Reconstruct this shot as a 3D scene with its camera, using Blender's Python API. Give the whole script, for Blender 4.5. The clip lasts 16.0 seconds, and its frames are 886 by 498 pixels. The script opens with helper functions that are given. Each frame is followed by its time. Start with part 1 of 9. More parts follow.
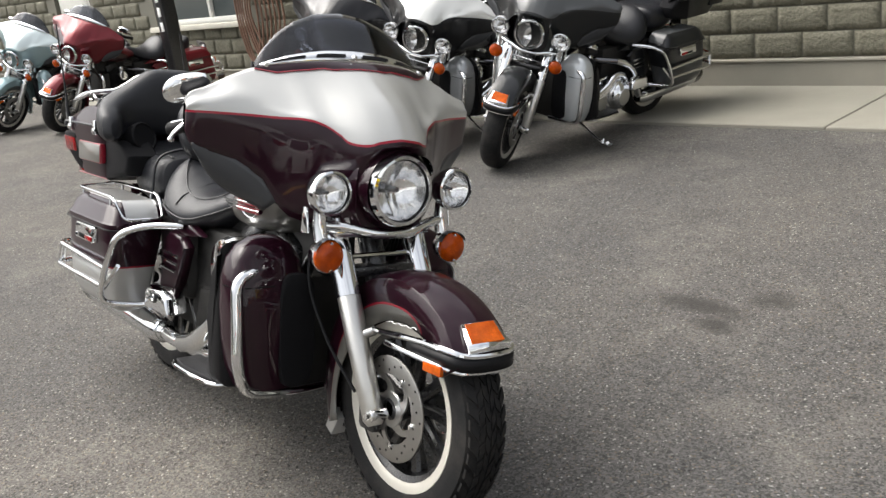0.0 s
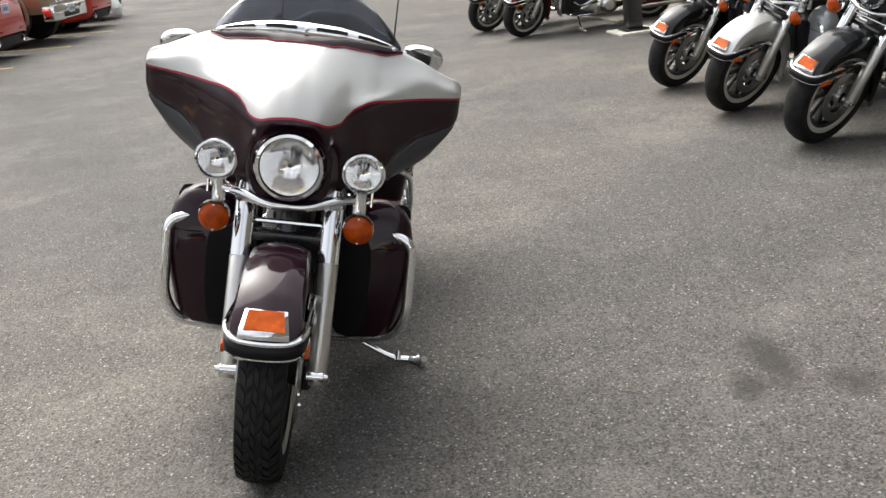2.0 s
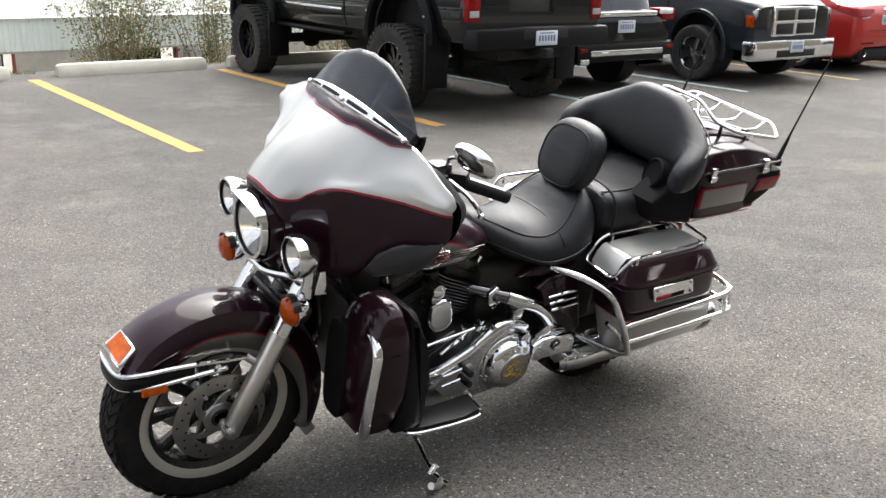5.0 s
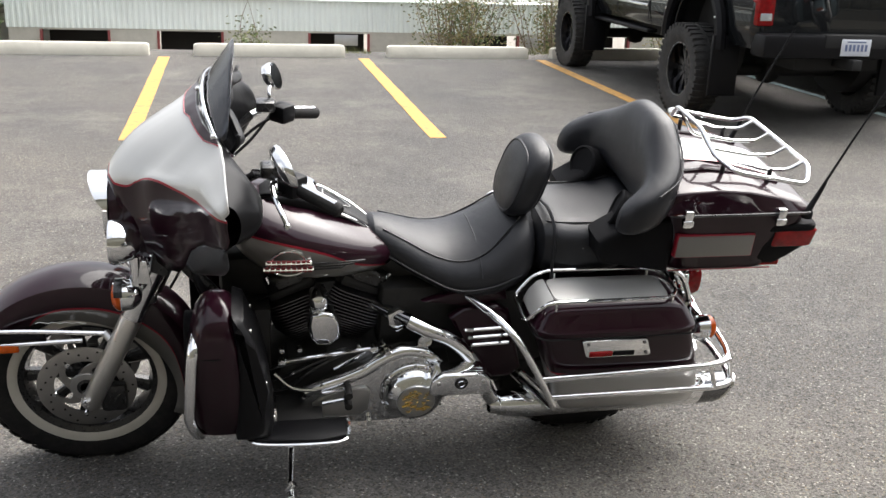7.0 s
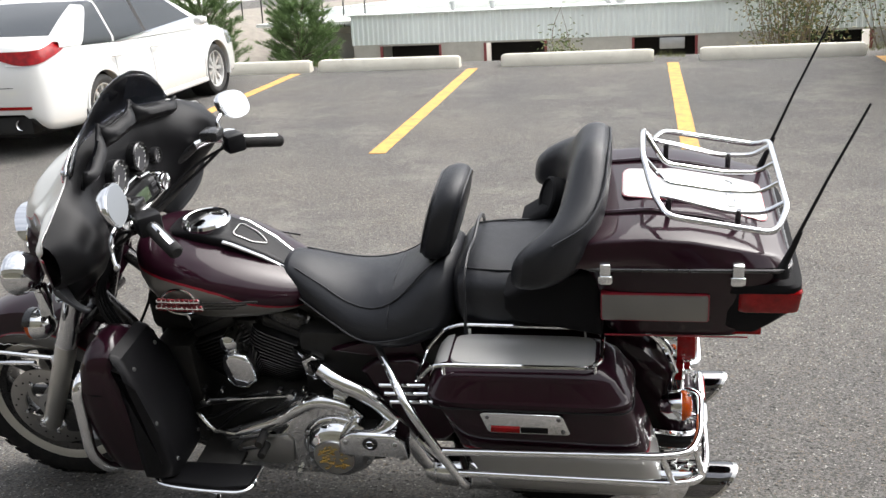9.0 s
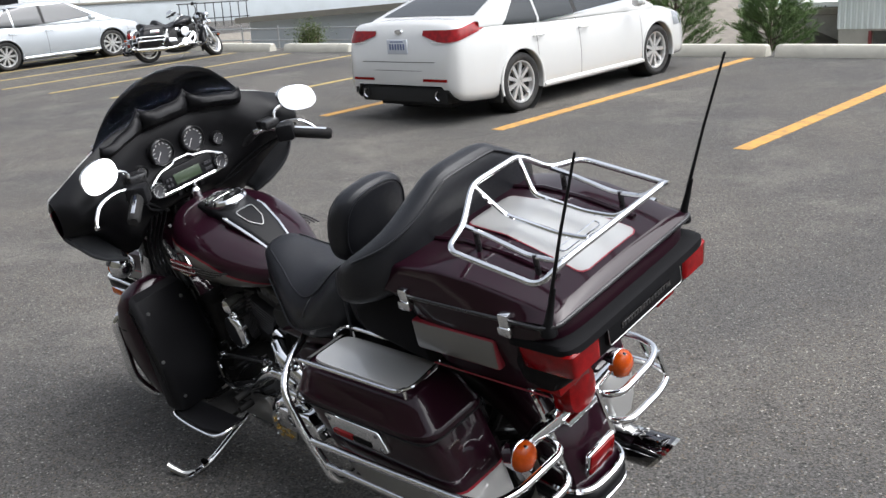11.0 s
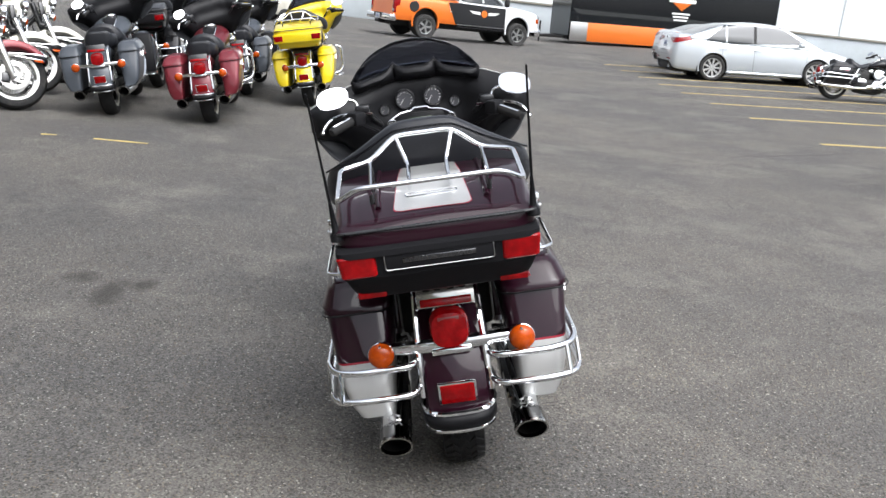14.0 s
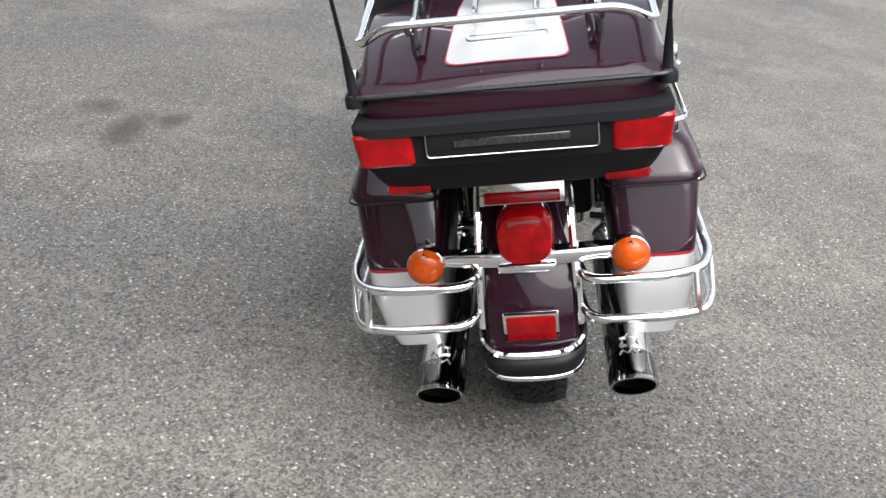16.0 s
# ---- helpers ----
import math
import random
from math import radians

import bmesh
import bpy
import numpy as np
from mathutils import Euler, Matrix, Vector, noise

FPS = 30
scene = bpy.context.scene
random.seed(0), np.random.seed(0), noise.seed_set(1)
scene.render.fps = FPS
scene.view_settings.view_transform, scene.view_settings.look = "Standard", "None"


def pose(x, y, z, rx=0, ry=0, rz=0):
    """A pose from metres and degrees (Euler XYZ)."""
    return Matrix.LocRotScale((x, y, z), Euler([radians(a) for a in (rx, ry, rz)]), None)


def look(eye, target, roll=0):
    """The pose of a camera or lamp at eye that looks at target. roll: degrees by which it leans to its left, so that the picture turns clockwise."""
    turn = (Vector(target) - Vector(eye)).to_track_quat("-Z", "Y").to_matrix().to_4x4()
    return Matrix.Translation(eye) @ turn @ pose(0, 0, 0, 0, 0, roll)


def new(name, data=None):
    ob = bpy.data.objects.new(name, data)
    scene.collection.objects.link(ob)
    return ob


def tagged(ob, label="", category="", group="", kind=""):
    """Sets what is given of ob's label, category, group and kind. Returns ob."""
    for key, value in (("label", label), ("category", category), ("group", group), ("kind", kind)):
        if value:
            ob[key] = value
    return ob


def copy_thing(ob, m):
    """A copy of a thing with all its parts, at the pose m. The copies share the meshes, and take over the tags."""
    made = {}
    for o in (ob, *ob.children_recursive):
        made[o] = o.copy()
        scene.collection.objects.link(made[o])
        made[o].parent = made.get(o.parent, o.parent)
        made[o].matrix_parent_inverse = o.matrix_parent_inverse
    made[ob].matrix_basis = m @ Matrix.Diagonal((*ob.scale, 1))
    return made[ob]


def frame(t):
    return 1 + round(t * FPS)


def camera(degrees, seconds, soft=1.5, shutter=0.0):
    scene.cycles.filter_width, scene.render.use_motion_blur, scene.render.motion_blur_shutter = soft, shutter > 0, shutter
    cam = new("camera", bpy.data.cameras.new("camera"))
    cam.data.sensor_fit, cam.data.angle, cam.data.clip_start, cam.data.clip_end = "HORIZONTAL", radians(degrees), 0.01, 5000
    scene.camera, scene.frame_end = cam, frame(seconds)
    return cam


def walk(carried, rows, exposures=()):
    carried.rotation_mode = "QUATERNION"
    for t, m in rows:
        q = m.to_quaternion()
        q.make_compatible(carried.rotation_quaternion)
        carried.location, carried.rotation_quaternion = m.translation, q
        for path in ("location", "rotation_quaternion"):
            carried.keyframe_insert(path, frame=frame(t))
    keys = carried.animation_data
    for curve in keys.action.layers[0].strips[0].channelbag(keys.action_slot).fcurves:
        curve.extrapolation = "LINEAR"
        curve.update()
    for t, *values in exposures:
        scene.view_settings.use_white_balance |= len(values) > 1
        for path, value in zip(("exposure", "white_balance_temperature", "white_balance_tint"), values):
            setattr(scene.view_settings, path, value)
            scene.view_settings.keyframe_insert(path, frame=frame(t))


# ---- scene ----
cam = camera(49.1, 16.0)
METRES, EYE, TURN = 12.54, 1.505, 54.6
ROWS = [
    (0.0, 0.0, 0.0, 0.0, -2.52, -17.76, 7.9),
    (0.5, 0.0389, 0.005, -0.0002, 4.21, -17.78, 6.54),
    (1.0, 0.0793, 0.012, -0.0012, 13.19, -18.34, 5.81),
    (1.5, 0.111, 0.0296, -0.0017, 23.81, -18.56, 6.82),
    (2.0, 0.1418, 0.0504, -0.0027, 32.89, -18.75, 6.79),
    (2.5, 0.1682, 0.0734, -0.0009, 43.15, -18.16, 5.64),
    (3.0, 0.1861, 0.1059, 0.0001, 51.85, -16.92, 4.32),
    (3.5, 0.2073, 0.1397, 0.0015, 61.52, -16.52, 3.5),
    (4.0, 0.2127, 0.1749, 0.0015, 71.2, -15.88, 2.86),
    (6.5, 0.1754, 0.3397, 0.0016, 109.44, -15.93, -2.11),
    (7.0, 0.161, 0.3625, 0.0025, 113.82, -15.84, -1.52),
    (7.5, 0.1491, 0.3865, 0.0039, 119.58, -15.55, -0.92),
    (8.0, 0.1267, 0.4016, 0.0025, 124.34, -15.22, 0.04),
    (10.5, -0.0086, 0.4828, 0.0036, 160.26, -15.19, 4.13),
    (11.0, -0.0415, 0.4948, 0.0038, 168.97, -15.22, 3.05),
    (11.5, -0.0776, 0.5137, 0.0046, 180.45, -15.95, 3.01),
    (12.0, -0.1123, 0.5164, 0.0024, 189.42, -16.3, 2.74),
    (12.5, -0.1475, 0.5212, 0.0006, 198.09, -15.76, 1.29),
    (13.0, -0.1747, 0.5189, 0.001, 205.24, -15.84, -1.06),
    (13.5, -0.1944, 0.512, 0.0013, 210.16, -16.58, -4.23),
    (14.0, -0.2096, 0.5133, 0.002, 213.11, -14.69, -6.16),
    (14.5, -0.2128, 0.5089, 0.0018, 213.32, -14.63, -6.25),
    (15.0, -0.2003, 0.4932, -0.0002, 214.84, -17.04, -6.27),
    (15.5, -0.1837, 0.4717, -0.0036, 216.35, -21.45, -6.36),
    (16.0, -0.1734, 0.4482, -0.0083, 219.98, -26.21, -7.19),
]
walk(cam, [(t, pose(2.857, -1.217, EYE, 0, 0, TURN) @ pose(METRES * x, METRES * y, METRES * z, 90 + pitch, roll, yaw))
           for t, x, y, z, yaw, pitch, roll in ROWS], exposures=[
    (0.0, 1.24, 6680, 10), (0.5, 1.22, 6680, 10), (1.5, 1.24, 6680, 10), (2.5, 1.34, 6580, 10), (3.0, 1.40, 6550, 10), (4.0, 1.58, 6550, 10), (6.5, 1.60, 6600, 11), (7.5, 1.52, 6600, 11), (8.0, 1.48, 6600, 11), (10.5, 1.10, 6280, 10),
    (11.0, 0.92, 6230, 11), (12.5, 1.04, 6230, 11), (13.0, 1.06, 6230, 11), (13.5, 1.20, 6230, 11), (14.0, 1.14, 6230, 11), (14.5, 0.82, 6230, 11), (15.0, 1.04, 6230, 11), (15.5, 1.36, 6250, 10), (16.0, 1.62, 6280, 10)])

# ---- light: a bright overcast sky ----
world = bpy.data.worlds.new("world")
scene.world = world
world.use_nodes = True
wn, wl = world.node_tree.nodes, world.node_tree.links
sky = wn.new("ShaderNodeTexSky")
sky.sky_type, sky.sun_disc = "NISHITA", False
sky.sun_elevation, sky.sun_rotation = radians(56), radians(240)
sky.air_density, sky.dust_density, sky.ozone_density = 1.0, 4.0, 1.0
grey = wn.new("ShaderNodeHueSaturation")
grey.inputs["Saturation"].default_value = 0.22
wl.new(sky.outputs[0], grey.inputs["Color"])
# broken cloud cover: slow bright and dull masses over the whole dome
dome = wn.new("ShaderNodeTexCoord")
cloud = wn.new("ShaderNodeTexNoise")
cloud.inputs["Scale"].default_value, cloud.inputs["Detail"].default_value = 2.2, 5.0
wl.new(dome.outputs["Generated"], cloud.inputs["Vector"])
ramp = wn.new("ShaderNodeValToRGB")
ramp.color_ramp.elements[0].position, ramp.color_ramp.elements[0].color = 0.36, (0.62, 0.65, 0.70, 1)
ramp.color_ramp.elements[1].position, ramp.color_ramp.elements[1].color = 0.64, (1.3, 1.3, 1.28, 1)
wl.new(cloud.outputs["Fac"], ramp.inputs[0])
veil = wn.new("ShaderNodeMix")
veil.data_type, veil.blend_type = "RGBA", "MULTIPLY"
veil.inputs["Factor"].default_value = 0.8
wl.new(grey.outputs[0], veil.inputs["A"]), wl.new(ramp.outputs[0], veil.inputs["B"])
# an overcast dome is about three times as bright overhead as at the horizon
split = wn.new("ShaderNodeSeparateXYZ")
wl.new(dome.outputs["Generated"], split.inputs[0])
climb = wn.new("ShaderNodeMapRange")
climb.inputs["From Min"].default_value, climb.inputs["From Max"].default_value = 0.0, 1.0
climb.inputs["To Min"].default_value, climb.inputs["To Max"].default_value = 0.45, 1.28
wl.new(split.outputs["Z"], climb.inputs["Value"])
lift = wn.new("ShaderNodeMix")
lift.data_type, lift.blend_type = "RGBA", "MULTIPLY"
lift.inputs["Factor"].default_value = 1.0
wl.new(veil.outputs["Result"], lift.inputs["A"]), wl.new(climb.outputs[0], lift.inputs["B"])
wl.new(lift.outputs["Result"], wn["Background"].inputs[0])
wn["Background"].inputs[1].default_value = 0.15
sun = new("sun", bpy.data.lights.new("sun", "SUN"))
sun.data.energy, sun.data.angle, sun.data.color = 1.35, radians(70), (1.0, 0.97, 0.92)
sun.matrix_world = look((0, 0, 30), Vector((0, 0, 30)) - Vector((math.cos(radians(56)) * math.sin(radians(240)), math.cos(radians(56)) * math.cos(radians(240)), math.sin(radians(56)))))

# ---- materials ----
def nodes_of(m):
    m.use_nodes = True
    return m.node_tree.nodes, m.node_tree.links, m.node_tree.nodes["Principled BSDF"]


def mixed(n, l, fac, a, b, blend="MIX"):
    """A colour mix node; each input is a socket, a colour or a number."""
    x = n.new("ShaderNodeMix")
    x.data_type, x.blend_type = "RGBA", blend
    for key, v in (("Factor", fac), ("A", a), ("B", b)):
        if isinstance(v, bpy.types.NodeSocket):
            l.new(v, x.inputs[key])
        else:
            x.inputs[key].default_value = (*v, 1) if isinstance(v, tuple) else v
    return x.outputs["Result"]


def sum_of(n, l, op, a, b=0.0):
    x = n.new("ShaderNodeMath")
    x.operation = op
    for i, v in enumerate((a, b)):
        if isinstance(v, bpy.types.NodeSocket):
            l.new(v, x.inputs[i])
        else:
            x.inputs[i].default_value = v
    return x.outputs[0]


def noise_of(n, l, scale, detail=4.0, rough=0.55, coord="Object"):
    c, t = n.new("ShaderNodeTexCoord"), n.new("ShaderNodeTexNoise")
    t.inputs["Scale"].default_value, t.inputs["Detail"].default_value, t.inputs["Roughness"].default_value = scale, detail, rough
    l.new(c.outputs[coord], t.inputs["Vector"])
    return t.outputs["Fac"]


def step(n, l, v, lo, hi):
    x = n.new("ShaderNodeMapRange")
    x.inputs["From Min"].default_value, x.inputs["From Max"].default_value = lo, hi
    l.new(v, x.inputs["Value"])
    return x.outputs[0]


def bumped(n, l, p, height, strength, distance):
    b = n.new("ShaderNodeBump")
    b.inputs["Strength"].default_value, b.inputs["Distance"].default_value = strength, distance
    l.new(height, b.inputs["Height"])
    l.new(b.outputs[0], p.inputs["Normal"])


def plain(name, colour, rough=0.5, metal=0.0, vary=0.12, scale=14.0, bump=0.0, fine=120.0, coat=0.0, dirt=0.0, spec=0.5):
    """A surface with slow blotches, fine grain in gloss and relief, and thin dust."""
    m = bpy.data.materials.new(name)
    n, l, p = nodes_of(m)
    slow, quick = noise_of(n, l, scale), noise_of(n, l, fine, 3.0)
    dark, light = tuple(c * (1 - vary) for c in colour), tuple(min(1.0, c * (1 + vary)) for c in colour)
    c = mixed(n, l, slow, dark, light)
    if dirt:
        d = sum_of(n, l, "MULTIPLY", step(n, l, noise_of(n, l, scale * 0.6, 8.0, 0.7), 0.45, 0.75), dirt)
        c = mixed(n, l, d, c, (0.20, 0.18, 0.15))
    l.new(c, p.inputs["Base Color"])
    p.inputs["Metallic"].default_value = metal
    r = n.new("ShaderNodeMapRange")
    r.inputs["To Min"].default_value, r.inputs["To Max"].default_value = max(0.02, rough * 0.8), min(1.0, rough * 1.25)
    l.new(quick if rough > 0.25 else slow, r.inputs["Value"])
    l.new(r.outputs[0], p.inputs["Roughness"])
    p.inputs["Coat Weight"].default_value = coat
    p.inputs["Specular IOR Level"].default_value = spec
    p.inputs["Coat Roughness"].default_value = 0.04
    if bump:
        bumped(n, l, p, quick, bump, 0.002)
    return m


def gloss_paint(name, colour, flake=0.5, rough=0.32):
    """Clear-coated vehicle paint over fine metal flake."""
    m = bpy.data.materials.new(name)
    n, l, p = nodes_of(m)
    f = noise_of(n, l, 900.0, 1.0)
    slow = noise_of(n, l, 5.0)
    c = mixed(n, l, sum_of(n, l, "MULTIPLY", f, flake), colour, tuple(min(1, v * 1.4 + 0.002) for v in colour))
    c = mixed(n, l, sum_of(n, l, "MULTIPLY", slow, 0.2), c, tuple(v * 0.8 for v in colour))
    l.new(c, p.inputs["Base Color"])
    dark = max(colour) < 0.12
    p.inputs["Metallic"].default_value = 0.0 if dark else min(0.9, 0.75 * flake)
    p.inputs["Specular IOR Level"].default_value = 0.05 if dark else 0.4
    p.inputs["Roughness"].default_value = rough
    p.inputs["Coat Weight"].default_value, p.inputs["Coat Roughness"].default_value = (0.62 if dark else 0.9), 0.018
    return m


def glass(name, colour, rough=0.03, clear=0.0):
    m = bpy.data.materials.new(name)
    n, l, p = nodes_of(m)
    p.inputs["Base Color"].default_value = (*colour, 1)
    p.inputs["Roughness"].default_value, p.inputs["IOR"].default_value = rough, 1.45
    p.inputs["Transmission Weight"].default_value = clear
    s = noise_of(n, l, 30.0, 5.0)
    r = n.new("ShaderNodeMapRange")
    r.inputs["To Min"].default_value, r.inputs["To Max"].default_value = rough, rough + 0.05
    l.new(s, r.inputs["Value"]), l.new(r.outputs[0], p.inputs["Roughness"])
    return m


def thin_glass(name, tint, gloss=0.06, film=0.86):
    """A thin pane: tinted see-through with mirror gloss that grows at the edge."""
    m = bpy.data.materials.new(name)
    m.use_nodes = True
    n, l = m.node_tree.nodes, m.node_tree.links
    n.remove(n["Principled BSDF"])
    see, shine, mix, fr = n.new("ShaderNodeBsdfTransparent"), n.new("ShaderNodeBsdfGlossy"), n.new("ShaderNodeMixShader"), n.new("ShaderNodeFresnel")
    haze = noise_of(n, l, 11.0, 6.0, 0.7)
    l.new(mixed(n, l, haze, tint, tuple(v * film for v in tint)), see.inputs[0])
    shine.inputs["Roughness"].default_value = 0.03
    fr.inputs["IOR"].default_value = 1.45
    l.new(sum_of(n, l, "ADD", sum_of(n, l, "MULTIPLY", fr.outputs[0], 0.9), gloss * 0.3), mix.inputs[0])
    l.new(see.outputs[0], mix.inputs[1]), l.new(shine.outputs[0], mix.inputs[2])
    l.new(mix.outputs[0], n["Material Output"].inputs[0])
    return m


def lens_material(name, colour, glow=0.3):
    """Ribbed coloured plastic of a lamp lens."""
    m = bpy.data.materials.new(name)
    n, l, p = nodes_of(m)
    w = n.new("ShaderNodeTexVoronoi")
    c = n.new("ShaderNodeTexCoord")
    l.new(c.outputs["Object"], w.inputs["Vector"])
    w.inputs["Scale"].default_value = 420.0
    # cell and patch tones put the lens's inner glints and shading into its colour
    cell = step(n, l, w.outputs["Distance"], 0.1, 0.75)
    deep = step(n, l, noise_of(n, l, 26.0, 3.0), 0.35, 0.68)
    l.new(mixed(n, l, deep, mixed(n, l, 1.0, colour, (0.45, 0.40, 0.40), "MULTIPLY"), mixed(n, l, cell, colour, tuple(v * 0.66 for v in colour))), p.inputs["Base Color"])
    p.inputs["Roughness"].default_value = 0.12
    p.inputs["Specular IOR Level"].default_value = 0.2
    p.inputs["Coat Weight"].default_value = 0.2
    p.inputs["Subsurface Weight"].default_value = glow
    p.inputs["Subsurface Radius"].default_value = (0.02, 0.008, 0.004)
    bumped(n, l, p, w.outputs["Distance"], 0.2, 0.0006)
    return m


def two_tone(name, low, high, stripe, points, axis_a, axis_b, high_flake=0.6, second=None):
    """Two paints parted by a pinstriped line: the line's height (axis_b) over the distance from the middle (axis_a, mirrored).
    points: (distance, height) pairs; second: the same for an upper line, above which the low colour returns."""
    m = bpy.data.materials.new(name)
    n, l, p = nodes_of(m)
    c, sep = n.new("ShaderNodeTexCoord"), n.new("ShaderNodeSeparateXYZ")
    l.new(c.outputs["Object"], sep.inputs[0])
    a = sep.outputs["XYZ".index(axis_a)]
    if axis_a == "Y":
        a = sum_of(n, l, "ABSOLUTE", a)
    b = sep.outputs["XYZ".index(axis_b)]

    def height_line(pts):
        lo, hi = pts[0][0], pts[-1][0]
        bot, top = min(v for _, v in pts) - 0.01, max(v for _, v in pts) + 0.01
        fc = n.new("ShaderNodeFloatCurve")
        curve = fc.mapping.curves[0]
        scaled = [((u - lo) / (hi - lo), (v - bot) / (top - bot)) for u, v in pts]
        curve.points[0].location, curve.points[1].location = scaled[0], scaled[-1]
        for q in scaled[1:-1]:
            curve.points.new(*q)
        fc.mapping.update()
        l.new(step(n, l, a, lo, hi), fc.inputs["Value"])
        return sum_of(n, l, "SUBTRACT", b, sum_of(n, l, "ADD", sum_of(n, l, "MULTIPLY", fc.outputs[0], top - bot), bot))

    def paint_col(col, flake):
        f = noise_of(n, l, 900.0, 1.0)
        return mixed(n, l, sum_of(n, l, "MULTIPLY", f, flake), col, tuple(min(1, v * 1.3 + 0.001) for v in col))

    d = height_line(points)
    up = sum_of(n, l, "GREATER_THAN", d, 0.0)
    near = sum_of(n, l, "LESS_THAN", sum_of(n, l, "ABSOLUTE", d), 0.0032)
    if second:
        e = height_line(second)
        up = sum_of(n, l, "MULTIPLY", up, sum_of(n, l, "LESS_THAN", e, 0.0))
        near = sum_of(n, l, "MAXIMUM", near, sum_of(n, l, "LESS_THAN", sum_of(n, l, "ABSOLUTE", e), 0.003))
    col = mixed(n, l, up, paint_col(low, 0.5), paint_col(high, high_flake))
    col = mixed(n, l, near, col, stripe)
    l.new(col, p.inputs["Base Color"])
    met = n.new("ShaderNodeMapRange")
    met.inputs["To Min"].default_value, met.inputs["To Max"].default_value = (0.0 if max(low) < 0.08 else 0.42), (0.42 if max(high) > 0.08 else 0.0)
    p.inputs["Specular IOR Level"].default_value = 0.08
    l.new(up, met.inputs["Value"]), l.new(met.outputs[0], p.inputs["Metallic"])
    p.inputs["Roughness"].default_value = 0.30
    p.inputs["Coat Weight"].default_value, p.inputs["Coat Roughness"].default_value = 0.68, 0.018
    return m


MAROON, SILVER, STRIPE = (0.0125, 0.0024, 0.0062), (0.43, 0.43, 0.417), (0.26, 0.010, 0.024)
chrome = plain("chrome", (0.82, 0.83, 0.84), 0.05, 1.0, 0.04)
alloy = plain("satin_aluminium", (0.50, 0.50, 0.49), 0.34, 1.0, 0.08, 20, 0.05)
steel_disc = plain("brake_steel", (0.42, 0.41, 0.39), 0.36, 1.0, 0.12, 40, 0.05)
white_paint_rim = plain("pale_rim", (0.56, 0.54, 0.48), 0.40, 0.2, 0.08, dirt=0.15)
black_metal = plain("black_metal", (0.013, 0.013, 0.014), 0.28, 0.0, 0.2, 20, 0.03, coat=0.3)
black_engine = plain("wrinkle_black", (0.020, 0.020, 0.021), 0.45, 0.0, 0.2, 30, 0.2, 400, spec=0.4)
dark_under = plain("grimy_underparts", (0.017, 0.0165, 0.016), 0.55, 0.0, 0.4, 25, 0.2, 150, dirt=0.04, spec=0.3)
rubber = plain("tyre_rubber", (0.011, 0.011, 0.0115), 0.7, 0.0, 0.25, 18, 0.25, 260, dirt=0.10, spec=0.2)
black_plastic = plain("black_plastic", (0.0075, 0.0075, 0.0085), 0.40, 0.0, 0.15, 12, 0.12, 500, spec=0.16)
trim_black = plain("moulded_trim_black", (0.0085, 0.0085, 0.0095), 0.66, 0.0, 0.12, 14, 0.10, 500, spec=0.07)
black_leather = plain("black_vinyl", (0.0105, 0.0112, 0.0140), 0.38, 0.0, 0.18, 9, 0.35, 330, spec=0.36)


def creased(m, scale, strength, distance):
    """Soft folds under the fine grain of a stretched cover."""
    n, l, p = nodes_of(m)
    c, mp, w = n.new("ShaderNodeTexCoord"), n.new("ShaderNodeMapping"), n.new("ShaderNodeTexNoise")
    mp.inputs["Scale"].default_value = (1.0, 0.55, 1.6)
    l.new(c.outputs["Object"], mp.inputs["Vector"]), l.new(mp.outputs[0], w.inputs["Vector"])
    w.inputs["Scale"].default_value, w.inputs["Detail"].default_value, w.inputs["Distortion"].default_value = scale, 3.0, 1.4
    b = n.new("ShaderNodeBump")
    b.inputs["Strength"].default_value, b.inputs["Distance"].default_value = strength, distance
    l.new(w.outputs["Fac"], b.inputs["Height"])
    old = [q for q in n if q.bl_idname == "ShaderNodeBump" and q != b][0]
    l.new(b.outputs[0], old.inputs["Normal"])


creased(black_leather, 6.0, 0.22, 0.014)
fork_alloy = plain("polished_fork_alloy", (0.60, 0.59, 0.56), 0.30, 0.9, 0.06, 20, 0.03)
lens_window = plain("clear_lens_window", (0.13, 0.030, 0.030), 0.15, 0.0, 0.2, 60, 0.05)
smoked_chrome = plain("dark_chrome", (0.16, 0.16, 0.165), 0.07, 1.0, 0.1)
smoked_lip = plain("mid_tone_chrome", (0.50, 0.49, 0.46), 0.12, 1.0, 0.15, 30)
maroon = gloss_paint("maroon_paint", MAROON, 0.6)
silver_paint = gloss_paint("silver_paint", SILVER, 0.6)
pinstripe = plain("red_pinstripe", STRIPE, 0.3, coat=0.5)
grey_panel = gloss_paint("pewter_paint", (0.15, 0.146, 0.134), 0.5)
amber = lens_material("amber_lens", (0.58, 0.085, 0.004), 0.12)
red_lens = lens_material("red_lens", (0.36, 0.003, 0.005), 0.06)
orange_reflector = lens_material("orange_reflector", (0.85, 0.16, 0.01), 0.5)
clear_lens = thin_glass("clear_lens", (0.99, 0.99, 0.99), 0.0, 0.98)
smoke_screen = thin_glass("smoked_screen", (0.30, 0.315, 0.36), 0.08, 0.96)
mirror_glass = plain("mirror_glass", (0.74, 0.75, 0.76), 0.02, 1.0, 0.01)
lamp_mirror = plain("lamp_reflector", (0.95, 0.95, 0.95), 0.11, 0.95, 0.02)
fin_metal = plain("black_fin_edges", (0.17, 0.17, 0.175), 0.32, 1.0, 0.2, 30, 0.05)
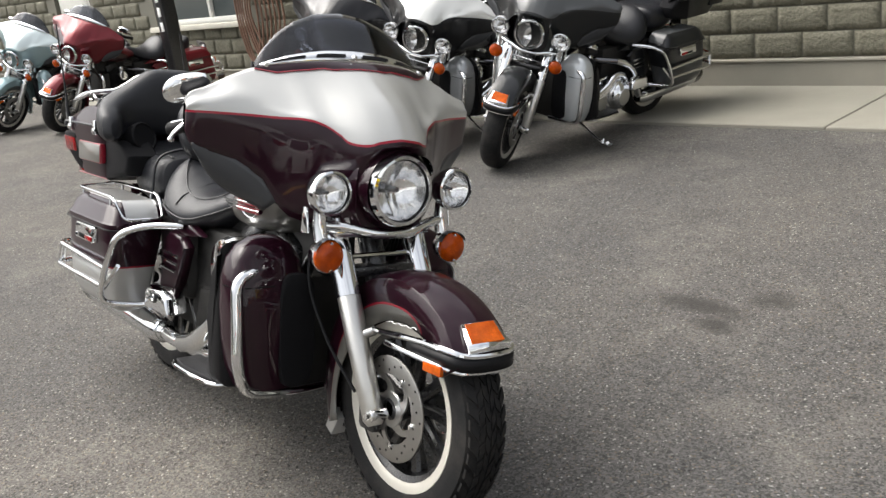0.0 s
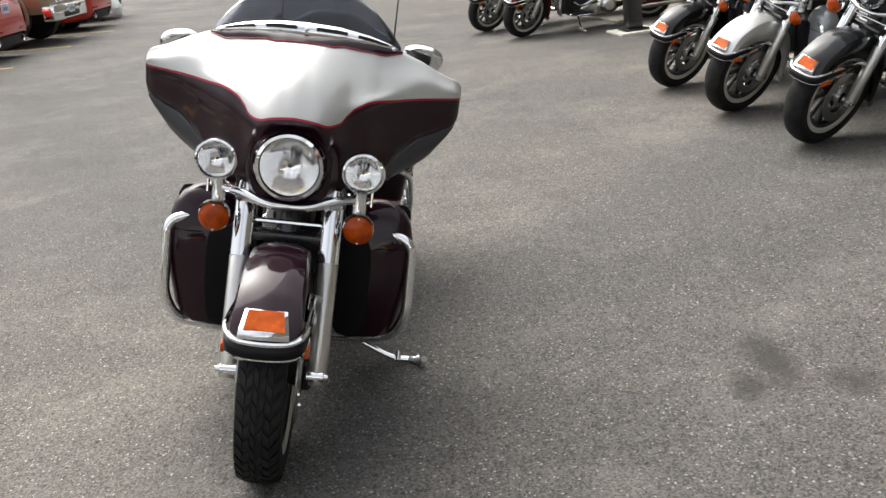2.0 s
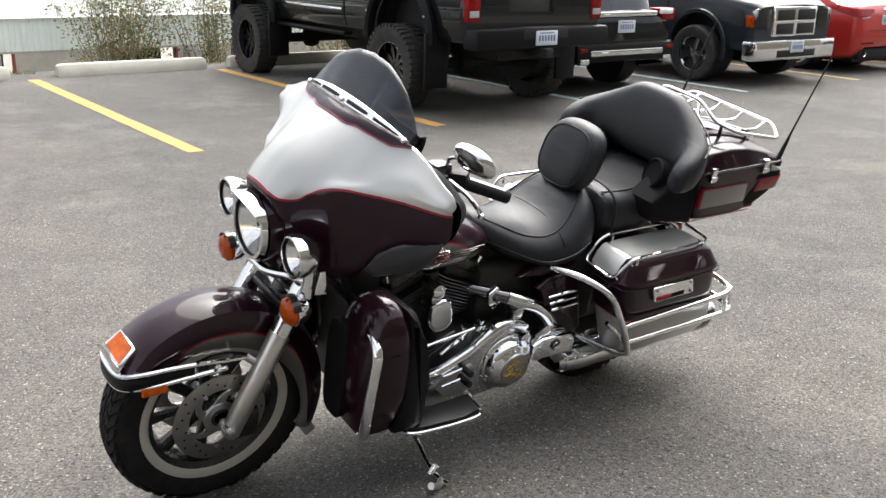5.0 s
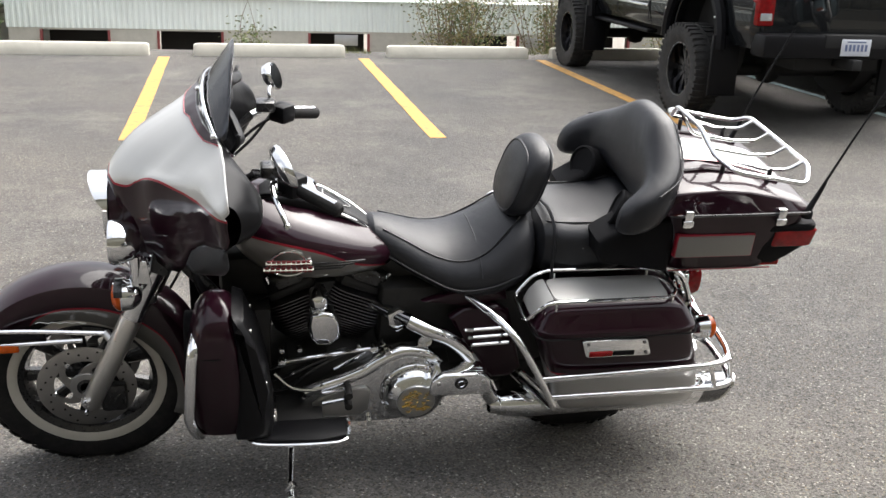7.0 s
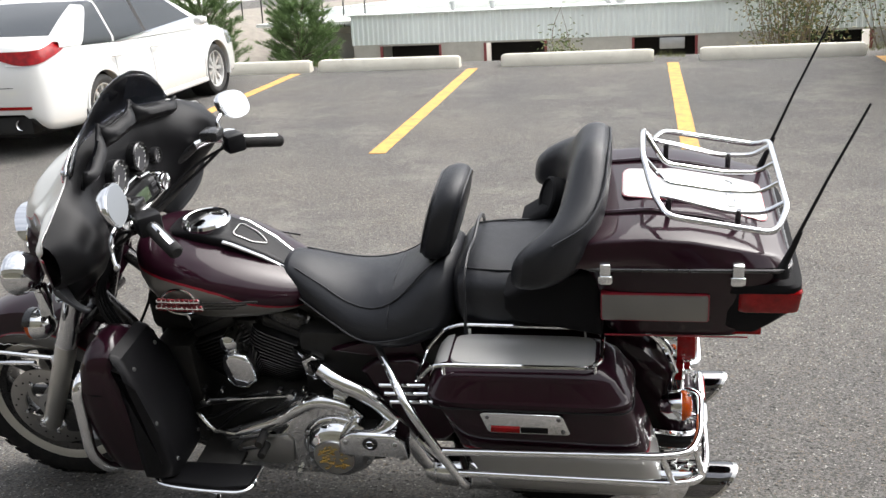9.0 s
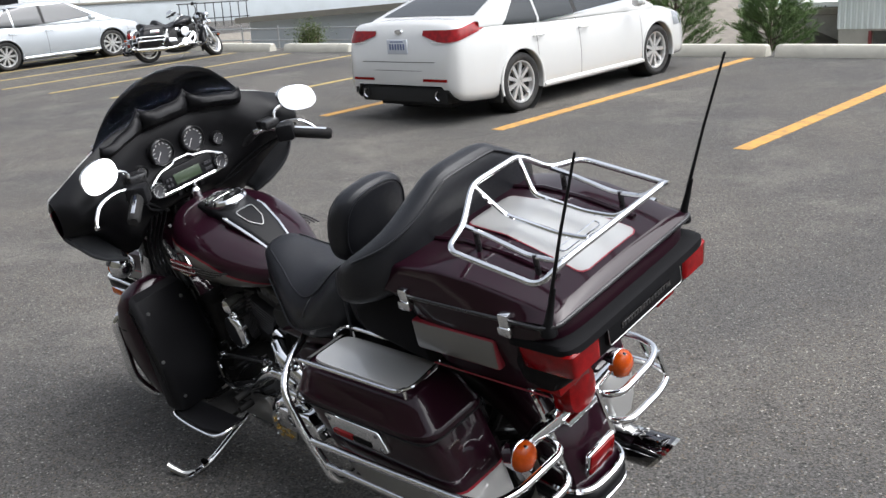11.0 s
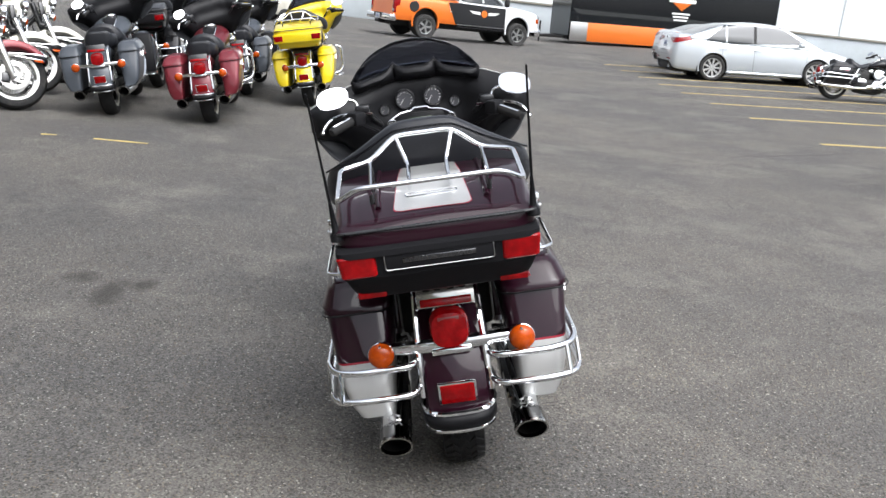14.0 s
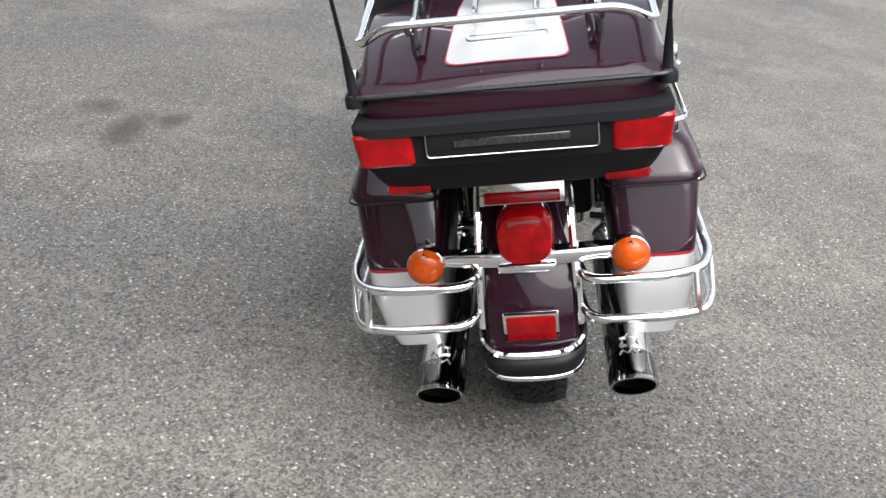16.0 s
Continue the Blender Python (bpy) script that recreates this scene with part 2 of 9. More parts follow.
grey_plastic = plain("grey_moulded_plastic", (0.038, 0.040, 0.044), 0.36, 0.0, 0.12, 10, 0.12, 400, spec=0.4)
# near-black colour standing in for shade in holes, slots, seams and pipe mouths
shadow_black = plain("painted_shade_black", (0.006, 0.006, 0.006), 0.8, spec=0.1)
dial_face = plain("dial_face", (0.045, 0.045, 0.05), 0.4)
white_mark = plain("white_mark", (0.75, 0.75, 0.73), 0.5)
lcd = plain("lcd_green", (0.045, 0.065, 0.038), 0.25)
badge_red = plain("badge_red", (0.20, 0.018, 0.025), 0.35)
gold = plain("gold_plate", (0.70, 0.48, 0.14), 0.25, 1.0)

# ---- tools ----
def link(name, bm, mat, parent=None, label="", smooth=True, angle=38):
    """Links a bmesh as one object; edges sharper than angle stay sharp."""
    me = bpy.data.meshes.new(name)
    bmesh.ops.recalc_face_normals(bm, faces=bm.faces)
    if smooth:
        for f in bm.faces:
            f.smooth = True
        for e in bm.edges:
            if len(e.link_faces) == 2 and e.calc_face_angle(0) > radians(angle):
                e.smooth = False
    bm.to_mesh(me)
    bm.free()
    for x in (mat if isinstance(mat, (list, tuple)) else [mat]):
        me.materials.append(x)
    ob = new(name, me)
    if parent:
        ob.parent = parent
    if label:
        tagged(ob, label)
    return ob


def part(name, bm, mat, parent, label="", **kw):
    return link(name, bm, mat, parent, label, **kw)


def thing(name, label, category, m=None, group="", kind=""):
    ob = new(name)
    ob.empty_display_size = 0.2
    if m is not None:
        ob.matrix_world = m
    return tagged(ob, label, category, group, kind)


def join(*bms):
    out = bms[0]
    for b in bms[1:]:
        me = bpy.data.meshes.new("tmp")
        b.to_mesh(me)
        b.free()
        out.from_mesh(me)
        bpy.data.meshes.remove(me)
    return out


def moved(bm, m):
    bmesh.ops.transform(bm, matrix=m, verts=bm.verts)
    return bm


def mirrored(fn, *a, **k):
    bm = fn(*a, **k)
    return moved(bm, Matrix.Diagonal((1, -1, 1, 1)))


def box(x0, x1, y0, y1, z0, z1, bevel=0.0, seg=2):
    bm = bmesh.new()
    bmesh.ops.create_cube(bm, size=1.0, matrix=Matrix.LocRotScale(((x0 + x1) / 2, (y0 + y1) / 2, (z0 + z1) / 2), None, (x1 - x0, y1 - y0, z1 - z0)))
    if bevel:
        bmesh.ops.bevel(bm, geom=bm.edges[:], offset=bevel, segments=seg, profile=0.5, affect="EDGES")
    return bm


def smooth_path(pts, n=6, closed=False):
    """A Catmull-Rom line through the points."""
    p = [Vector(q) for q in pts]
    out, count = [], len(p)
    for i in range(count if closed else count - 1):
        a = p[(i - 1) % count] if closed or i > 0 else p[0] * 2 - p[1]
        b, c = p[i], p[(i + 1) % count]
        d = p[(i + 2) % count] if closed or i + 2 < count else p[-1] * 2 - p[-2]
        for k in range(n):
            t = k / n
            out.append(0.5 * ((2 * b) + (c - a) * t + (2 * a - 5 * b + 4 * c - d) * t * t + (3 * b - a - 3 * c + d) * t ** 3))
    if not closed:
        out.append(p[-1])
    return out


def rounded_path(pts, r, n=5, closed=False):
    """A polyline whose corners are rounded with about radius r."""
    p = [Vector(q) for q in pts]
    out, count = [], len(p)
    for i in range(count):
        if not closed and i in (0, count - 1):
            out.append(p[i])
            continue
        a, b, c = p[i - 1], p[i], p[(i + 1) % count]
        u, v = (a - b), (c - b)
        k = min(r, u.length * 0.45, v.length * 0.45)
        s, e = b + u.normalized() * k, b + v.normalized() * k
        for j in range(n + 1):
            t = j / n
            out.append(s * (1 - t) ** 2 + b * 2 * t * (1 - t) + e * t * t)
    return out


def tube(pts, r, sides=10, closed=False, radii=None, cap=True):
    """A round bar swept along the points."""
    bm, p = bmesh.new(), [Vector(q) for q in pts]
    count, rings = len(p), []
    up = Vector((0.13, 0.21, 0.97))
    for i in range(count):
        a = p[(i - 1) % count] if closed or i > 0 else p[i]
        b = p[(i + 1) % count] if closed or i < count - 1 else p[i]
        d = (b - a).normalized()
        s = d.cross(up)
        if s.length < 0.05:
            s = d.cross(Vector((1, 0, 0)))
        s.normalize()
        t = s.cross(d)
        up = t
        rr = radii[i] if radii else r
        rings.append([bm.verts.new(p[i] + (s * math.cos(q) + t * math.sin(q)) * rr) for q in (2 * math.pi * j / sides for j in range(sides))])
    for i in range(count if closed else count - 1):
        a, b = rings[i], rings[(i + 1) % count]
        for j in range(sides):
            bm.faces.new((a[j], a[(j + 1) % sides], b[(j + 1) % sides], b[j]))
    if not closed and cap:
        bm.faces.new(rings[0][::-1]), bm.faces.new(rings[-1])
    return bm


def loft(rings, cap=True, closed=True):
    """A skin over rings of equally many points."""
    bm = bmesh.new()
    vs = [[bm.verts.new(q) for q in r] for r in rings]
    k = len(rings[0])
    for a, b in zip(vs, vs[1:]):
        for j in range(k if closed else k - 1):
            bm.faces.new((a[j], a[(j + 1) % k], b[(j + 1) % k], b[j]))
    if cap and (closed or cap == "ends"):
        bm.faces.new(vs[0][::-1]), bm.faces.new(vs[-1])
    return bm


def lathe(profile, axis="Y", at=(0, 0, 0), sides=32, closed=False, cap=False):
    """Turns (radius, along) pairs about an axis through at."""
    bm, rings = bmesh.new(), []
    o = Vector(at)
    for r, s in profile:
        ring = []
        for j in range(sides):
            c, d = r * math.cos(2 * math.pi * j / sides), r * math.sin(2 * math.pi * j / sides)
            v = {"X": (s, c, d), "Y": (c, s, d), "Z": (c, d, s)}[axis]
            ring.append(bm.verts.new(o + Vector(v)))
        rings.append(ring)
    pairs = list(zip(rings, rings[1:])) + ([(rings[-1], rings[0])] if closed else [])
    for a, b in pairs:
        for j in range(sides):
            bm.faces.new((a[j], a[(j + 1) % sides], b[(j + 1) % sides], b[j]))
    if cap and not closed:
        if profile[0][0] > 1e-4:
            bm.faces.new(rings[0])
        if profile[-1][0] > 1e-4:
            bm.faces.new(rings[-1][::-1])
    bmesh.ops.remove_doubles(bm, verts=bm.verts, dist=1e-5)
    return bm


def oval(cx, cy, cz, ry, rz, n=20, power=2.6, plane="YZ", tilt=0.0):
    """A ring of a superellipse, in the YZ, XZ or XY plane."""
    out = []
    for j in range(n):
        q = 2 * math.pi * (j + 0.5) / n
        c, s = math.cos(q), math.sin(q)
        a = ry * math.copysign(abs(c) ** (2 / power), c)
        b = rz * math.copysign(abs(s) ** (2 / power), s)
        v = {"YZ": (tilt * b, a, b), "XZ": (a, tilt * b, b), "XY": (a, b, tilt * a)}[plane]
        out.append((cx + v[0], cy + v[1], cz + v[2]))
    return out


def slab(outline, y0, y1, bevel=0.004, seg=2):
    """A flat outline of (x, z) points given thickness from y0 to y1."""
    bm = bmesh.new()
    a = [bm.verts.new((x, y0, z)) for x, z in outline]
    b = [bm.verts.new((x, y1, z)) for x, z in outline]
    k = len(a)
    bm.faces.new(a[::-1]), bm.faces.new(b)
    for j in range(k):
        bm.faces.new((a[j], a[(j + 1) % k], b[(j + 1) % k], b[j]))
    if bevel:
        rim = [e for e in bm.edges if abs(e.verts[0].co.y - e.verts[1].co.y) < 1e-6]
        bmesh.ops.bevel(bm, geom=rim, offset=bevel, segments=seg, profile=0.5, affect="EDGES")
    return bm


def sheet(grid):
    """A skin over rows of points, open at its edges."""
    bm = bmesh.new()
    vs = [[bm.verts.new(q) for q in row] for row in grid]
    for a, b in zip(vs, vs[1:]):
        for j in range(len(a) - 1):
            bm.faces.new((a[j], a[j + 1], b[j + 1], b[j]))
    return bm


def thicken(ob, t, offset=-1.0):
    s = ob.modifiers.new("thickness", "SOLIDIFY")
    s.thickness, s.offset = t, offset
    return ob


def subdivide(ob, levels=1):
    s = ob.modifiers.new("smooth", "SUBSURF")
    s.levels = s.render_levels = levels
    return ob


def lerp(pts, x):
    """Reads a broken line of (x, value...) rows at x."""
    if x <= pts[0][0]:
        return pts[0][1:]
    for a, b in zip(pts, pts[1:]):
        if x <= b[0]:
            t = (x - a[0]) / (b[0] - a[0])
            return tuple(u + (v - u) * t for u, v in zip(a[1:], b[1:]))
    return pts[-1][1:]

# ---- the ground and what stands fixed on it ----
def rise(x, y):
    """Height of the ground: level round the motorcycle, rising to the stalls, falling away behind the wheel stops."""
    s = max(0.0, -y - 3.2)
    z = 0.043 * min(s, 8.5)
    away = min(1.0, max(0.0, (24.0 - x) / 4.0))
    drop = min(1.0, max(0.0, (-y - 12.0) / 2.2))
    return z - away * drop * drop * (3 - 2 * drop) * 1.7


def asphalt_material():
    m = bpy.data.materials.new("asphalt")
    n, l, p = nodes_of(m)
    c = n.new("ShaderNodeTexCoord")
    grain = n.new("ShaderNodeTexVoronoi")
    grain.inputs["Scale"].default_value = 165.0
    l.new(c.outputs["Object"], grain.inputs["Vector"])
    tone = n.new("ShaderNodeSeparateColor")
    l.new(grain.outputs["Color"], tone.inputs[0])
    base = mixed(n, l, tone.outputs[0], (0.038, 0.036, 0.033), (0.185, 0.177, 0.163))
    base = mixed(n, l, step(n, l, tone.outputs[1], 0.970, 0.988), base, (0.44, 0.43, 0.39))
    base = mixed(n, l, step(n, l, tone.outputs[2], 0.93, 0.99), base, (0.19, 0.155, 0.11))
    fine = noise_of(n, l, 80.0, 6.0, 0.7)
    base = mixed(n, l, step(n, l, fine, 0.3, 0.75), mixed(n, l, 1.0, base, (0.55, 0.55, 0.56), "MULTIPLY"), base)
    pit = n.new("ShaderNodeTexVoronoi")
    pit.inputs["Scale"].default_value = 34.0
    l.new(c.outputs["Object"], pit.inputs["Vector"])
    pick = n.new("ShaderNodeSeparateColor")
    l.new(pit.outputs["Color"], pick.inputs[0])
    hole = sum_of(n, l, "MULTIPLY", sum_of(n, l, "SUBTRACT", 1.0, step(n, l, pit.outputs["Distance"], 0.16, 0.34)), step(n, l, pick.outputs[0], 0.55, 0.75))
    base = mixed(n, l, sum_of(n, l, "MULTIPLY", hole, 0.62), base, (0.022, 0.021, 0.020))
    slow = noise_of(n, l, 0.55, 6.0, 0.6)
    base = mixed(n, l, step(n, l, slow, 0.35, 0.68), mixed(n, l, 1.0, base, (0.78, 0.785, 0.80), "MULTIPLY"), mixed(n, l, 1.0, base, (1.13, 1.10, 1.05), "MULTIPLY"))
    wide = noise_of(n, l, 0.16, 4.0, 0.6)
    base = mixed(n, l, step(n, l, wide, 0.38, 0.62), mixed(n, l, 1.0, base, (0.84, 0.85, 0.87), "MULTIPLY"), mixed(n, l, 1.0, base, (1.10, 1.08, 1.06), "MULTIPLY"))
    mid = noise_of(n, l, 2.6, 5.0, 0.65)
    base = mixed(n, l, step(n, l, mid, 0.56, 0.74), base, mixed(n, l, 1.0, base, (0.78, 0.77, 0.755), "MULTIPLY"))
    # dust lying in pale patches
    dust = sum_of(n, l, "MULTIPLY", step(n, l, noise_of(n, l, 0.8, 10.0, 0.75), 0.50, 0.74), 0.5)
    base = mixed(n, l, dust, base, mixed(n, l, tone.outputs[0], (0.155, 0.142, 0.120), (0.30, 0.278, 0.24)))
    # drips of oil beside the motorcycle
    w = n.new("ShaderNodeTexNoise")
    w.inputs["Scale"].default_value, w.inputs["Detail"].default_value = 7.0, 6.0
    l.new(c.outputs["Object"], w.inputs["Vector"])
    for x, y, rx, ry in ((0.52, 1.62, 0.30, 0.11), (0.74, 1.80, 0.13, 0.12), (0.70, 1.50, 0.16, 0.10)):
        mp = n.new("ShaderNodeMapping")
        mp.inputs["Location"].default_value = (-x / rx, -y / ry, 0)
        mp.inputs["Scale"].default_value = (1 / rx, 1 / ry, 0)
        l.new(c.outputs["Object"], mp.inputs["Vector"])
        ln = n.new("ShaderNodeVectorMath")
        ln.operation = "LENGTH"
        l.new(mp.outputs[0], ln.inputs[0])
        d = sum_of(n, l, "ADD", ln.outputs["Value"], sum_of(n, l, "MULTIPLY", w.outputs["Fac"], 1.1))
        k = sum_of(n, l, "MULTIPLY", sum_of(n, l, "SUBTRACT", 1.0, step(n, l, d, 0.80, 1.45)), 0.8)
        base = mixed(n, l, k, base, (0.022, 0.019, 0.016))
    l.new(base, p.inputs["Base Color"])
    p.inputs["Roughness"].default_value = 0.88
    h = sum_of(n, l, "SUBTRACT", sum_of(n, l, "ADD", sum_of(n, l, "MULTIPLY", tone.outputs[0], 0.6), fine), hole)
    bumped(n, l, p, h, 0.8, 0.008)
    return m


asphalt = asphalt_material()
gravel = plain("gravel_bank", (0.20, 0.18, 0.15), 0.9, 0, 0.4, 6, 1.0, 60)
concrete = plain("concrete", (0.215, 0.204, 0.170), 0.85, 0, 0.14, 3.0, 0.5, 90, dirt=0.35)
pale_concrete = plain("pale_concrete", (0.55, 0.53, 0.455), 0.85, 0, 0.12, 4.0, 0.4, 80, dirt=0.3)


def ground():
    xs = [-400, -200, -100, -60] + [v * 2.0 for v in range(-22, 26)] + [60, 80, 120, 200, 400]
    ys = [-400, -200, -100, -60, -40, -28, -20, -16] + [-14.6 + 0.3 * v for v in range(12)] + [-11.0 + 0.65 * v for v in range(12)] + [-2.6, -1, 1, 3, 6, 10, 20, 40, 80, 200, 400]
    bm = bmesh.new()
    rows = [[bm.verts.new((x, y, rise(x, y))) for x in xs] for y in ys]
    for a, b in zip(rows, rows[1:]):
        for j in range(len(xs) - 1):
            f = bm.faces.new((a[j], a[j + 1], b[j + 1], b[j]))
            f.material_index = 1 if f.calc_center_median().y < -11.75 and f.calc_center_median().x < 26 else 0
    return tagged(link("ground", bm, [asphalt, gravel]), "weathered grey asphalt parking lot with oil stains and pits", "ground", kind="structure")


ground()


def crack(points, width, seed):
    """A thin jagged crack, drawn as a dark strip just proud of the asphalt."""
    rnd, rings = random.Random(seed), []
    line = [Vector((x, y, 0)) for x, y in points]
    fine = [a.lerp(b, k / 14) for a, b in zip(line, line[1:]) for k in range(14)] + [line[-1]]
    for k, q in enumerate(fine):
        d = (fine[min(k + 1, len(fine) - 1)] - fine[max(k - 1, 0)]).normalized()
        side = Vector((-d.y, d.x, 0))
        o = q + side * (rnd.gauss(0, 0.014) + 0.06 * noise.noise(q * 2.3))
        w = width * rnd.uniform(0.25, 1.0)
        z = rise(o.x, o.y)
        rings.append([(*(o + side * w).xy, z + 0.0022), (*(o + side * w).xy, z - 0.02), (*(o - side * w).xy, z - 0.02), (*(o - side * w).xy, z + 0.0022)])
    tagged(link("pavement_crack", loft(rings), crack_dark, smooth=False), "thin jagged crack in the grey asphalt", "crack", kind="structure")


crack_dark = plain("crack_dark", (0.030, 0.029, 0.027), 0.95, 0, 0.3, 40)
crack([(5.51, -2.78), (4.38, -2.69), (3.4, -2.7), (2.54, -2.72), (1.85, -2.78)], 0.0065, 5)
crack([(8.04, -2.85), (7.52, -3.83), (8.41, -5.69)], 0.0055, 6)


def line_material(name, colour):
    m = bpy.data.materials.new(name)
    n, l, p = nodes_of(m)
    worn = step(n, l, noise_of(n, l, 9.0, 10.0, 0.75), 0.46, 0.62)
    specks = step(n, l, noise_of(n, l, 70.0, 4.0, 0.7), 0.58, 0.68)
    k = sum_of(n, l, "MAXIMUM", sum_of(n, l, "MULTIPLY", worn, 0.55), sum_of(n, l, "MULTIPLY", specks, 0.7))
    l.new(mixed(n, l, k, colour, (0.085, 0.08, 0.07)), p.inputs["Base Color"])
    p.inputs["Roughness"].default_value = 0.8
    bumped(n, l, p, noise_of(n, l, 160.0), 0.4, 0.003)
    return m


yellow_line, faded_line, blue_line = line_material("yellow_road_paint", (0.52, 0.275, 0.058)), line_material("faded_yellow_paint", (0.48, 0.36, 0.12)), line_material("pale_blue_paint", (0.42, 0.55, 0.55))


def ground_stripe(x0, y0, x1, y1, width, mat, label):
    d = Vector((x1 - x0, y1 - y0, 0)).normalized()
    s = Vector((-d.y, d.x, 0)) * width / 2
    rings = []
    for k in range(15):
        q = Vector((x0, y0, 0)).lerp(Vector((x1, y1, 0)), k / 14)
        wob = 0.006 * noise.noise(Vector((q.x * 2.3, q.y * 3.1, 1.7)))
        z = rise(q.x, q.y)
        a, b = q + s * (1 + wob * 20), q - s * (1 - wob * 20)
        rings.append([(a.x, a.y, z + 0.004), (a.x, a.y, z - 0.02), (b.x, b.y, z - 0.02), (b.x, b.y, z + 0.004)])
    tagged(link("parking_line", loft(rings), mat, smooth=False), label, "road marking", "stall lines", "structure")


for x, tilt in ((1.27, 0.06), (-1.43, 0.0), (-4.12, 0.04), (3.95, 0.02), (6.72, 0.0)):
    ground_stripe(x, -5.52, x + tilt, -11.0, 0.15, yellow_line, "worn yellow painted line between two parking stalls")
for x in (9.20, 12.05, 14.22, 16.2, 18.1, 20.0, 22.0, 24.2):
    ground_stripe(x, -5.58, x + 0.1, -10.9, 0.11, faded_line, "faded thin yellow line between two parking stalls")
ground_stripe(-6.76, -5.45, -6.66, -11.0, 0.11, blue_line, "pale blue painted line of an accessible stall")
for x in (-9.3, -12.0, -14.8, -17.6):
    ground_stripe(x, -5.6, x, -11.0, 0.10, blue_line if x > -10 else faded_line, "faint painted line between two parking stalls")
ground_stripe(4.57, 3.36, 4.60, 3.24, 0.045, faded_line, "short worn dash of yellow paint on asphalt")
ground_stripe(4.60, 2.92, 4.62, 2.46, 0.045, faded_line, "short worn dash of yellow paint on asphalt")


def wheel_stop():
    ob = thing("wheel_stop", "pale chipped concrete wheel stop at the head of a stall", "wheel stop", None, "wheel stops")
    prof = [(-0.11, 0.0), (-0.105, 0.05), (-0.07, 0.15), (-0.055, 0.165), (0.055, 0.165), (0.07, 0.15), (0.105, 0.05), (0.11, 0.0)]
    rings = []
    for u, k in ((-1.06, 0.86), (-1.03, 0.97), (-0.98, 1.0), (-0.5, 1.0), (0, 1.0), (0.5, 1.0), (0.98, 1.0), (1.03, 0.97), (1.06, 0.86)):
        rings.append([(u, y * k, z * (k if z > 0.01 else 1)) for y, z in prof])
    part("block", loft(rings), pale_concrete, ob)
    for u in (-0.7, 0.7):
        part("pin_hole", lathe([(0.0, 0.1665), (0.016, 0.1665), (0.018, 0.160)], "Z", (u, 0, 0), 10), dark_under, ob)
    return ob


first = wheel_stop()
spots = [-10.7, -7.9, -5.35, -2.86, -0.12, 2.62 - 0.02, 5.0 - 0.15, 7.9, 10.6, 13.9 - 0.1, 16.4, 19.1, 21.9]
for i, x in enumerate(spots):
    m = pose(x, -11.22 - 0.05 * (x > 9), rise(x, -11.22), -2.4, 0, (i * 37 % 5 - 2) * 0.35)
    if i == 0:
        first.matrix_world = m
    else:
        copy_thing(first, m)

# ---- touring motorcycles ----
# built upright, x ahead, y to the rider's left, the ground under the middle of the wheelbase at 0
def ring_path(fn, a0, a1, n):
    return [fn(a0 + (a1 - a0) * k / n) for k in range(n + 1)]


def tyre_mesh(cx, cz, r, w, sides=48):
    k = w / 2
    prof = [(r - 0.100, -k * 0.72), (r - 0.075, -k * 0.95), (r - 0.045, -k * 1.0), (r - 0.022, -k * 0.93), (r - 0.008, -k * 0.66), (r - 0.002, -k * 0.33), (r, 0),
            (r - 0.002, k * 0.33), (r - 0.008, k * 0.66), (r - 0.022, k * 0.93), (r - 0.045, k), (r - 0.075, k * 0.95), (r - 0.100, k * 0.72)]
    return lathe(prof, "Y", (cx, 0, cz), sides)


def tread_mesh(cx, cz, r, w, count=44):
    """Staggered tread blocks standing proud of the tyre."""
    bm, k = bmesh.new(), w / 2

    def at(q, y, lift):
        rr = r + lift - 0.010 * (abs(y) / k) ** 2.2 - 0.018 * max(0.0, abs(y) / k - 0.7)
        return (cx + rr * math.cos(q), y, cz + rr * math.sin(q))
    step_q = 2 * math.pi / count
    for i in range(count):
        for side in (-1, 1):
            for (y0, y1, q0, q1, lean) in ((0.05, 0.24, 0.04, 0.80, 0.55), (0.28, 0.52, 0.30, 0.96, -0.40), (0.56, 0.90, 0.10, 0.72, 0.60)):
                a, b = i * step_q + (q0 + 0.5 * (side > 0)) * step_q, i * step_q + (q1 + 0.5 * (side > 0)) * step_q
                s = lean * step_q
                quad = [(a, y0), (b, y0), (b + s, y1), (a + s, y1)]
                top = [bm.verts.new(at(q, side * y * k, 0.0045)) for q, y in quad]
                low = [bm.verts.new(at(q, side * y * k, -0.003)) for q, y in quad]
                bm.faces.new(top)
                for j in range(4):
                    bm.faces.new((top[j], top[(j + 1) % 4], low[(j + 1) % 4], low[j]))
    return bm


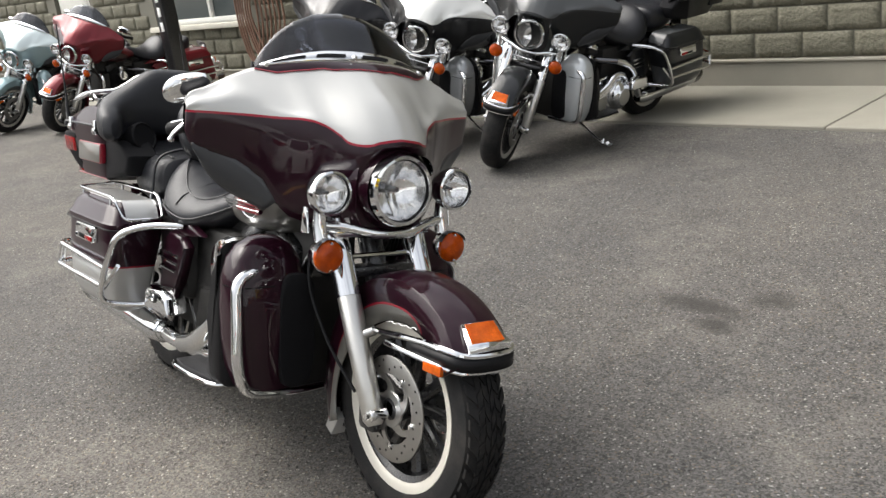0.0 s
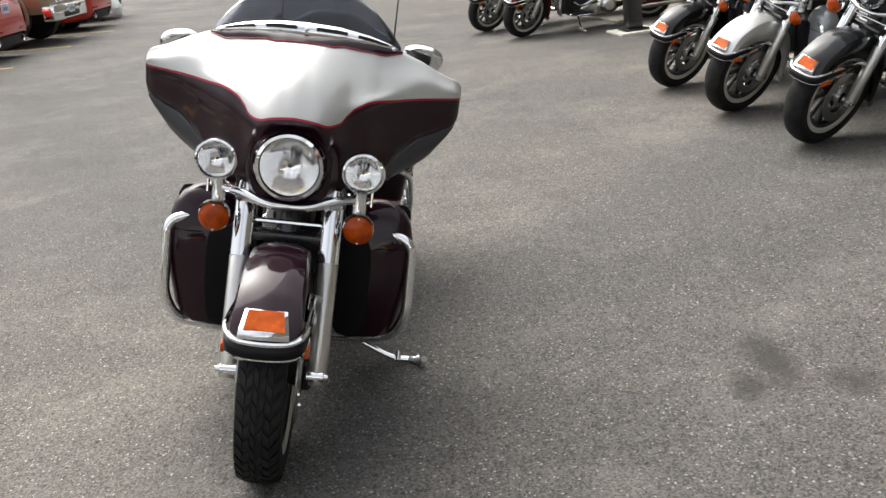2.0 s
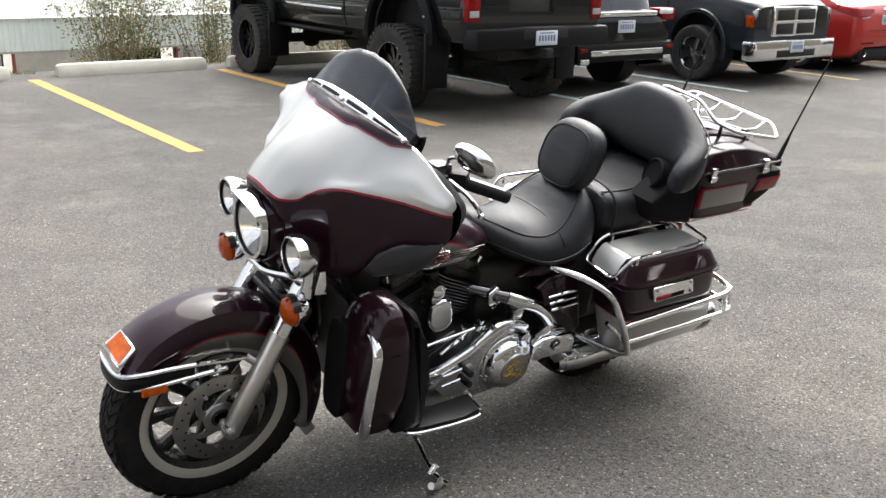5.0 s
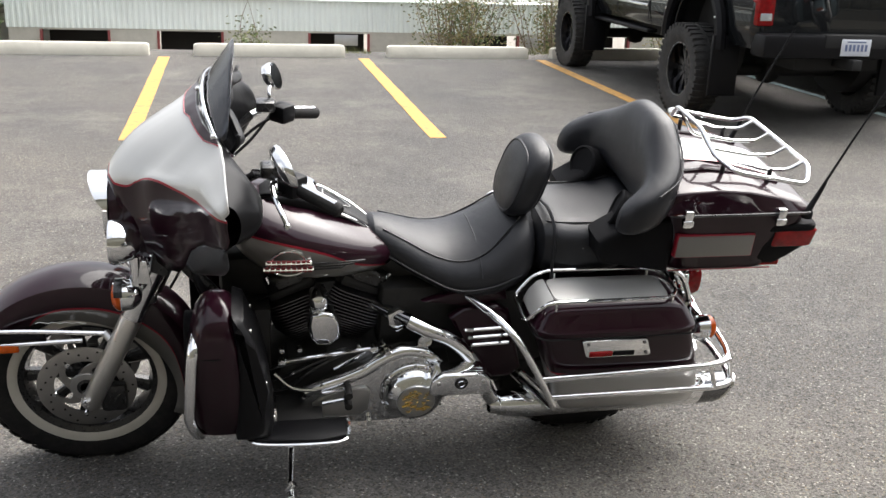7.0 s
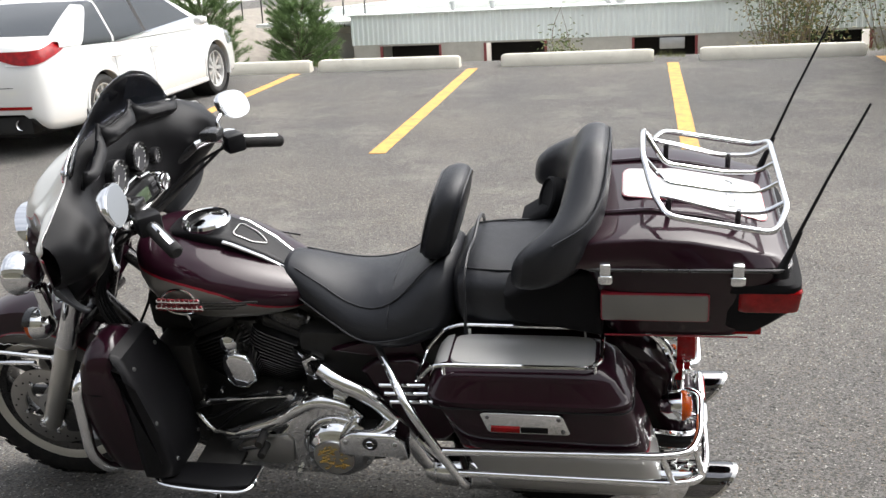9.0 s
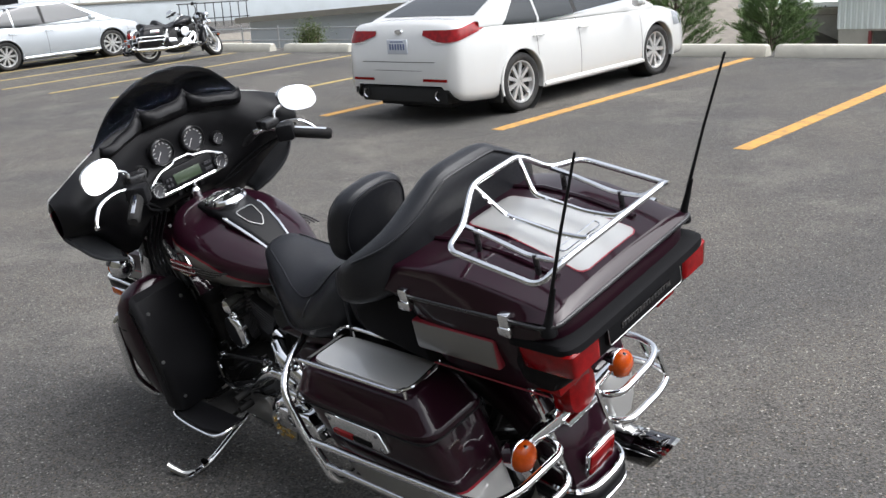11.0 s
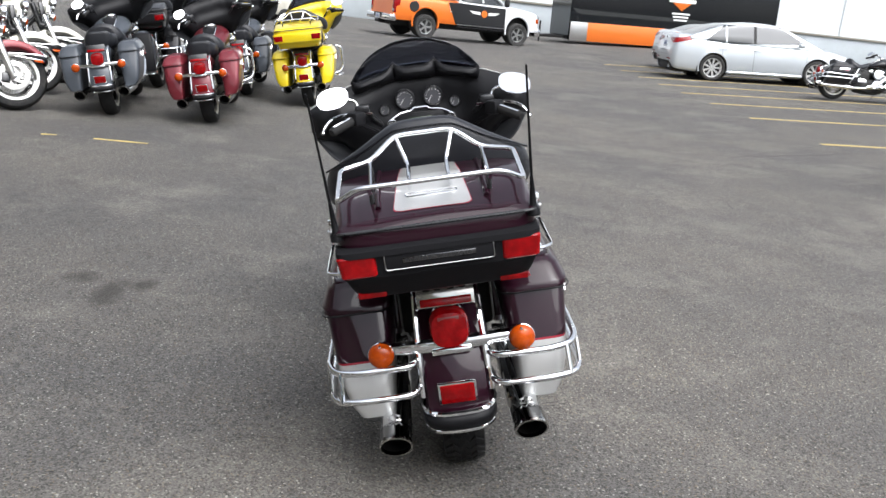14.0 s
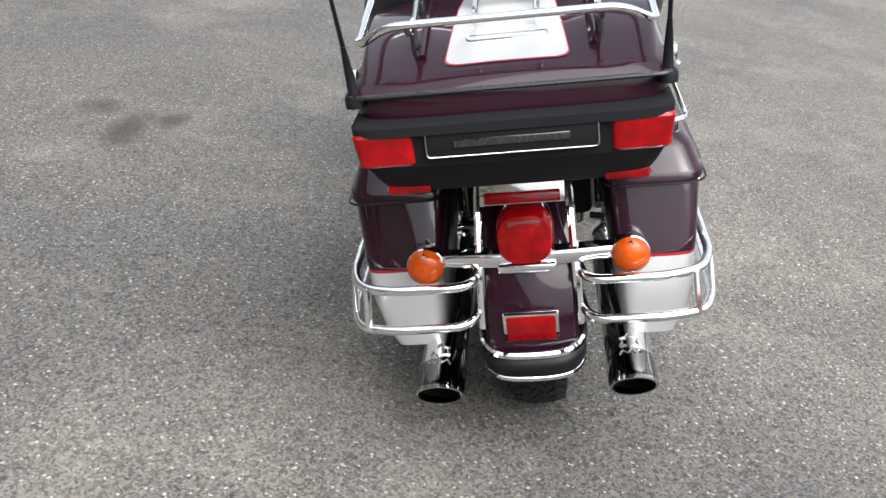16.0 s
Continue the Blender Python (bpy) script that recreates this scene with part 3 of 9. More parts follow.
def wheel(bike, name, cx, cz, r, w, style, fine):
    rim_r = r - 0.098
    rim = lathe([(rim_r - 0.028, -w * 0.30), (rim_r + 0.004, -w * 0.42), (rim_r + 0.008, -w * 0.40), (rim_r - 0.014, -w * 0.2), (rim_r - 0.026, 0),
                 (rim_r - 0.014, w * 0.2), (rim_r + 0.008, w * 0.40), (rim_r + 0.004, w * 0.42), (rim_r - 0.028, w * 0.30), (rim_r - 0.040, 0)], "Y", (cx, 0, cz), 48, closed=True)
    hub = part(name, rim, style["rim"], bike)
    part("tyre", tyre_mesh(cx, cz, r, w, 64 if fine else 40), rubber, hub)
    if fine:
        part("tread", tread_mesh(cx, cz, r, w), rubber, hub)
    for s in (-1, 1):
        part("rim_stripe", lathe([(rim_r - 0.012, s * w * 0.40), (rim_r - 0.006, s * w * 0.435), (rim_r + 0.004, s * w * 0.450), (rim_r + 0.016, s * w * 0.462), (rim_r + 0.017, s * w * 0.43), (rim_r - 0.010, s * w * 0.39)], "Y", (cx, 0, cz), 48, closed=True), style["stripe_rim"], hub)
    part("hub", lathe([(0.02, -0.09), (0.042, -0.085), (0.034, -0.03), (0.034, 0.03), (0.042, 0.085), (0.02, 0.09)], "Y", (cx, 0, cz), 20), style["spoke"], hub)
    count = style["spokes"]
    for i in range(count):
        q = 2 * math.pi * i / count
        if count <= 12:
            arm = loft([oval(0.03, 0, 0, 0.019, 0.016, 8, 3, "YZ"), oval(0.11, 0, 0, 0.012, 0.017, 8, 3, "YZ"), oval(rim_r - 0.03, 0, 0, 0.022, 0.024, 8, 3, "YZ")])
        else:
            arm = tube([(0.03, 0.03 * (-1) ** i, 0), (rim_r - 0.02, 0.0, 0)], 0.0022, 5)
        part("spoke", moved(arm, Matrix.Translation((cx, 0, cz)) @ Matrix.Rotation(-q, 4, "Y")), style["spoke"], hub)
    return hub


def disc(hub, cx, cz, y, r, fine):
    """A drilled brake disc on a carrier with five curved windows."""
    ob = part("brake_disc", lathe([(r * 0.66, y - 0.003), (r * 0.985, y - 0.003), (r, y - 0.002), (r, y + 0.002), (r * 0.985, y + 0.003), (r * 0.66, y + 0.003)], "Y", (cx, 0, cz), 48, closed=True), steel_disc, hub)
    side = 1 if y > 0 else -1
    if fine:
        first = None
        # dark discs laid on the steel, coloured as the shade inside drillings
        for k in range(30):
            q = 2 * math.pi * k / 30
            rad = r * (0.93, 0.84, 0.76)[k % 3] - 0.002
            if first is None:
                first = part("vent_hole", lathe([(0.0, 0.0005), (0.0036, 0.0004), (0.0037, -0.001)], "Y", (0, 0, 0), 8), shadow_black, hub)
                hole = first
            else:
                hole = new("vent_hole", first.data)
                hole.parent = hub
            hole.matrix_local = Matrix.Translation((cx + rad * math.cos(q), y + side * 0.0032, cz + rad * math.sin(q))) @ Matrix.Diagonal((1, side, 1, 1))
    part("disc_carrier", lathe([(0.03, y - 0.006), (r * 0.34, y - 0.005), (r * 0.36, y), (r * 0.34, y + 0.005), (0.03, y + 0.006)], "Y", (cx, 0, cz), 24), alloy, hub)
    for j in range(5):
        q = 2 * math.pi * j / 5 + 0.3
        arm = []
        for k in range(9):
            t = k / 8
            rad, a = r * (0.30 + 0.40 * t), q + 0.75 * t * t
            c, d = Vector((math.cos(a), 0, math.sin(a))), Vector((-math.sin(a), 0, math.cos(a)))
            h = 0.013 + 0.010 * abs(2 * t - 1) ** 2
            o = Vector((cx, y, cz)) + c * rad
            arm.append([tuple(o + d * u + Vector((0, v, 0))) for u, v in ((-h, -0.003), (h, -0.003), (h, 0.003), (-h, 0.003))])
        part("disc_tab", loft(arm), steel_disc, hub, smooth=False)
        part("carrier_bolt", moved(lathe([(0.0, 0.010), (0.007, 0.009), (0.008, 0.0)], "Y", (0, 0, 0), 8), Matrix.Translation((cx + r * 0.68 * math.cos(q + 0.75), y, cz + r * 0.68 * math.sin(q + 0.75))) @ Matrix.Diagonal((1, side, 1, 1))), chrome, hub)
    return ob


def arc_fender(cx, cz, a0, a1, n, radius, half, skirt):
    """A mudguard swept round a wheel: radius, half width and skirt depth by the share of the way."""
    rings = []
    for k in range(n + 1):
        t = k / n
        q = radians(a0 + (a1 - a0) * t)
        r, h, s = radius(t), half(t), skirt(t)
        sec = [(-h, -s), (-h, -s * 0.5), (-h * 0.99, -0.035), (-h * 0.90, -0.014), (-h * 0.6, -0.002), (0, 0.004), (h * 0.6, -0.002), (h * 0.90, -0.014), (h * 0.99, -0.035), (h, -s * 0.5), (h, -s)]
        rings.append([(cx + (r + d) * math.cos(q), y, cz + (r + d) * math.sin(q)) for y, d in sec])
    return sheet(rings)


def lamp(bike, name, x, y, z, r, depth, fine, face=1, bezel=None):
    """A round lamp facing ahead: chromed bowl, bezel, reflector and clear lens."""
    s = face
    bowl = part(name, lathe([(0.0, x - s * depth), (r * 0.45, x - s * depth * 0.96), (r * 0.8, x - s * depth * 0.72), (r * 0.97, x - s * depth * 0.3), (r, x - s * 0.01), (r * 0.98, x)], "X", (0, y, z), 28), bezel or chrome, bike)
    part("bezel", lathe([(r * 0.84, x - 0.006 * s), (r * 0.87, x + 0.012 * s), (r * 0.96, x + 0.010 * s), (r * 1.02, x - 0.004 * s), (r * 0.98, x - 0.012 * s)], "X", (0, y, z), 36, closed=True), chrome, bowl)
    part("bezel_seal", lathe([(r * 0.83, x + 0.001 * s), (r * 0.86, x + 0.008 * s), (r * 0.875, x + 0.006 * s), (r * 0.86, x - 0.004 * s)], "X", (0, y, z), 36, closed=True), black_plastic, bowl)
    refl = lathe([(0.0, x - s * r * 0.47), (r * 0.18, x - s * r * 0.45), (r * 0.36, x - s * r * 0.385), (r * 0.52, x - s * r * 0.29), (r * 0.66, x - s * r * 0.18), (r * 0.78, x - s * r * 0.08), (r * 0.87, x - s * 0.002)], "X", (0, y, z), 44)
    for v in refl.verts:
        flute = math.cos((v.co.y - y) / r * 22.0) + 0.6 * math.cos((v.co.z - z) / r * 9.0 + 1.0)
        if abs(v.co.x - x) > 0.004:
            v.co.x += s * r * 0.012 * flute
    part("reflector", refl, lamp_mirror, bowl)
    part("bulb_shield", lathe([(0.0, x - s * r * 0.20), (r * 0.08, x - s * r * 0.22), (r * 0.085, x - s * r * 0.5)], "X", (0, y, z), 14), smoked_chrome, bowl)
    glassy = part("lens", lathe([(0.0, x + s * r * 0.10), (r * 0.45, x + s * r * 0.085), (r * 0.75, x + s * r * 0.045), (r * 0.87, x + s * 0.001)], "X", (0, y, z), 28), clear_lens, bowl)
    glassy.visible_shadow = False
    return bowl


def turn_signal(bike, name, x, y, z, r, face, fine):
    s = face
    cup = part(name, lathe([(0.0, x - s * 0.055), (r * 0.5, x - s * 0.05), (r * 0.9, x - s * 0.03), (r, x), (r * 0.9, x + s * 0.004)], "X", (0, y, z), 24), chrome, bike)
    part("amber_lens", lathe([(r * 0.96, x - s * 0.001), (r * 0.95, x + s * 0.012), (r * 0.72, x + s * 0.024), (r * 0.3, x + s * 0.029), (0.0, x + s * 0.030)], "X", (0, y, z), 24), amber, cup)
    if fine:
        for q in (90, 270):
            part("screw", lathe([(0.0, x + s * 0.024), (0.0045, x + s * 0.023), (0.005, x + s * 0.014)], "X", (0, y + r * 0.78 * math.cos(radians(q)), z + r * 0.78 * math.sin(radians(q))), 8), chrome, cup)
    if face > 0:
        part("hood", loft([[(x + s * d, y + (r + 0.002) * math.cos(q), z + (r + 0.002) * math.sin(q)) for q in (math.pi * (0.12 + 0.76 * j / 10) for j in range(11))] for d in (-0.005, 0.018)], cap=False, closed=False), chrome if not fine else black_metal, cup)
    return cup


FAIRING = [  # |y|: bottom x, z; shoulder x, z; top x, z
    (0.0, 0.660, 0.985, 0.690, 1.025, 0.434, 1.235), (0.06, 0.655, 0.975, 0.685, 1.022, 0.433, 1.235), (0.10, 0.620, 0.830, 0.665, 1.012, 0.430, 1.233),
    (0.15, 0.575, 0.800, 0.600, 1.035, 0.424, 1.229), (0.20, 0.535, 0.790, 0.565, 1.062, 0.412, 1.224), (0.25, 0.490, 0.810, 0.515, 1.072, 0.392, 1.215),
    (0.30, 0.462, 0.905, 0.475, 1.075, 0.372, 1.204), (0.36, 0.425, 0.955, 0.437, 1.078, 0.365, 1.180), (0.42, 0.392, 0.976, 0.408, 1.085, 0.362, 1.150),
    (0.46, 0.374, 0.986, 0.388, 1.090, 0.360, 1.138), (0.474, 0.364, 1.000, 0.376, 1.087, 0.359, 1.128), (0.482, 0.358, 1.030, 0.362, 1.082, 0.357, 1.112)]


def fairing_crown(y):
    """Swelling of the fairing's top over the straight line: full over the nose, hollow beside it, full again at the shoulder."""
    u = abs(y)
    return 0.020 * max(0.0, 1 - u / 0.16) - 0.020 * math.exp(-((u - 0.215) / 0.060) ** 2) + 0.014 * math.exp(-((u - 0.36) / 0.055) ** 2)


def fairing_mesh():
    rows = []
    ys = [0.482, 0.478, 0.472, 0.462, 0.45, 0.43] + [0.40 - 0.02 * k for k in range(21)]
    ys = [-v for v in ys if v > 0.001] + [0.0] + [v for v in reversed(ys) if v > 0.001]
    for y in ys:
        bx, bz, sx, sz, tx, tz = lerp(FAIRING, abs(y))
        crown = fairing_crown(y)
        pts = smooth_path([(bx, y, bz), (bx + (sx - bx) * 0.85, y, bz + (sz - bz) * 0.6), (sx, y, sz), (sx + (tx - sx) * 0.30 + 0.008, y, sz + (tz - sz) * 0.34 + crown),
                           (sx + (tx - sx) * 0.68, y, sz + (tz - sz) * 0.72 + crown * 0.6), (tx, y, tz)], 4)
        rows.append(pts)
    return sheet(rows)


def fairing_band():
    """The dark strip along the top edge of the fairing, and its lower edge."""
    rows, edge = [], []
    for k in range(-28, 29):
        y = 0.29 * k / 28
        bx, bz, sx, sz, tx, tz = lerp(FAIRING, abs(y))
        crown = fairing_crown(y)
        pts = smooth_path([(sx, y, sz), (sx + (tx - sx) * 0.30 + 0.008, y, sz + (tz - sz) * 0.34 + crown), (sx + (tx - sx) * 0.68, y, sz + (tz - sz) * 0.72 + crown * 0.6), (tx, y, tz)], 12)
        wide = lerp([(0, 0.044), (0.085, 0.044), (0.115, 0.033), (0.24, 0.030), (0.29, 0.006)], abs(y))[0]
        run, line = 0.0, [pts[-1]]
        for a, c in zip(pts[::-1], pts[-2::-1]):
            d = (c - a).length
            if run + d >= wide:
                line.append(a.lerp(c, (wide - run) / d))
                break
            run += d
            line.append(c)
        a, c = line[0], line[-1]
        up = Vector((0.62, 0, 0.78)) * 0.0025
        rows.append([a.lerp(c, t) + up + Vector((0.62, 0, 0.78)) * 0.003 * 4 * t * (1 - t) for t in (0, 0.25, 0.5, 0.75, 1.0)])
        edge.append(c + up)
    return sheet(rows), edge


def deflector_mesh(s):
    """A moulded wing that hangs below the outer edge of the fairing."""
    rows = []
    for u, l in (((0.372, 0.462, 1.004), (0.362, 0.452, 0.985)), ((0.384, 0.440, 0.992), (0.352, 0.440, 0.925)), ((0.402, 0.400, 0.976), (0.350, 0.412, 0.865)), ((0.427, 0.358, 0.953), (0.356, 0.372, 0.825)), ((0.457, 0.308, 0.912), (0.372, 0.325, 0.802)), ((0.480, 0.266, 0.845), (0.405, 0.280, 0.800))):
        l = tuple(a + 0.68 * (c - a) for a, c in zip(u, l))
        mid = [(a + c) / 2 + d for a, c, d in zip(u, l, (0.004, 0.012, -0.004))]
        rows.append(smooth_path([(x, y * s, z) for x, y, z in (u, mid, l)], 4))
    cols = list(zip(*rows))
    return sheet([smooth_path(c, 4) for c in cols])


def inner_fairing_mesh():
    prof = [(0.0, [(0.46, 0.91), (0.395, 0.945), (0.370, 1.01), (0.390, 1.08), (0.388, 1.15), (0.400, 1.195), (0.43, 1.232)]),
            (0.12, [(0.46, 0.89), (0.395, 0.935), (0.370, 1.01), (0.390, 1.08), (0.386, 1.145), (0.396, 1.19), (0.425, 1.228)]),
            (0.20, [(0.50, 0.80), (0.405, 0.90), (0.365, 0.99), (0.370, 1.07), (0.365, 1.125), (0.380, 1.175), (0.408, 1.221)]),
            (0.27, [(0.47, 0.84), (0.365, 0.92), (0.315, 1.00), (0.305, 1.06), (0.315, 1.11), (0.345, 1.16), (0.381, 1.208)]),
            (0.36, [(0.42, 0.957), (0.335, 0.98), (0.285, 1.02), (0.272, 1.06), (0.280, 1.10), (0.315, 1.145), (0.362, 1.178)]),
            (0.43, [(0.385, 0.978), (0.320, 1.00), (0.285, 1.03), (0.275, 1.06), (0.285, 1.09), (0.315, 1.12), (0.360, 1.146)]),
            (0.474, [(0.360, 1.004), (0.340, 1.02), (0.330, 1.045), (0.328, 1.07), (0.332, 1.092), (0.342, 1.112), (0.357, 1.124)])]
    flat = [(y, *[c for q in pts for c in q]) for y, pts in prof]
    rows = []
    for k in range(-24, 25):
        y = 0.474 * k / 24
        v = lerp(flat, abs(y))
        rows.append(smooth_path([(v[2 * i], y, v[2 * i + 1]) for i in range(7)], 3))
    return sheet(rows)


def screen_row(v, y):
    """A point of the windscreen: v from its foot 0 to its top edge 1."""
    b = lerp([(0, 0.430, 1.236), (0.10, 0.426, 1.234), (0.18, 0.412, 1.226), (0.25, 0.388, 1.215), (0.285, 0.368, 1.207)], abs(y))
    t = lerp([(0, 0.336, 1.376), (0.08, 0.338, 1.368), (0.15, 0.342, 1.342), (0.20, 0.346, 1.312), (0.25, 0.352, 1.262), (0.285, 0.358, 1.215)], abs(y))
    return (b[0] + (t[0] - b[0]) * v + 0.008 * v * (1 - v), y, b[1] + (t[1] - b[1]) * v)


def seat_mesh(rows, dish=0.0, crowned=False):
    """A cushion from sections: x, top, bottom, half width."""
    rings = []
    for x, top, bot, hw in rows:
        ring = []
        n = 22
        for j in range(n):
            q = 2 * math.pi * (j + 0.5) / n
            c, s = math.cos(q), math.sin(q)
            y = hw * math.copysign(abs(c) ** 0.72, c)
            z = (top + bot) / 2 + (top - bot) / 2 * math.copysign(abs(s) ** 0.72, s)
            if crowned:
                low = bot + 0.32 * (top - bot)
                y = hw * math.copysign(abs(c) ** 0.9, c)
                z = low + (top - low) * s ** 1.1 if s > 0 else low - (low - bot) * abs(s) ** 0.8
            if s > 0:
                z -= dish * (1 - (y / hw) ** 2)
            ring.append((x, y, z))
        rings.append(ring)
    return loft(rings)


RIDER = [(-0.040, 0.838, 0.805, 0.045), (-0.060, 0.856, 0.765, 0.078), (-0.12, 0.842, 0.715, 0.110), (-0.20, 0.806, 0.668, 0.150), (-0.28, 0.786, 0.640, 0.192), (-0.36, 0.800, 0.630, 0.218), (-0.43, 0.850, 0.634, 0.222), (-0.48, 0.896, 0.645, 0.208), (-0.53, 0.910, 0.665, 0.184), (-0.565, 0.890, 0.70, 0.14)]
PILLION = [(-0.545, 0.870, 0.72, 0.13), (-0.565, 0.902, 0.69, 0.175), (-0.62, 0.910, 0.675, 0.196), (-0.70, 0.905, 0.672, 0.200), (-0.78, 0.915, 0.68, 0.195), (-0.845, 0.94, 0.69, 0.18), (-0.885, 0.95, 0.72, 0.15), (-0.90, 0.93, 0.76, 0.10)]


def pad(cx, cy, cz, hw, hh, th, lean, power=2.7):
    """A pillow standing across the motorcycle, leaning back."""
    rings = []
    for u, k in ((-1.0, 0.45), (-0.86, 0.82), (-0.5, 0.97), (0, 1.0), (0.5, 0.97), (0.86, 0.82), (1.0, 0.45)):
        rings.append([(cx + u * th - lean * (q[2] - cz), q[1], q[2]) for q in oval(cx, cy, cz, hw * k, hh * k, 22, power)])
    return loft(rings)


def box_shell(rows, n=28, power=5.0):
    """A rounded box from sections at heights: z, x front, x rear, y inner, y outer."""
    return loft([[(q[0], q[1], z) for q in oval((a + b) / 2, (c + d) / 2, z, abs(a - b) / 2, abs(d - c) / 2, n, power, "XY")] for z, a, b, c, d in rows])


LID = [(-0.90, 1.040), (-1.00, 1.056), (-1.12, 1.051), (-1.25, 1.022), (-1.352, 0.994)]


def lid_top(x, y):
    z = lerp([(-q[0], q[1]) for q in LID], -x)[0]
    k = abs(y) / 0.26
    return z - 0.010 * k * k - 0.004 * max(0.0, k - 0.8) / 0.2


def bent_panel(x0, x1, w0, w1, lift, nx=60, ny=8):
    """A sheet lying on the lid of the top case, from x0 to x1, half as wide as w0 at one end and w1 at the other."""
    rows = []
    for i in range(nx + 1):
        t = i / nx
        x, w = x0 + (x1 - x0) * t, w0 + (w1 - w0) * t
        c = max(0.0, 1 - min(t, 1 - t) * abs(x1 - x0) / 0.022)
        ins = 0.022 * (1 - math.sqrt(max(0.0, 1 - c * c)))
        rows.append([(x, (w - ins) * (2 * j / ny - 1), lid_top(x, (w - ins) * (2 * j / ny - 1)) + lift) for j in range(ny + 1)])
    return sheet(rows)


def engine(bike, fine, style):
    for s, tag in ((1, "front"), (-1, "rear")):
        m = Matrix.Translation((0.075, 0, 0.37)) @ Matrix.Rotation(radians(22.5 * s), 4, "Y")
        cyl = part("cylinder", moved(lathe([(0.055, 0.07), (0.058, 0.27)], "Z", (0, 0, 0), 20), m), black_engine, bike)
        for i in range(17 if fine else 7):
            z = 0.085 + (0.0112 if fine else 0.027) * i
            k = 0.072 + 0.033 * min(1.0, i / (8 if fine else 4))
            fin = loft([oval(0, 0, z + d, k - e, k * 1.06 - e, 20, 4.5, "XY") for d, e in ((0, 0.003), (0.001, 0), (0.0038, 0), (0.0048, 0.003))])
            part("fin", moved(fin, m), fin_metal if fine else black_engine, cyl)
        head = part("cylinder_head", moved(box(-0.075, 0.075, -0.085, 0.085, 0.27, 0.31, 0.012), m), black_engine, bike)
        part("rocker_cover", moved(loft([oval(0, 0, 0.31 + d, 0.078 - e, 0.092 - e, 20, 4, "XY") for d, e in ((0, 0), (0.025, 0), (0.042, 0.012), (0.048, 0.03))]), m), chrome if style.get("bright") else black_metal, head)
        for y in (0.055, 0.085):
            part("pushrod_tube", tube([m @ Vector((0.03 * -s, -y, 0.05)), m @ Vector((0.0, -y, 0.30))], 0.010, 8), chrome, cyl)
    case = part("crankcase", slab([(0.24, 0.24), (0.26, 0.34), (0.20, 0.43), (0.08, 0.46), (-0.06, 0.44), (-0.16, 0.46), (-0.30, 0.44), (-0.34, 0.30), (-0.30, 0.22), (-0.1, 0.19), (0.15, 0.19)], -0.15, 0.15, 0.02), dark_under, bike)
    part("gearbox", box(-0.42, -0.22, -0.13, 0.14, 0.24, 0.48, 0.03), dark_under, bike)
    # chain case on the left
    prim = part("primary_cover", slab([(0.160, 0.245), (0.170, 0.300), (0.150, 0.340), (0.06, 0.385), (-0.05, 0.425), (-0.10, 0.472), (-0.16, 0.490), (-0.225, 0.478), (-0.27, 0.43), (-0.29, 0.35), (-0.275, 0.27), (-0.22, 0.218), (-0.13, 0.202), (0.03, 0.214), (0.14, 0.226)], 0.15, 0.208, 0.022, 4), chrome, bike)
    part("primary_ridge", tube(smooth_path([(0.150, 0.205, 0.345), (0.08, 0.212, 0.372), (-0.02, 0.212, 0.412), (-0.085, 0.212, 0.455), (-0.15, 0.210, 0.480), (-0.22, 0.208, 0.466), (-0.262, 0.205, 0.425)], 6), 0.021, 12), chrome, prim)
    part("derby_cover", lathe([(0.108, 0.200), (0.108, 0.210), (0.102, 0.218), (0.097, 0.221), (0.093, 0.232), (0.085, 0.245), (0.075, 0.254), (0.064, 0.260), (0.061, 0.263), (0.0, 0.266)], "Y", (-0.187, 0, 0.325), 48), chrome, prim)
    part("emblem_disc", lathe([(0.060, 0.2635), (0.058, 0.2675), (0.0, 0.2685)], "Y", (-0.187, 0, 0.325), 30), alloy, prim)
    rnd = random.Random(4)
    for i in range(64 if fine else 0):
        px, pz = rnd.uniform(-0.044, 0.044), rnd.uniform(-0.040, 0.040)
        if px * px + pz * pz < 0.045 ** 2:
            ln = rnd.uniform(0.003, 0.007)
            part("emblem_flame", tube(smooth_path([(-0.187 + px + ln, 0.2690, 0.325 + pz), (-0.187 + px, 0.2708, 0.325 + pz + rnd.uniform(-0.003, 0.003)), (-0.187 + px - ln, 0.2690, 0.325 + pz + rnd.uniform(-0.004, 0.004))], 3), 0.0019, 5), gold, prim)
    for k in range(6 if fine else 0):
        q = math.pi * (k + 0.5) / 3
        part("derby_screw", moved(lathe([(0.0, 0.243), (0.0055, 0.2425), (0.006, 0.235)], "Y", (0, 0, 0), 8), Matrix.Translation((-0.187 + 0.099 * math.cos(q), -0.018, 0.325 + 0.099 * math.sin(q)))), alloy, prim)
    part("inspection_cover", slab([(0.125, 0.250), (0.130, 0.300), (0.10, 0.325), (0.03, 0.345), (-0.035, 0.355), (-0.05, 0.335), (-0.045, 0.262), (-0.02, 0.245)], 0.206, 0.216, 0.005), alloy, prim)
    for x, z in ((0.155, 0.27), (0.10, 0.372), (-0.03, 0.428), (-0.10, 0.482), (-0.24, 0.462), (-0.275, 0.30), (-0.05, 0.218)) if fine else ():
        part("cover_bolt", lathe([(0.0, 0.228), (0.010, 0.227), (0.0115, 0.21)], "Y", (x, 0, z), 10), chrome, prim)
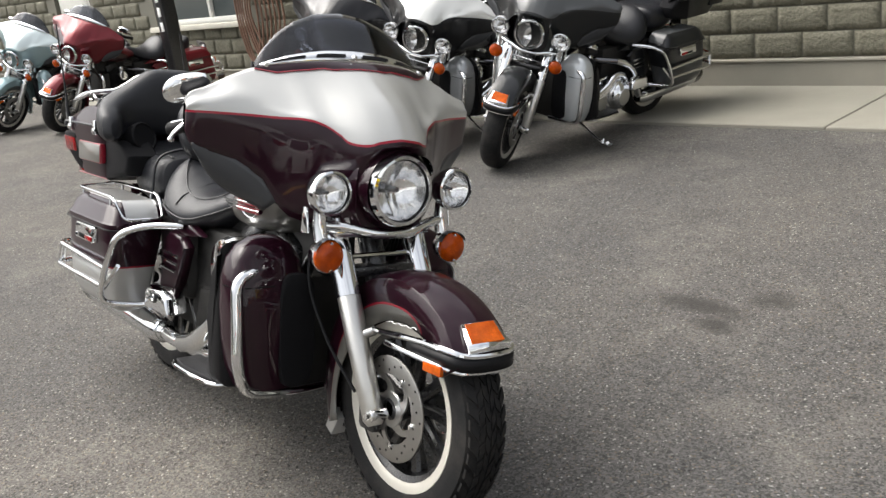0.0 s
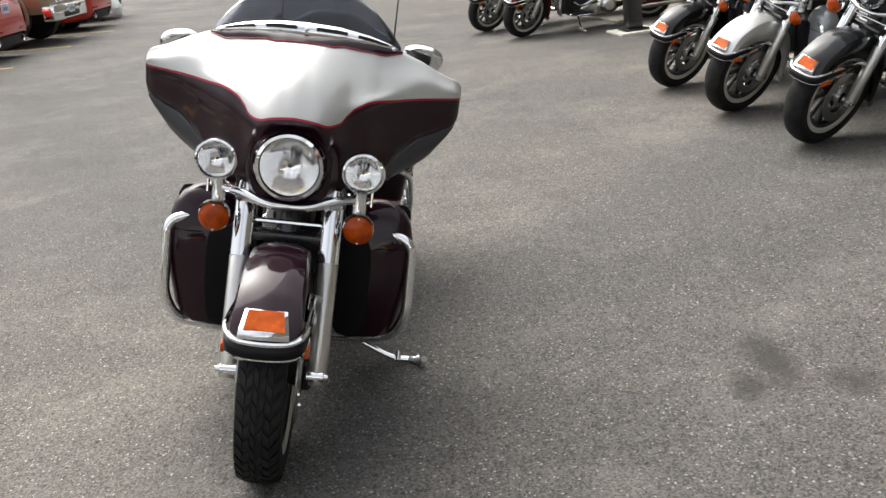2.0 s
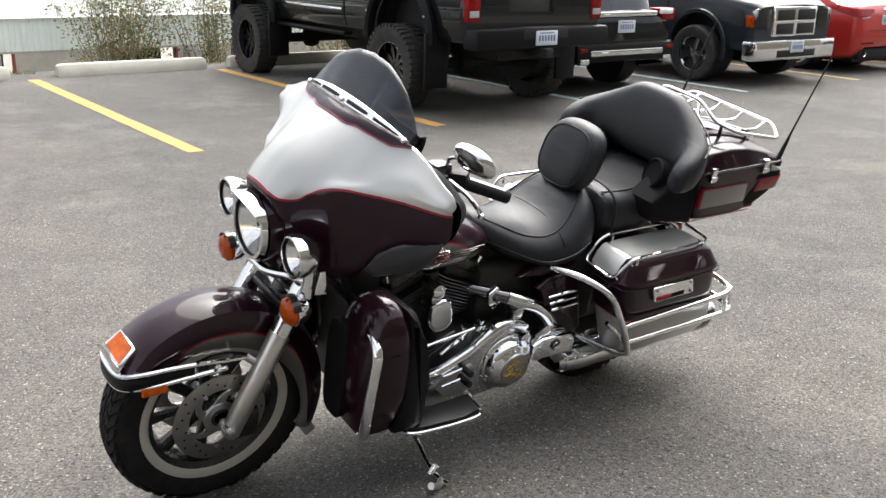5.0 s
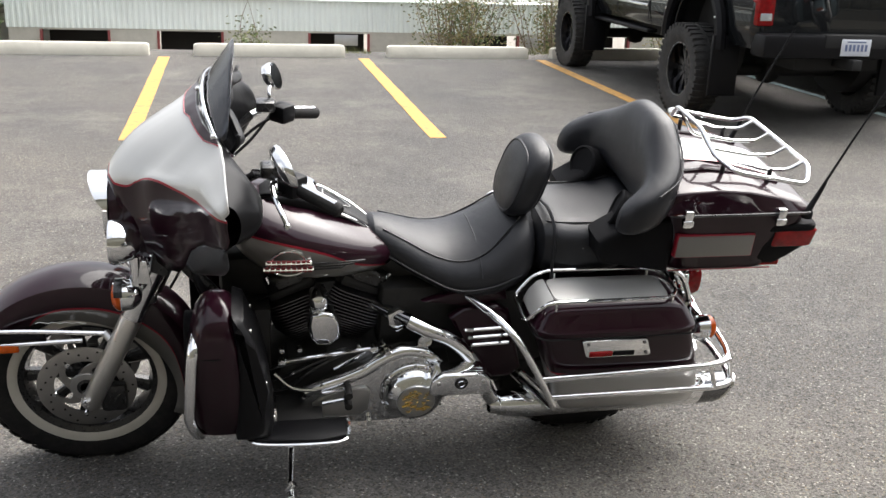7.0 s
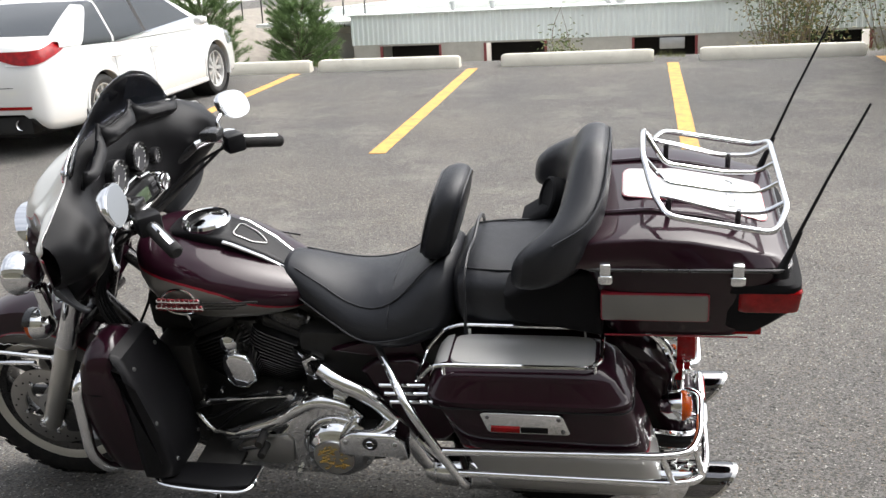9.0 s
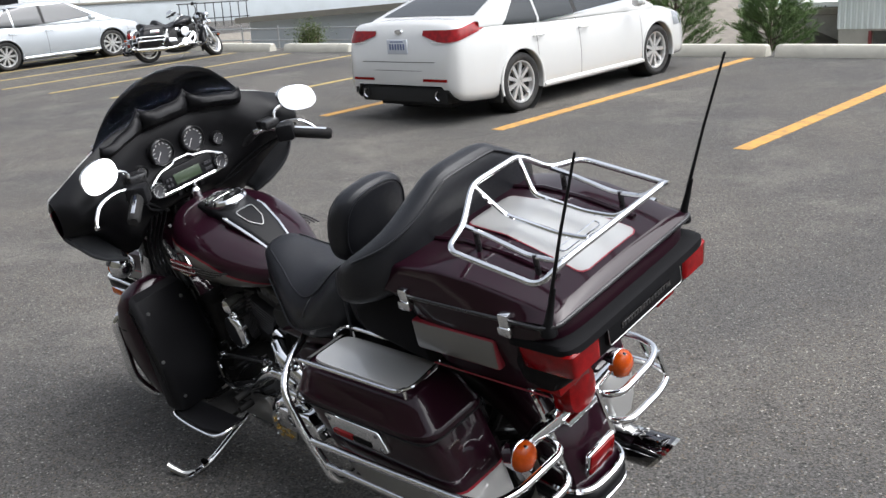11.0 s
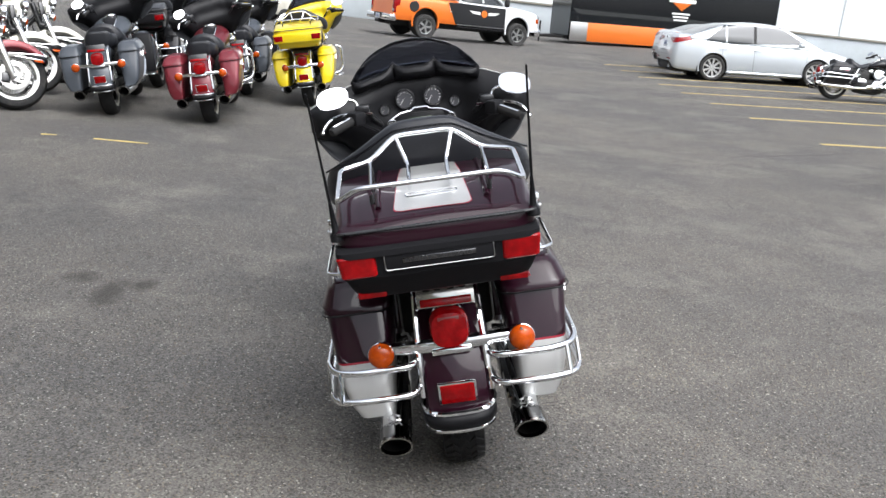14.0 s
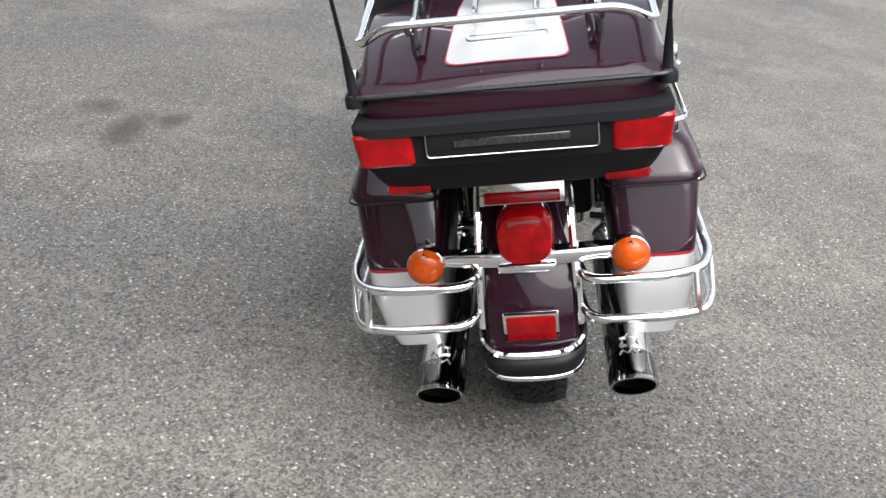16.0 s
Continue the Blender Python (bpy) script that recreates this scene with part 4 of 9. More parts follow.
    # horn
    horn = part("horn_cover", slab([(0.042, 0.515), (0.046, 0.565), (0.062, 0.598), (0.095, 0.610), (0.133, 0.598), (0.144, 0.565), (0.136, 0.515), (0.115, 0.487), (0.072, 0.485)], 0.10, 0.178, 0.016, 3), chrome, bike)
    part("horn_cap", lathe([(0.026, 0.10), (0.026, 0.165), (0.015, 0.175), (0.0, 0.177)], "Y", (0.110, 0, 0.635), 18), chrome, horn)
    part("horn_neck", box(0.088, 0.132, 0.10, 0.160, 0.60, 0.64, 0.010), chrome, horn)
    part("shift_rod", tube([(0.22, 0.17, 0.435), (-0.06, 0.18, 0.475)], 0.006, 8), chrome, bike)
    # right side: cam cover, air cleaner, pipes
    part("cam_cover", loft([[(q[0], y, q[2]) for q in oval(0.07, 0, 0.36, 0.12 * k, 0.10 * k, 24, 2.6, "XZ")] for y, k in ((-0.15, 1.0), (-0.19, 1.0), (-0.205, 0.9))]), chrome, bike)
    part("air_cleaner", lathe([(0.10, -0.12), (0.105, -0.20), (0.095, -0.225), (0.05, -0.232), (0.0, -0.233)], "Y", (0.06, 0, 0.575), 32), chrome, bike)
    part("exhaust_header", tube(smooth_path([(0.20, -0.10, 0.58), (0.30, -0.17, 0.53), (0.26, -0.23, 0.40), (0.16, -0.24, 0.315), (0.0, -0.24, 0.285), (-0.30, -0.225, 0.258), (-0.46, -0.207, 0.250)], 8), 0.026, 12), chrome, bike)
    part("heat_shield", tube(smooth_path([(0.24, -0.225, 0.545), (0.17, -0.255, 0.47), (0.06, -0.266, 0.385), (-0.06, -0.264, 0.318), (-0.18, -0.252, 0.282)], 6), 0.034, 14), chrome, bike)
    part("rear_header", tube(smooth_path([(-0.165, 0.185, 0.572), (-0.22, 0.210, 0.553), (-0.285, 0.215, 0.522), (-0.342, 0.215, 0.471), (-0.395, 0.213, 0.385), (-0.435, 0.208, 0.295), (-0.475, 0.205, 0.252), (-0.53, 0.205, 0.248)], 8), 0.025, 12), chrome, bike)
    part("rear_port", tube([(-0.02, 0.05, 0.585), (-0.17, 0.187, 0.570)], 0.022, 10), smoked_chrome, bike)
    part("frame_rail", tube(rounded_path([(0.52, 0.10, 0.78), (0.38, 0.12, 0.62), (0.33, 0.12, 0.24), (-0.30, 0.12, 0.22), (-0.45, 0.11, 0.40)], 0.08), 0.019, 10), black_metal, bike)
    part("frame_rail", tube(rounded_path([(0.52, -0.10, 0.78), (0.38, -0.12, 0.62), (0.33, -0.12, 0.24), (-0.30, -0.12, 0.22), (-0.45, -0.11, 0.40)], 0.08), 0.019, 10), black_metal, bike)
    part("frame_spine", box(-0.55, 0.40, -0.06, 0.06, 0.60, 0.74, 0.03), dark_under, bike)
    part("oil_cooler", box(0.25, 0.37, -0.13, 0.13, 0.25, 0.60, 0.012), dark_under, bike)
    part("pedal_link", tube(smooth_path([(0.245, 0.19, 0.405), (0.19, 0.215, 0.365), (0.12, 0.225, 0.36)], 4), 0.007, 8), chrome, bike)
    for z in (0.33, 0.37) if fine else ():
        part("shift_pedal", tube(rounded_path([(0.10, 0.235, z - 0.015), (0.03, 0.245, z + 0.005), (0.025, 0.262, z + 0.004)], 0.02, 4), 0.006, 8), chrome, bike)
        part("pedal_rubber", lathe([(0.0, 0.230), (0.012, 0.232), (0.012, 0.285), (0.0, 0.287)], "Y", (0.025, 0, z + 0.004), 12), rubber, bike)
    if fine:
        for x, z in ((0.22, 0.47), (0.165, 0.468), (-0.015, 0.472), (-0.09, 0.478)):
            part("case_bolt", lathe([(0.0, 0.168), (0.008, 0.167), (0.0095, 0.150)], "Y", (x, 0, z), 10), chrome, case)
        part("intake_cover", box(0.05, 0.115, 0.02, 0.085, 0.600, 0.665, 0.012), black_engine, bike)
        part("rod_joint", lathe([(0.0, 0.196), (0.012, 0.194), (0.013, 0.172)], "Y", (-0.06, 0, 0.476), 12), chrome, bike)
        part("rod_joint", lathe([(0.0, 0.188), (0.012, 0.186), (0.013, 0.164)], "Y", (0.22, 0, 0.436), 12), chrome, bike)
        part("engine_mount", slab([(-0.105, 0.545), (-0.10, 0.585), (-0.135, 0.605), (-0.165, 0.590), (-0.160, 0.535), (-0.13, 0.520)], 0.130, 0.168, 0.008), chrome, bike)
        part("mount_bolt", lathe([(0.0, 0.184), (0.012, 0.182), (0.013, 0.165)], "Y", (-0.132, 0, 0.565), 10), smoked_chrome, bike)
        part("oil_filler", lathe([(0.0, 0.205), (0.022, 0.203), (0.024, 0.165)], "Y", (-0.215, 0, 0.505), 16), chrome, bike)
        for k in range(3):
            part("oil_line", tube(smooth_path([(0.26, 0.135 + 0.012 * k, 0.30 + 0.05 * k), (0.20, 0.160, 0.33 + 0.045 * k), (0.12, 0.165, 0.40 + 0.02 * k), (0.02, 0.160, 0.452 + 0.006 * k)], 5), 0.006, 7), black_metal, bike)
        for s in (1, -1):
            head = Matrix.Translation((0.075, 0, 0.37)) @ Matrix.Rotation(radians(22.5 * s), 4, "Y")
            plug = head @ Vector((0.085 * s, 0.030, 0.262))
            part("spark_lead", tube(smooth_path([plug, plug + Vector((0.035 * s, 0.045, 0.020)), Vector((0.075 + 0.05 * s, 0.085, 0.690)), Vector((0.075, 0.060, 0.735))], 5), 0.0045, 6), black_plastic, bike)
            for dx in (-0.055, 0.055):
                part("rocker_bolt", tube([head @ Vector((dx, 0.078, 0.335)), head @ Vector((dx, 0.078, 0.362))], 0.007, 8), chrome, bike)
    part("gearbox_top", box(-0.38, -0.08, -0.13, 0.13, 0.42, 0.66, 0.03), dark_under, bike)
    part("swing_arm", box(-0.86, -0.35, -0.12, 0.12, 0.27, 0.35, 0.02), dark_under, bike)
    part("battery_tray", box(-0.62, -0.36, -0.17, 0.17, 0.38, 0.66, 0.03), dark_under, bike)
    for k in range(4 if fine else 0):
        part("cable", tube(smooth_path([(0.40, 0.10 + 0.02 * k, 0.92), (0.47, 0.13 + 0.015 * k, 0.78), (0.40, 0.15 + 0.01 * k, 0.62), (0.30, 0.14, 0.46 + 0.03 * k)], 6), 0.0055, 6), black_plastic, bike)
    part("brake_line", tube(smooth_path([(0.54, -0.10, 0.86), (0.50, -0.17, 0.66), (0.58, -0.16, 0.48), (0.70, -0.13, 0.34)], 6), 0.005, 6), black_plastic, bike)


def side_fittings(bike, s, fine, style):
    """What the motorcycle carries on one side: s is 1 on the rider's left, -1 on the right."""
    def Y(pts):
        return [(x, y * s, z) for x, y, z in pts]

    def flip(bm):
        return moved(bm, Matrix.Diagonal((1, s, 1, 1)))
    # fork leg
    leg = part("fork_leg", tube([(0.800, 0.128 * s, 0.275), (0.793, 0.128 * s, 0.29), (0.72, 0.128 * s, 0.445), (0.648, 0.128 * s, 0.598), (0.640, 0.128 * s, 0.612)], 0.031, 18, radii=[0.020, 0.030, 0.031, 0.0325, 0.027]), fork_alloy, bike)
    part("fork_tube", tube([(0.648, 0.128 * s, 0.598), (0.535, 0.128 * s, 0.84)], 0.034, 18), chrome, leg)
    part("axle_nut", lathe([(0.0, 0.163), (0.010, 0.162), (0.011, 0.150), (0.017, 0.148), (0.018, 0.10)], "Y", (0.803, 0, 0.305), 12) if s > 0 else mirrored(lathe, [(0.0, 0.163), (0.010, 0.162), (0.011, 0.150), (0.017, 0.148), (0.018, 0.10)], "Y", (0.803, 0, 0.305), 12), chrome, leg)
    part("fender_stay", tube(Y([(0.705, 0.128, 0.50), (0.72, 0.112, 0.51), (0.735, 0.095, 0.52)]), 0.014, 10), alloy, leg)
    part("caliper", flip(box(0.69, 0.77, 0.075, 0.115, 0.235, 0.335, 0.015)), black_metal, leg)
    # lamps ahead
    lamp(bike, "spot_lamp", 0.668, 0.208 * s, 0.888, 0.062, 0.070, fine)
    part("lamp_bracket", tube(Y([(0.615, 0.205, 0.845), (0.612, 0.205, 0.80), (0.620, 0.205, 0.755)]), 0.020, 12), chrome, bike)
    part("bracket_plate", flip(slab([(0.585, 0.845), (0.60, 0.845), (0.612, 0.775), (0.575, 0.770)], 0.236, 0.243, 0.002)), chrome, bike)
    turn_signal(bike, "turn_signal", 0.660, 0.208 * s, 0.719, 0.046, 1, fine)
    # lower leg fairing
    if style["lowers"]:
        low = part("leg_fairing", flip(box_shell([(0.292, 0.44, 0.36, 0.22, 0.30), (0.300, 0.47, 0.325, 0.17, 0.335), (0.36, 0.485, 0.315, 0.145, 0.360), (0.45, 0.495, 0.318, 0.135, 0.376), (0.54, 0.495, 0.325, 0.14, 0.384), (0.62, 0.485, 0.335, 0.15, 0.384),
                                                   (0.68, 0.468, 0.345, 0.165, 0.370), (0.715, 0.450, 0.36, 0.19, 0.345), (0.735, 0.43, 0.375, 0.22, 0.31), (0.742, 0.415, 0.39, 0.245, 0.285)], 28, 3.4)), style["lowers"], bike)
        # flat panel, coloured dark to stand for the deep recess beside the fork
        part("vent_panel", flip(loft([[(x, q[1], q[2]) for q in oval(0, 0.200, 0.475, 0.056 * k, 0.165 * k, 24, 4)] for x, k in ((0.470, 1.0), (0.496, 1.0), (0.500, 0.95))])), trim_black, low)
        part("box_seam", tube([(x, y * s, 0.606 + 0.02 * (0.385 - y)) for x, y in ((0.340, 0.330), (0.362, 0.374), (0.41, 0.3855), (0.45, 0.379), (0.478, 0.350), (0.487, 0.300), (0.4885, 0.270))], 0.0022, 6), shadow_black, low)
        rear = part("rear_panel", flip(slab([(0.362, 0.722), (0.330, 0.708), (0.298, 0.62), (0.268, 0.48), (0.250, 0.36), (0.258, 0.305), (0.295, 0.288), (0.362, 0.292)], 0.160, 0.372, 0.032, 3)), black_plastic, low)
        for y, z in ((0.20, 0.66), (0.33, 0.66), (0.36, 0.50), (0.34, 0.36), (0.20, 0.35)) if fine else ():
            part("panel_screw", flip(moved(lathe([(0.0, 0.0), (0.006, 0.001), (0.007, 0.012)], "X", (0, 0, 0), 8), Matrix.Translation((lerp([(0.34, 0.249), (0.36, 0.247), (0.48, 0.265), (0.62, 0.295), (0.70, 0.322)], z)[0], y, z)))), alloy, rear)
    bar = part("crash_bar", tube(rounded_path(Y([(0.455, 0.30, 0.655), (0.470, 0.378, 0.63), (0.490, 0.382, 0.39), (0.465, 0.345, 0.305), (0.43, 0.20, 0.272), (0.40, 0.06, 0.265)]), 0.07, 8), 0.0165, 14), chrome, bike)
    # floorboards
    board = part("floorboard", flip(moved(slab([(0.33, -0.0), (0.335, 0.05), (0.30, 0.085), (0.12, 0.10), (0.04, 0.085), (0.03, 0.0)], 0, 0.020, 0.006), Matrix.Translation((0, 0.285, 0.302)) @ Matrix.Rotation(radians(-90), 4, "X"))), black_plastic, bike, smooth=True)
    part("board_edge", tube(smooth_path(Y([(0.338, 0.285, 0.292), (0.330, 0.345, 0.291), (0.29, 0.378, 0.290), (0.13, 0.390, 0.289), (0.04, 0.376, 0.290), (0.027, 0.285, 0.292)]), 6), 0.006, 8), chrome, board)
    part("board_bracket", flip(box(0.10, 0.24, 0.13, 0.29, 0.275, 0.292, 0.006)), dark_under, board)
    pb = part("passenger_board", flip(slab([(-0.215, 0.375), (-0.225, 0.425), (-0.26, 0.447), (-0.385, 0.445), (-0.41, 0.42), (-0.415, 0.36), (-0.39, 0.355), (-0.385, 0.385), (-0.26, 0.385), (-0.255, 0.36)], 0.225, 0.305, 0.012, 3)), chrome, bike)
    if fine:
        part("board_medallion", flip(moved(lathe([(0.021, 0.304), (0.021, 0.309), (0.016, 0.311), (0.015, 0.308), (0.0, 0.308)], "Y", (0, 0, 0), 22), Matrix.Translation((-0.315, 0, 0.418)))), black_metal, pb)
        part("medallion_mark", flip(moved(lathe([(0.012, 0.311), (0.0105, 0.313), (0.009, 0.311)], "Y", (0, 0, 0), 18, closed=True), Matrix.Translation((-0.315, 0, 0.418)))), chrome, pb)
        for x in (-0.245, -0.385):
            part("medallion_rivet", flip(moved(lathe([(0.0, 0.309), (0.006, 0.308), (0.007, 0.303)], "Y", (0, 0, 0), 10), Matrix.Translation((x, 0, 0.418)))), alloy, pb)
    part("board_pad", flip(box(-0.378, -0.265, 0.235, 0.300, 0.366, 0.386, 0.004)), black_plastic, pb)
    # side cover with its chromed grille
    cover = part("side_cover", flip(slab([(-0.285, 0.585), (-0.33, 0.618), (-0.43, 0.628), (-0.475, 0.60), (-0.535, 0.385), (-0.50, 0.352), (-0.44, 0.352), (-0.37, 0.44)], 0.165, 0.205, 0.014, 3)), style["paint"], bike)
    for i in range(3):
        z = 0.545 - 0.028 * i
        part("grille_bar", tube(Y([(-0.335 - 0.012 * i, 0.21, z), (-0.465 - 0.008 * i, 0.212, z + 0.006)]), 0.0065, 8), chrome, cover)
    part("frame_cover", flip(slab([(-0.20, 0.635), (-0.29, 0.665), (-0.46, 0.672), (-0.47, 0.635), (-0.34, 0.615)], 0.15, 0.185, 0.012)), style["paint"], bike)
    part("fork_cover", flip(slab([(0.505, 0.895), (0.555, 0.905), (0.59, 0.76), (0.535, 0.74)], 0.11, 0.165, 0.012)), black_metal, bike)
    # bars, grips, levers, mirrors
    grip_in, grip_out = Vector((0.180, 0.305 * s, 1.062)), Vector((0.073, 0.393 * s, 1.032))
    hb = part("handlebar", tube(smooth_path(Y([(0.45, 0.05, 0.93), (0.425, 0.13, 0.955), (0.365, 0.205, 1.020), (0.285, 0.245, 1.080)]), 6), 0.0125, 12), black_metal, bike)
    part("bar_end", tube(smooth_path(Y([(0.292, 0.235, 1.078), (0.255, 0.265, 1.086), (0.220, 0.288, 1.078)]) + [grip_in], 5), 0.0130, 12), chrome, hb)
    for k in range(2 if fine else 0):
        part("control_cable", tube(smooth_path(Y([(0.205 + 0.02 * k, 0.318, 1.055), (0.29, 0.255 - 0.02 * k, 1.02 - 0.02 * k), (0.36, 0.185, 0.97 - 0.02 * k), (0.43, 0.09, 0.90)]), 5), 0.005, 6), black_plastic, hb)
    part("grip", tube([grip_in, grip_in.lerp(grip_out, 0.06), grip_in.lerp(grip_out, 0.94), grip_out], 0.02, 14, radii=[0.017, 0.0195, 0.0195, 0.013]), rubber, hb)
    part("grip_band", tube([grip_in.lerp(grip_out, 0.12) + Vector((0, 0, 0.012)), grip_in.lerp(grip_out, 0.88) + Vector((0, 0, 0.012))], 0.010, 8), chrome, hb)
    part("switch_box", moved(box(-0.03, 0.03, -0.032, 0.032, -0.028, 0.030, 0.010), Matrix.Translation(grip_in + Vector((0.012, -0.012 * s, 0.004))) @ Matrix.Rotation(radians(-45 * s), 4, "Z")), black_plastic, hb)
    part("lever", tube(smooth_path(Y([(0.235, 0.285, 1.078), (0.246, 0.335, 1.082), (0.240, 0.395, 1.068), (0.224, 0.428, 1.040), (0.214, 0.441, 1.018)]), 5), 0.0065, 8), chrome, hb)
    part("lever_ball", lathe([(0.0, 1.006), (0.007, 1.009), (0.010, 1.016), (0.007, 1.023), (0.0, 1.026)], "Z", (0.214, 0.441 * s, 0), 12), chrome, hb)
    part("reservoir", flip(box(0.215, 0.275, 0.235, 0.295, 1.085, 1.118, 0.008)), black_metal, hb)
    stem = part("mirror_stem", tube(smooth_path(Y([(0.225, 0.285, 1.10), (0.232, 0.292, 1.132), (0.228, 0.325, 1.148), (0.224, 0.365, 1.155)]), 5), 0.0055, 8), chrome, hb)
    mir = part("mirror", flip(loft([[(0.212 + d + -0.24 * (q[1] - 0.385) + 0.34 * (q[2] - 1.158), q[1], q[2] - 0.12 * (q[1] - 0.385)) for q in oval(0, 0.385, 1.158, 0.067 * k, 0.043 * k, 22, 2.4)] for d, k in ((0.030, 0.45), (0.024, 0.78), (0.010, 0.97), (0.0, 1.0), (-0.005, 0.98))])), chrome, bike)
    part("mirror_glass", flip(loft([[(0.212 + d + -0.24 * (q[1] - 0.385) + 0.34 * (q[2] - 1.158), q[1], q[2] - 0.12 * (q[1] - 0.385)) for q in oval(0, 0.385, 1.158, 0.063 * k, 0.039 * k, 22, 2.4)] for d, k in ((-0.004, 0.98), (-0.0068, 0.97))])), mirror_glass, mir)
    # saddlebag
    bag = part("saddlebag", flip(box_shell([(0.288, -0.67, -1.075, 0.215, 0.300), (0.298, -0.645, -1.090, 0.20, 0.318), (0.338, -0.622, -1.093, 0.195, 0.342), (0.40, -0.60, -1.085, 0.19, 0.360), (0.50, -0.565, -1.055, 0.18, 0.374), (0.618, -0.525, -1.010, 0.172, 0.386), (0.624, -0.525, -1.008, 0.175, 0.384)], 32, 7.0)), style["bag"], bike)
    lid = part("bag_lid", flip(box_shell([(0.624, -0.508, -1.022, 0.166, 0.394), (0.640, -0.505, -1.020, 0.166, 0.395), (0.647, -0.508, -1.014, 0.170, 0.388), (0.690, -0.528, -0.985, 0.180, 0.372), (0.712, -0.548, -0.955, 0.195, 0.350), (0.718, -0.565, -0.935, 0.21, 0.335)], 32, 6.0)), style["paint"], bag)
    part("lid_panel", flip(box_shell([(0.714, -0.565, -0.93, 0.205, 0.340), (0.7215, -0.568, -0.927, 0.208, 0.337)], 28, 7.0)), style["panel"], lid)
    part("lid_front", flip(sheet([[(x + 0.003, y, z + 0.003) for y in (0.212 + e, 0.27, 0.333 - e)] for x, z, e in ((-0.566, 0.7195, 0.0), (-0.547, 0.7135, 0.0), (-0.526, 0.690, 0.001), (-0.512, 0.660, 0.002), (-0.509, 0.652, 0.010))])), style["panel"], lid)
    thicken(lid.children[-1], 0.004)
    part("lid_seam", tube(rounded_path(Y([(-0.505, 0.17, 0.622), (-0.505, 0.394, 0.622), (-1.022, 0.394, 0.622), (-1.022, 0.17, 0.622)]), 0.05, 6, closed=True), 0.0026, 6, closed=True), black_plastic, bag)
    if style["rails"]:
        part("lid_rail", tube(rounded_path(Y([(-0.575, 0.200, 0.745), (-0.530, 0.202, 0.728), (-0.480, 0.206, 0.664), (-0.476, 0.348, 0.662), (-0.528, 0.366, 0.728), (-0.56, 0.370, 0.737), (-0.92, 0.362, 0.735), (-0.945, 0.33, 0.735), (-0.945, 0.225, 0.745), (-0.90, 0.205, 0.745)]), 0.025, 5, closed=True), 0.0055, 8, closed=True), chrome, lid)
        for x, y in ((-0.56, 0.368), (-0.93, 0.345), (-0.60, 0.205), (-0.90, 0.205)):
            part("rail_foot", tube(Y([(x, y, 0.738), (x, y, 0.708)]), 0.005, 8), chrome, lid)
    plate = part("bag_latch", flip(slab([(-0.645, 0.612), (-0.655, 0.617), (-0.843, 0.616), (-0.853, 0.610), (-0.870, 0.560), (-0.862, 0.554), (-0.672, 0.554), (-0.662, 0.560)], 0.376, 0.400, 0.005)), chrome, bag)
    part("latch_reflector", flip(box(-0.745, -0.672, 0.398, 0.404, 0.560, 0.576, 0.002)), red_lens, plate)
    # dark block on the plate, its colour standing for a slot's shade
    part("latch_slot", flip(box(-0.815, -0.747, 0.398, 0.4025, 0.560, 0.576, 0.002)), shadow_black, plate)
    for x, z in ((-0.665, 0.604), (-0.842, 0.604), (-0.852, 0.566)) if fine else ():
        part("latch_screw", flip(moved(lathe([(0.0, 0.4035), (0.005, 0.403), (0.006, 0.399)], "Y", (0, 0, 0), 8), Matrix.Translation((x, 0, z)))), smoked_chrome, plate)
    # guards round the bag
    if style.get("guards", True):
        part("bag_guard", tube(rounded_path(Y([(-0.34, 0.19, 0.655), (-0.40, 0.30, 0.655), (-0.455, 0.385, 0.620), (-0.535, 0.402, 0.48), (-0.60, 0.398, 0.352), (-0.575, 0.30, 0.335), (-0.52, 0.16, 0.34)]), 0.055, 7), 0.0115, 12), chrome, bike)
        rail = part("bag_rail", tube(rounded_path(Y([(-0.535, 0.395, 0.482), (-1.09, 0.384, 0.490), (-1.160, 0.360, 0.487), (-1.185, 0.29, 0.486), (-1.195, 0.12, 0.492), (-1.10, 0.105, 0.49)]), 0.05, 6), 0.0105, 12), chrome, bike)
        part("bag_rail", tube(rounded_path(Y([(-0.575, 0.395, 0.412), (-1.12, 0.386, 0.405), (-1.185, 0.364, 0.402), (-1.205, 0.29, 0.402), (-1.205, 0.12, 0.404), (-1.10, 0.105, 0.42)]), 0.05, 6), 0.0105, 12), chrome, bike)
        for a, b in (((-1.09, 0.384, 0.49), (-1.12, 0.386, 0.405)), ((-1.172, 0.345, 0.487), (-1.192, 0.348, 0.402)), ((-0.47, 0.375, 0.505), (-0.585, 0.392, 0.395))):
            part("rail_post", tube(Y([a, b]), 0.008, 8), chrome, rail)
    # muffler with a turned-down end
    mp = [(-0.44, 0.205, 0.250, 0.030), (-0.50, 0.205, 0.248, 0.044), (-0.56, 0.205, 0.250, 0.0505), (-0.80, 0.205, 0.256, 0.0525), (-1.16, 0.206, 0.262, 0.0525), (-1.215, 0.206, 0.263, 0.0525), (-1.235, 0.206, 0.2635, 0.0525), (-1.243, 0.206, 0.2635, 0.0510)]
    def slashed(rows, n=28):
        rings = []
        for x, y, z, r in rows:
            lean = 0.85 * max(0.0, min(1.0, (-x - 1.12) / 0.10))
            rings.append([(x - lean * r * math.sin(q), s * (y + r * math.cos(q)), z + r * math.sin(q)) for q in (2 * math.pi * k / n for k in range(n))])
        return loft(rings, cap=False)
    muf = part("muffler", slashed([r for r in mp if r[0] > -1.17]), chrome, bike)
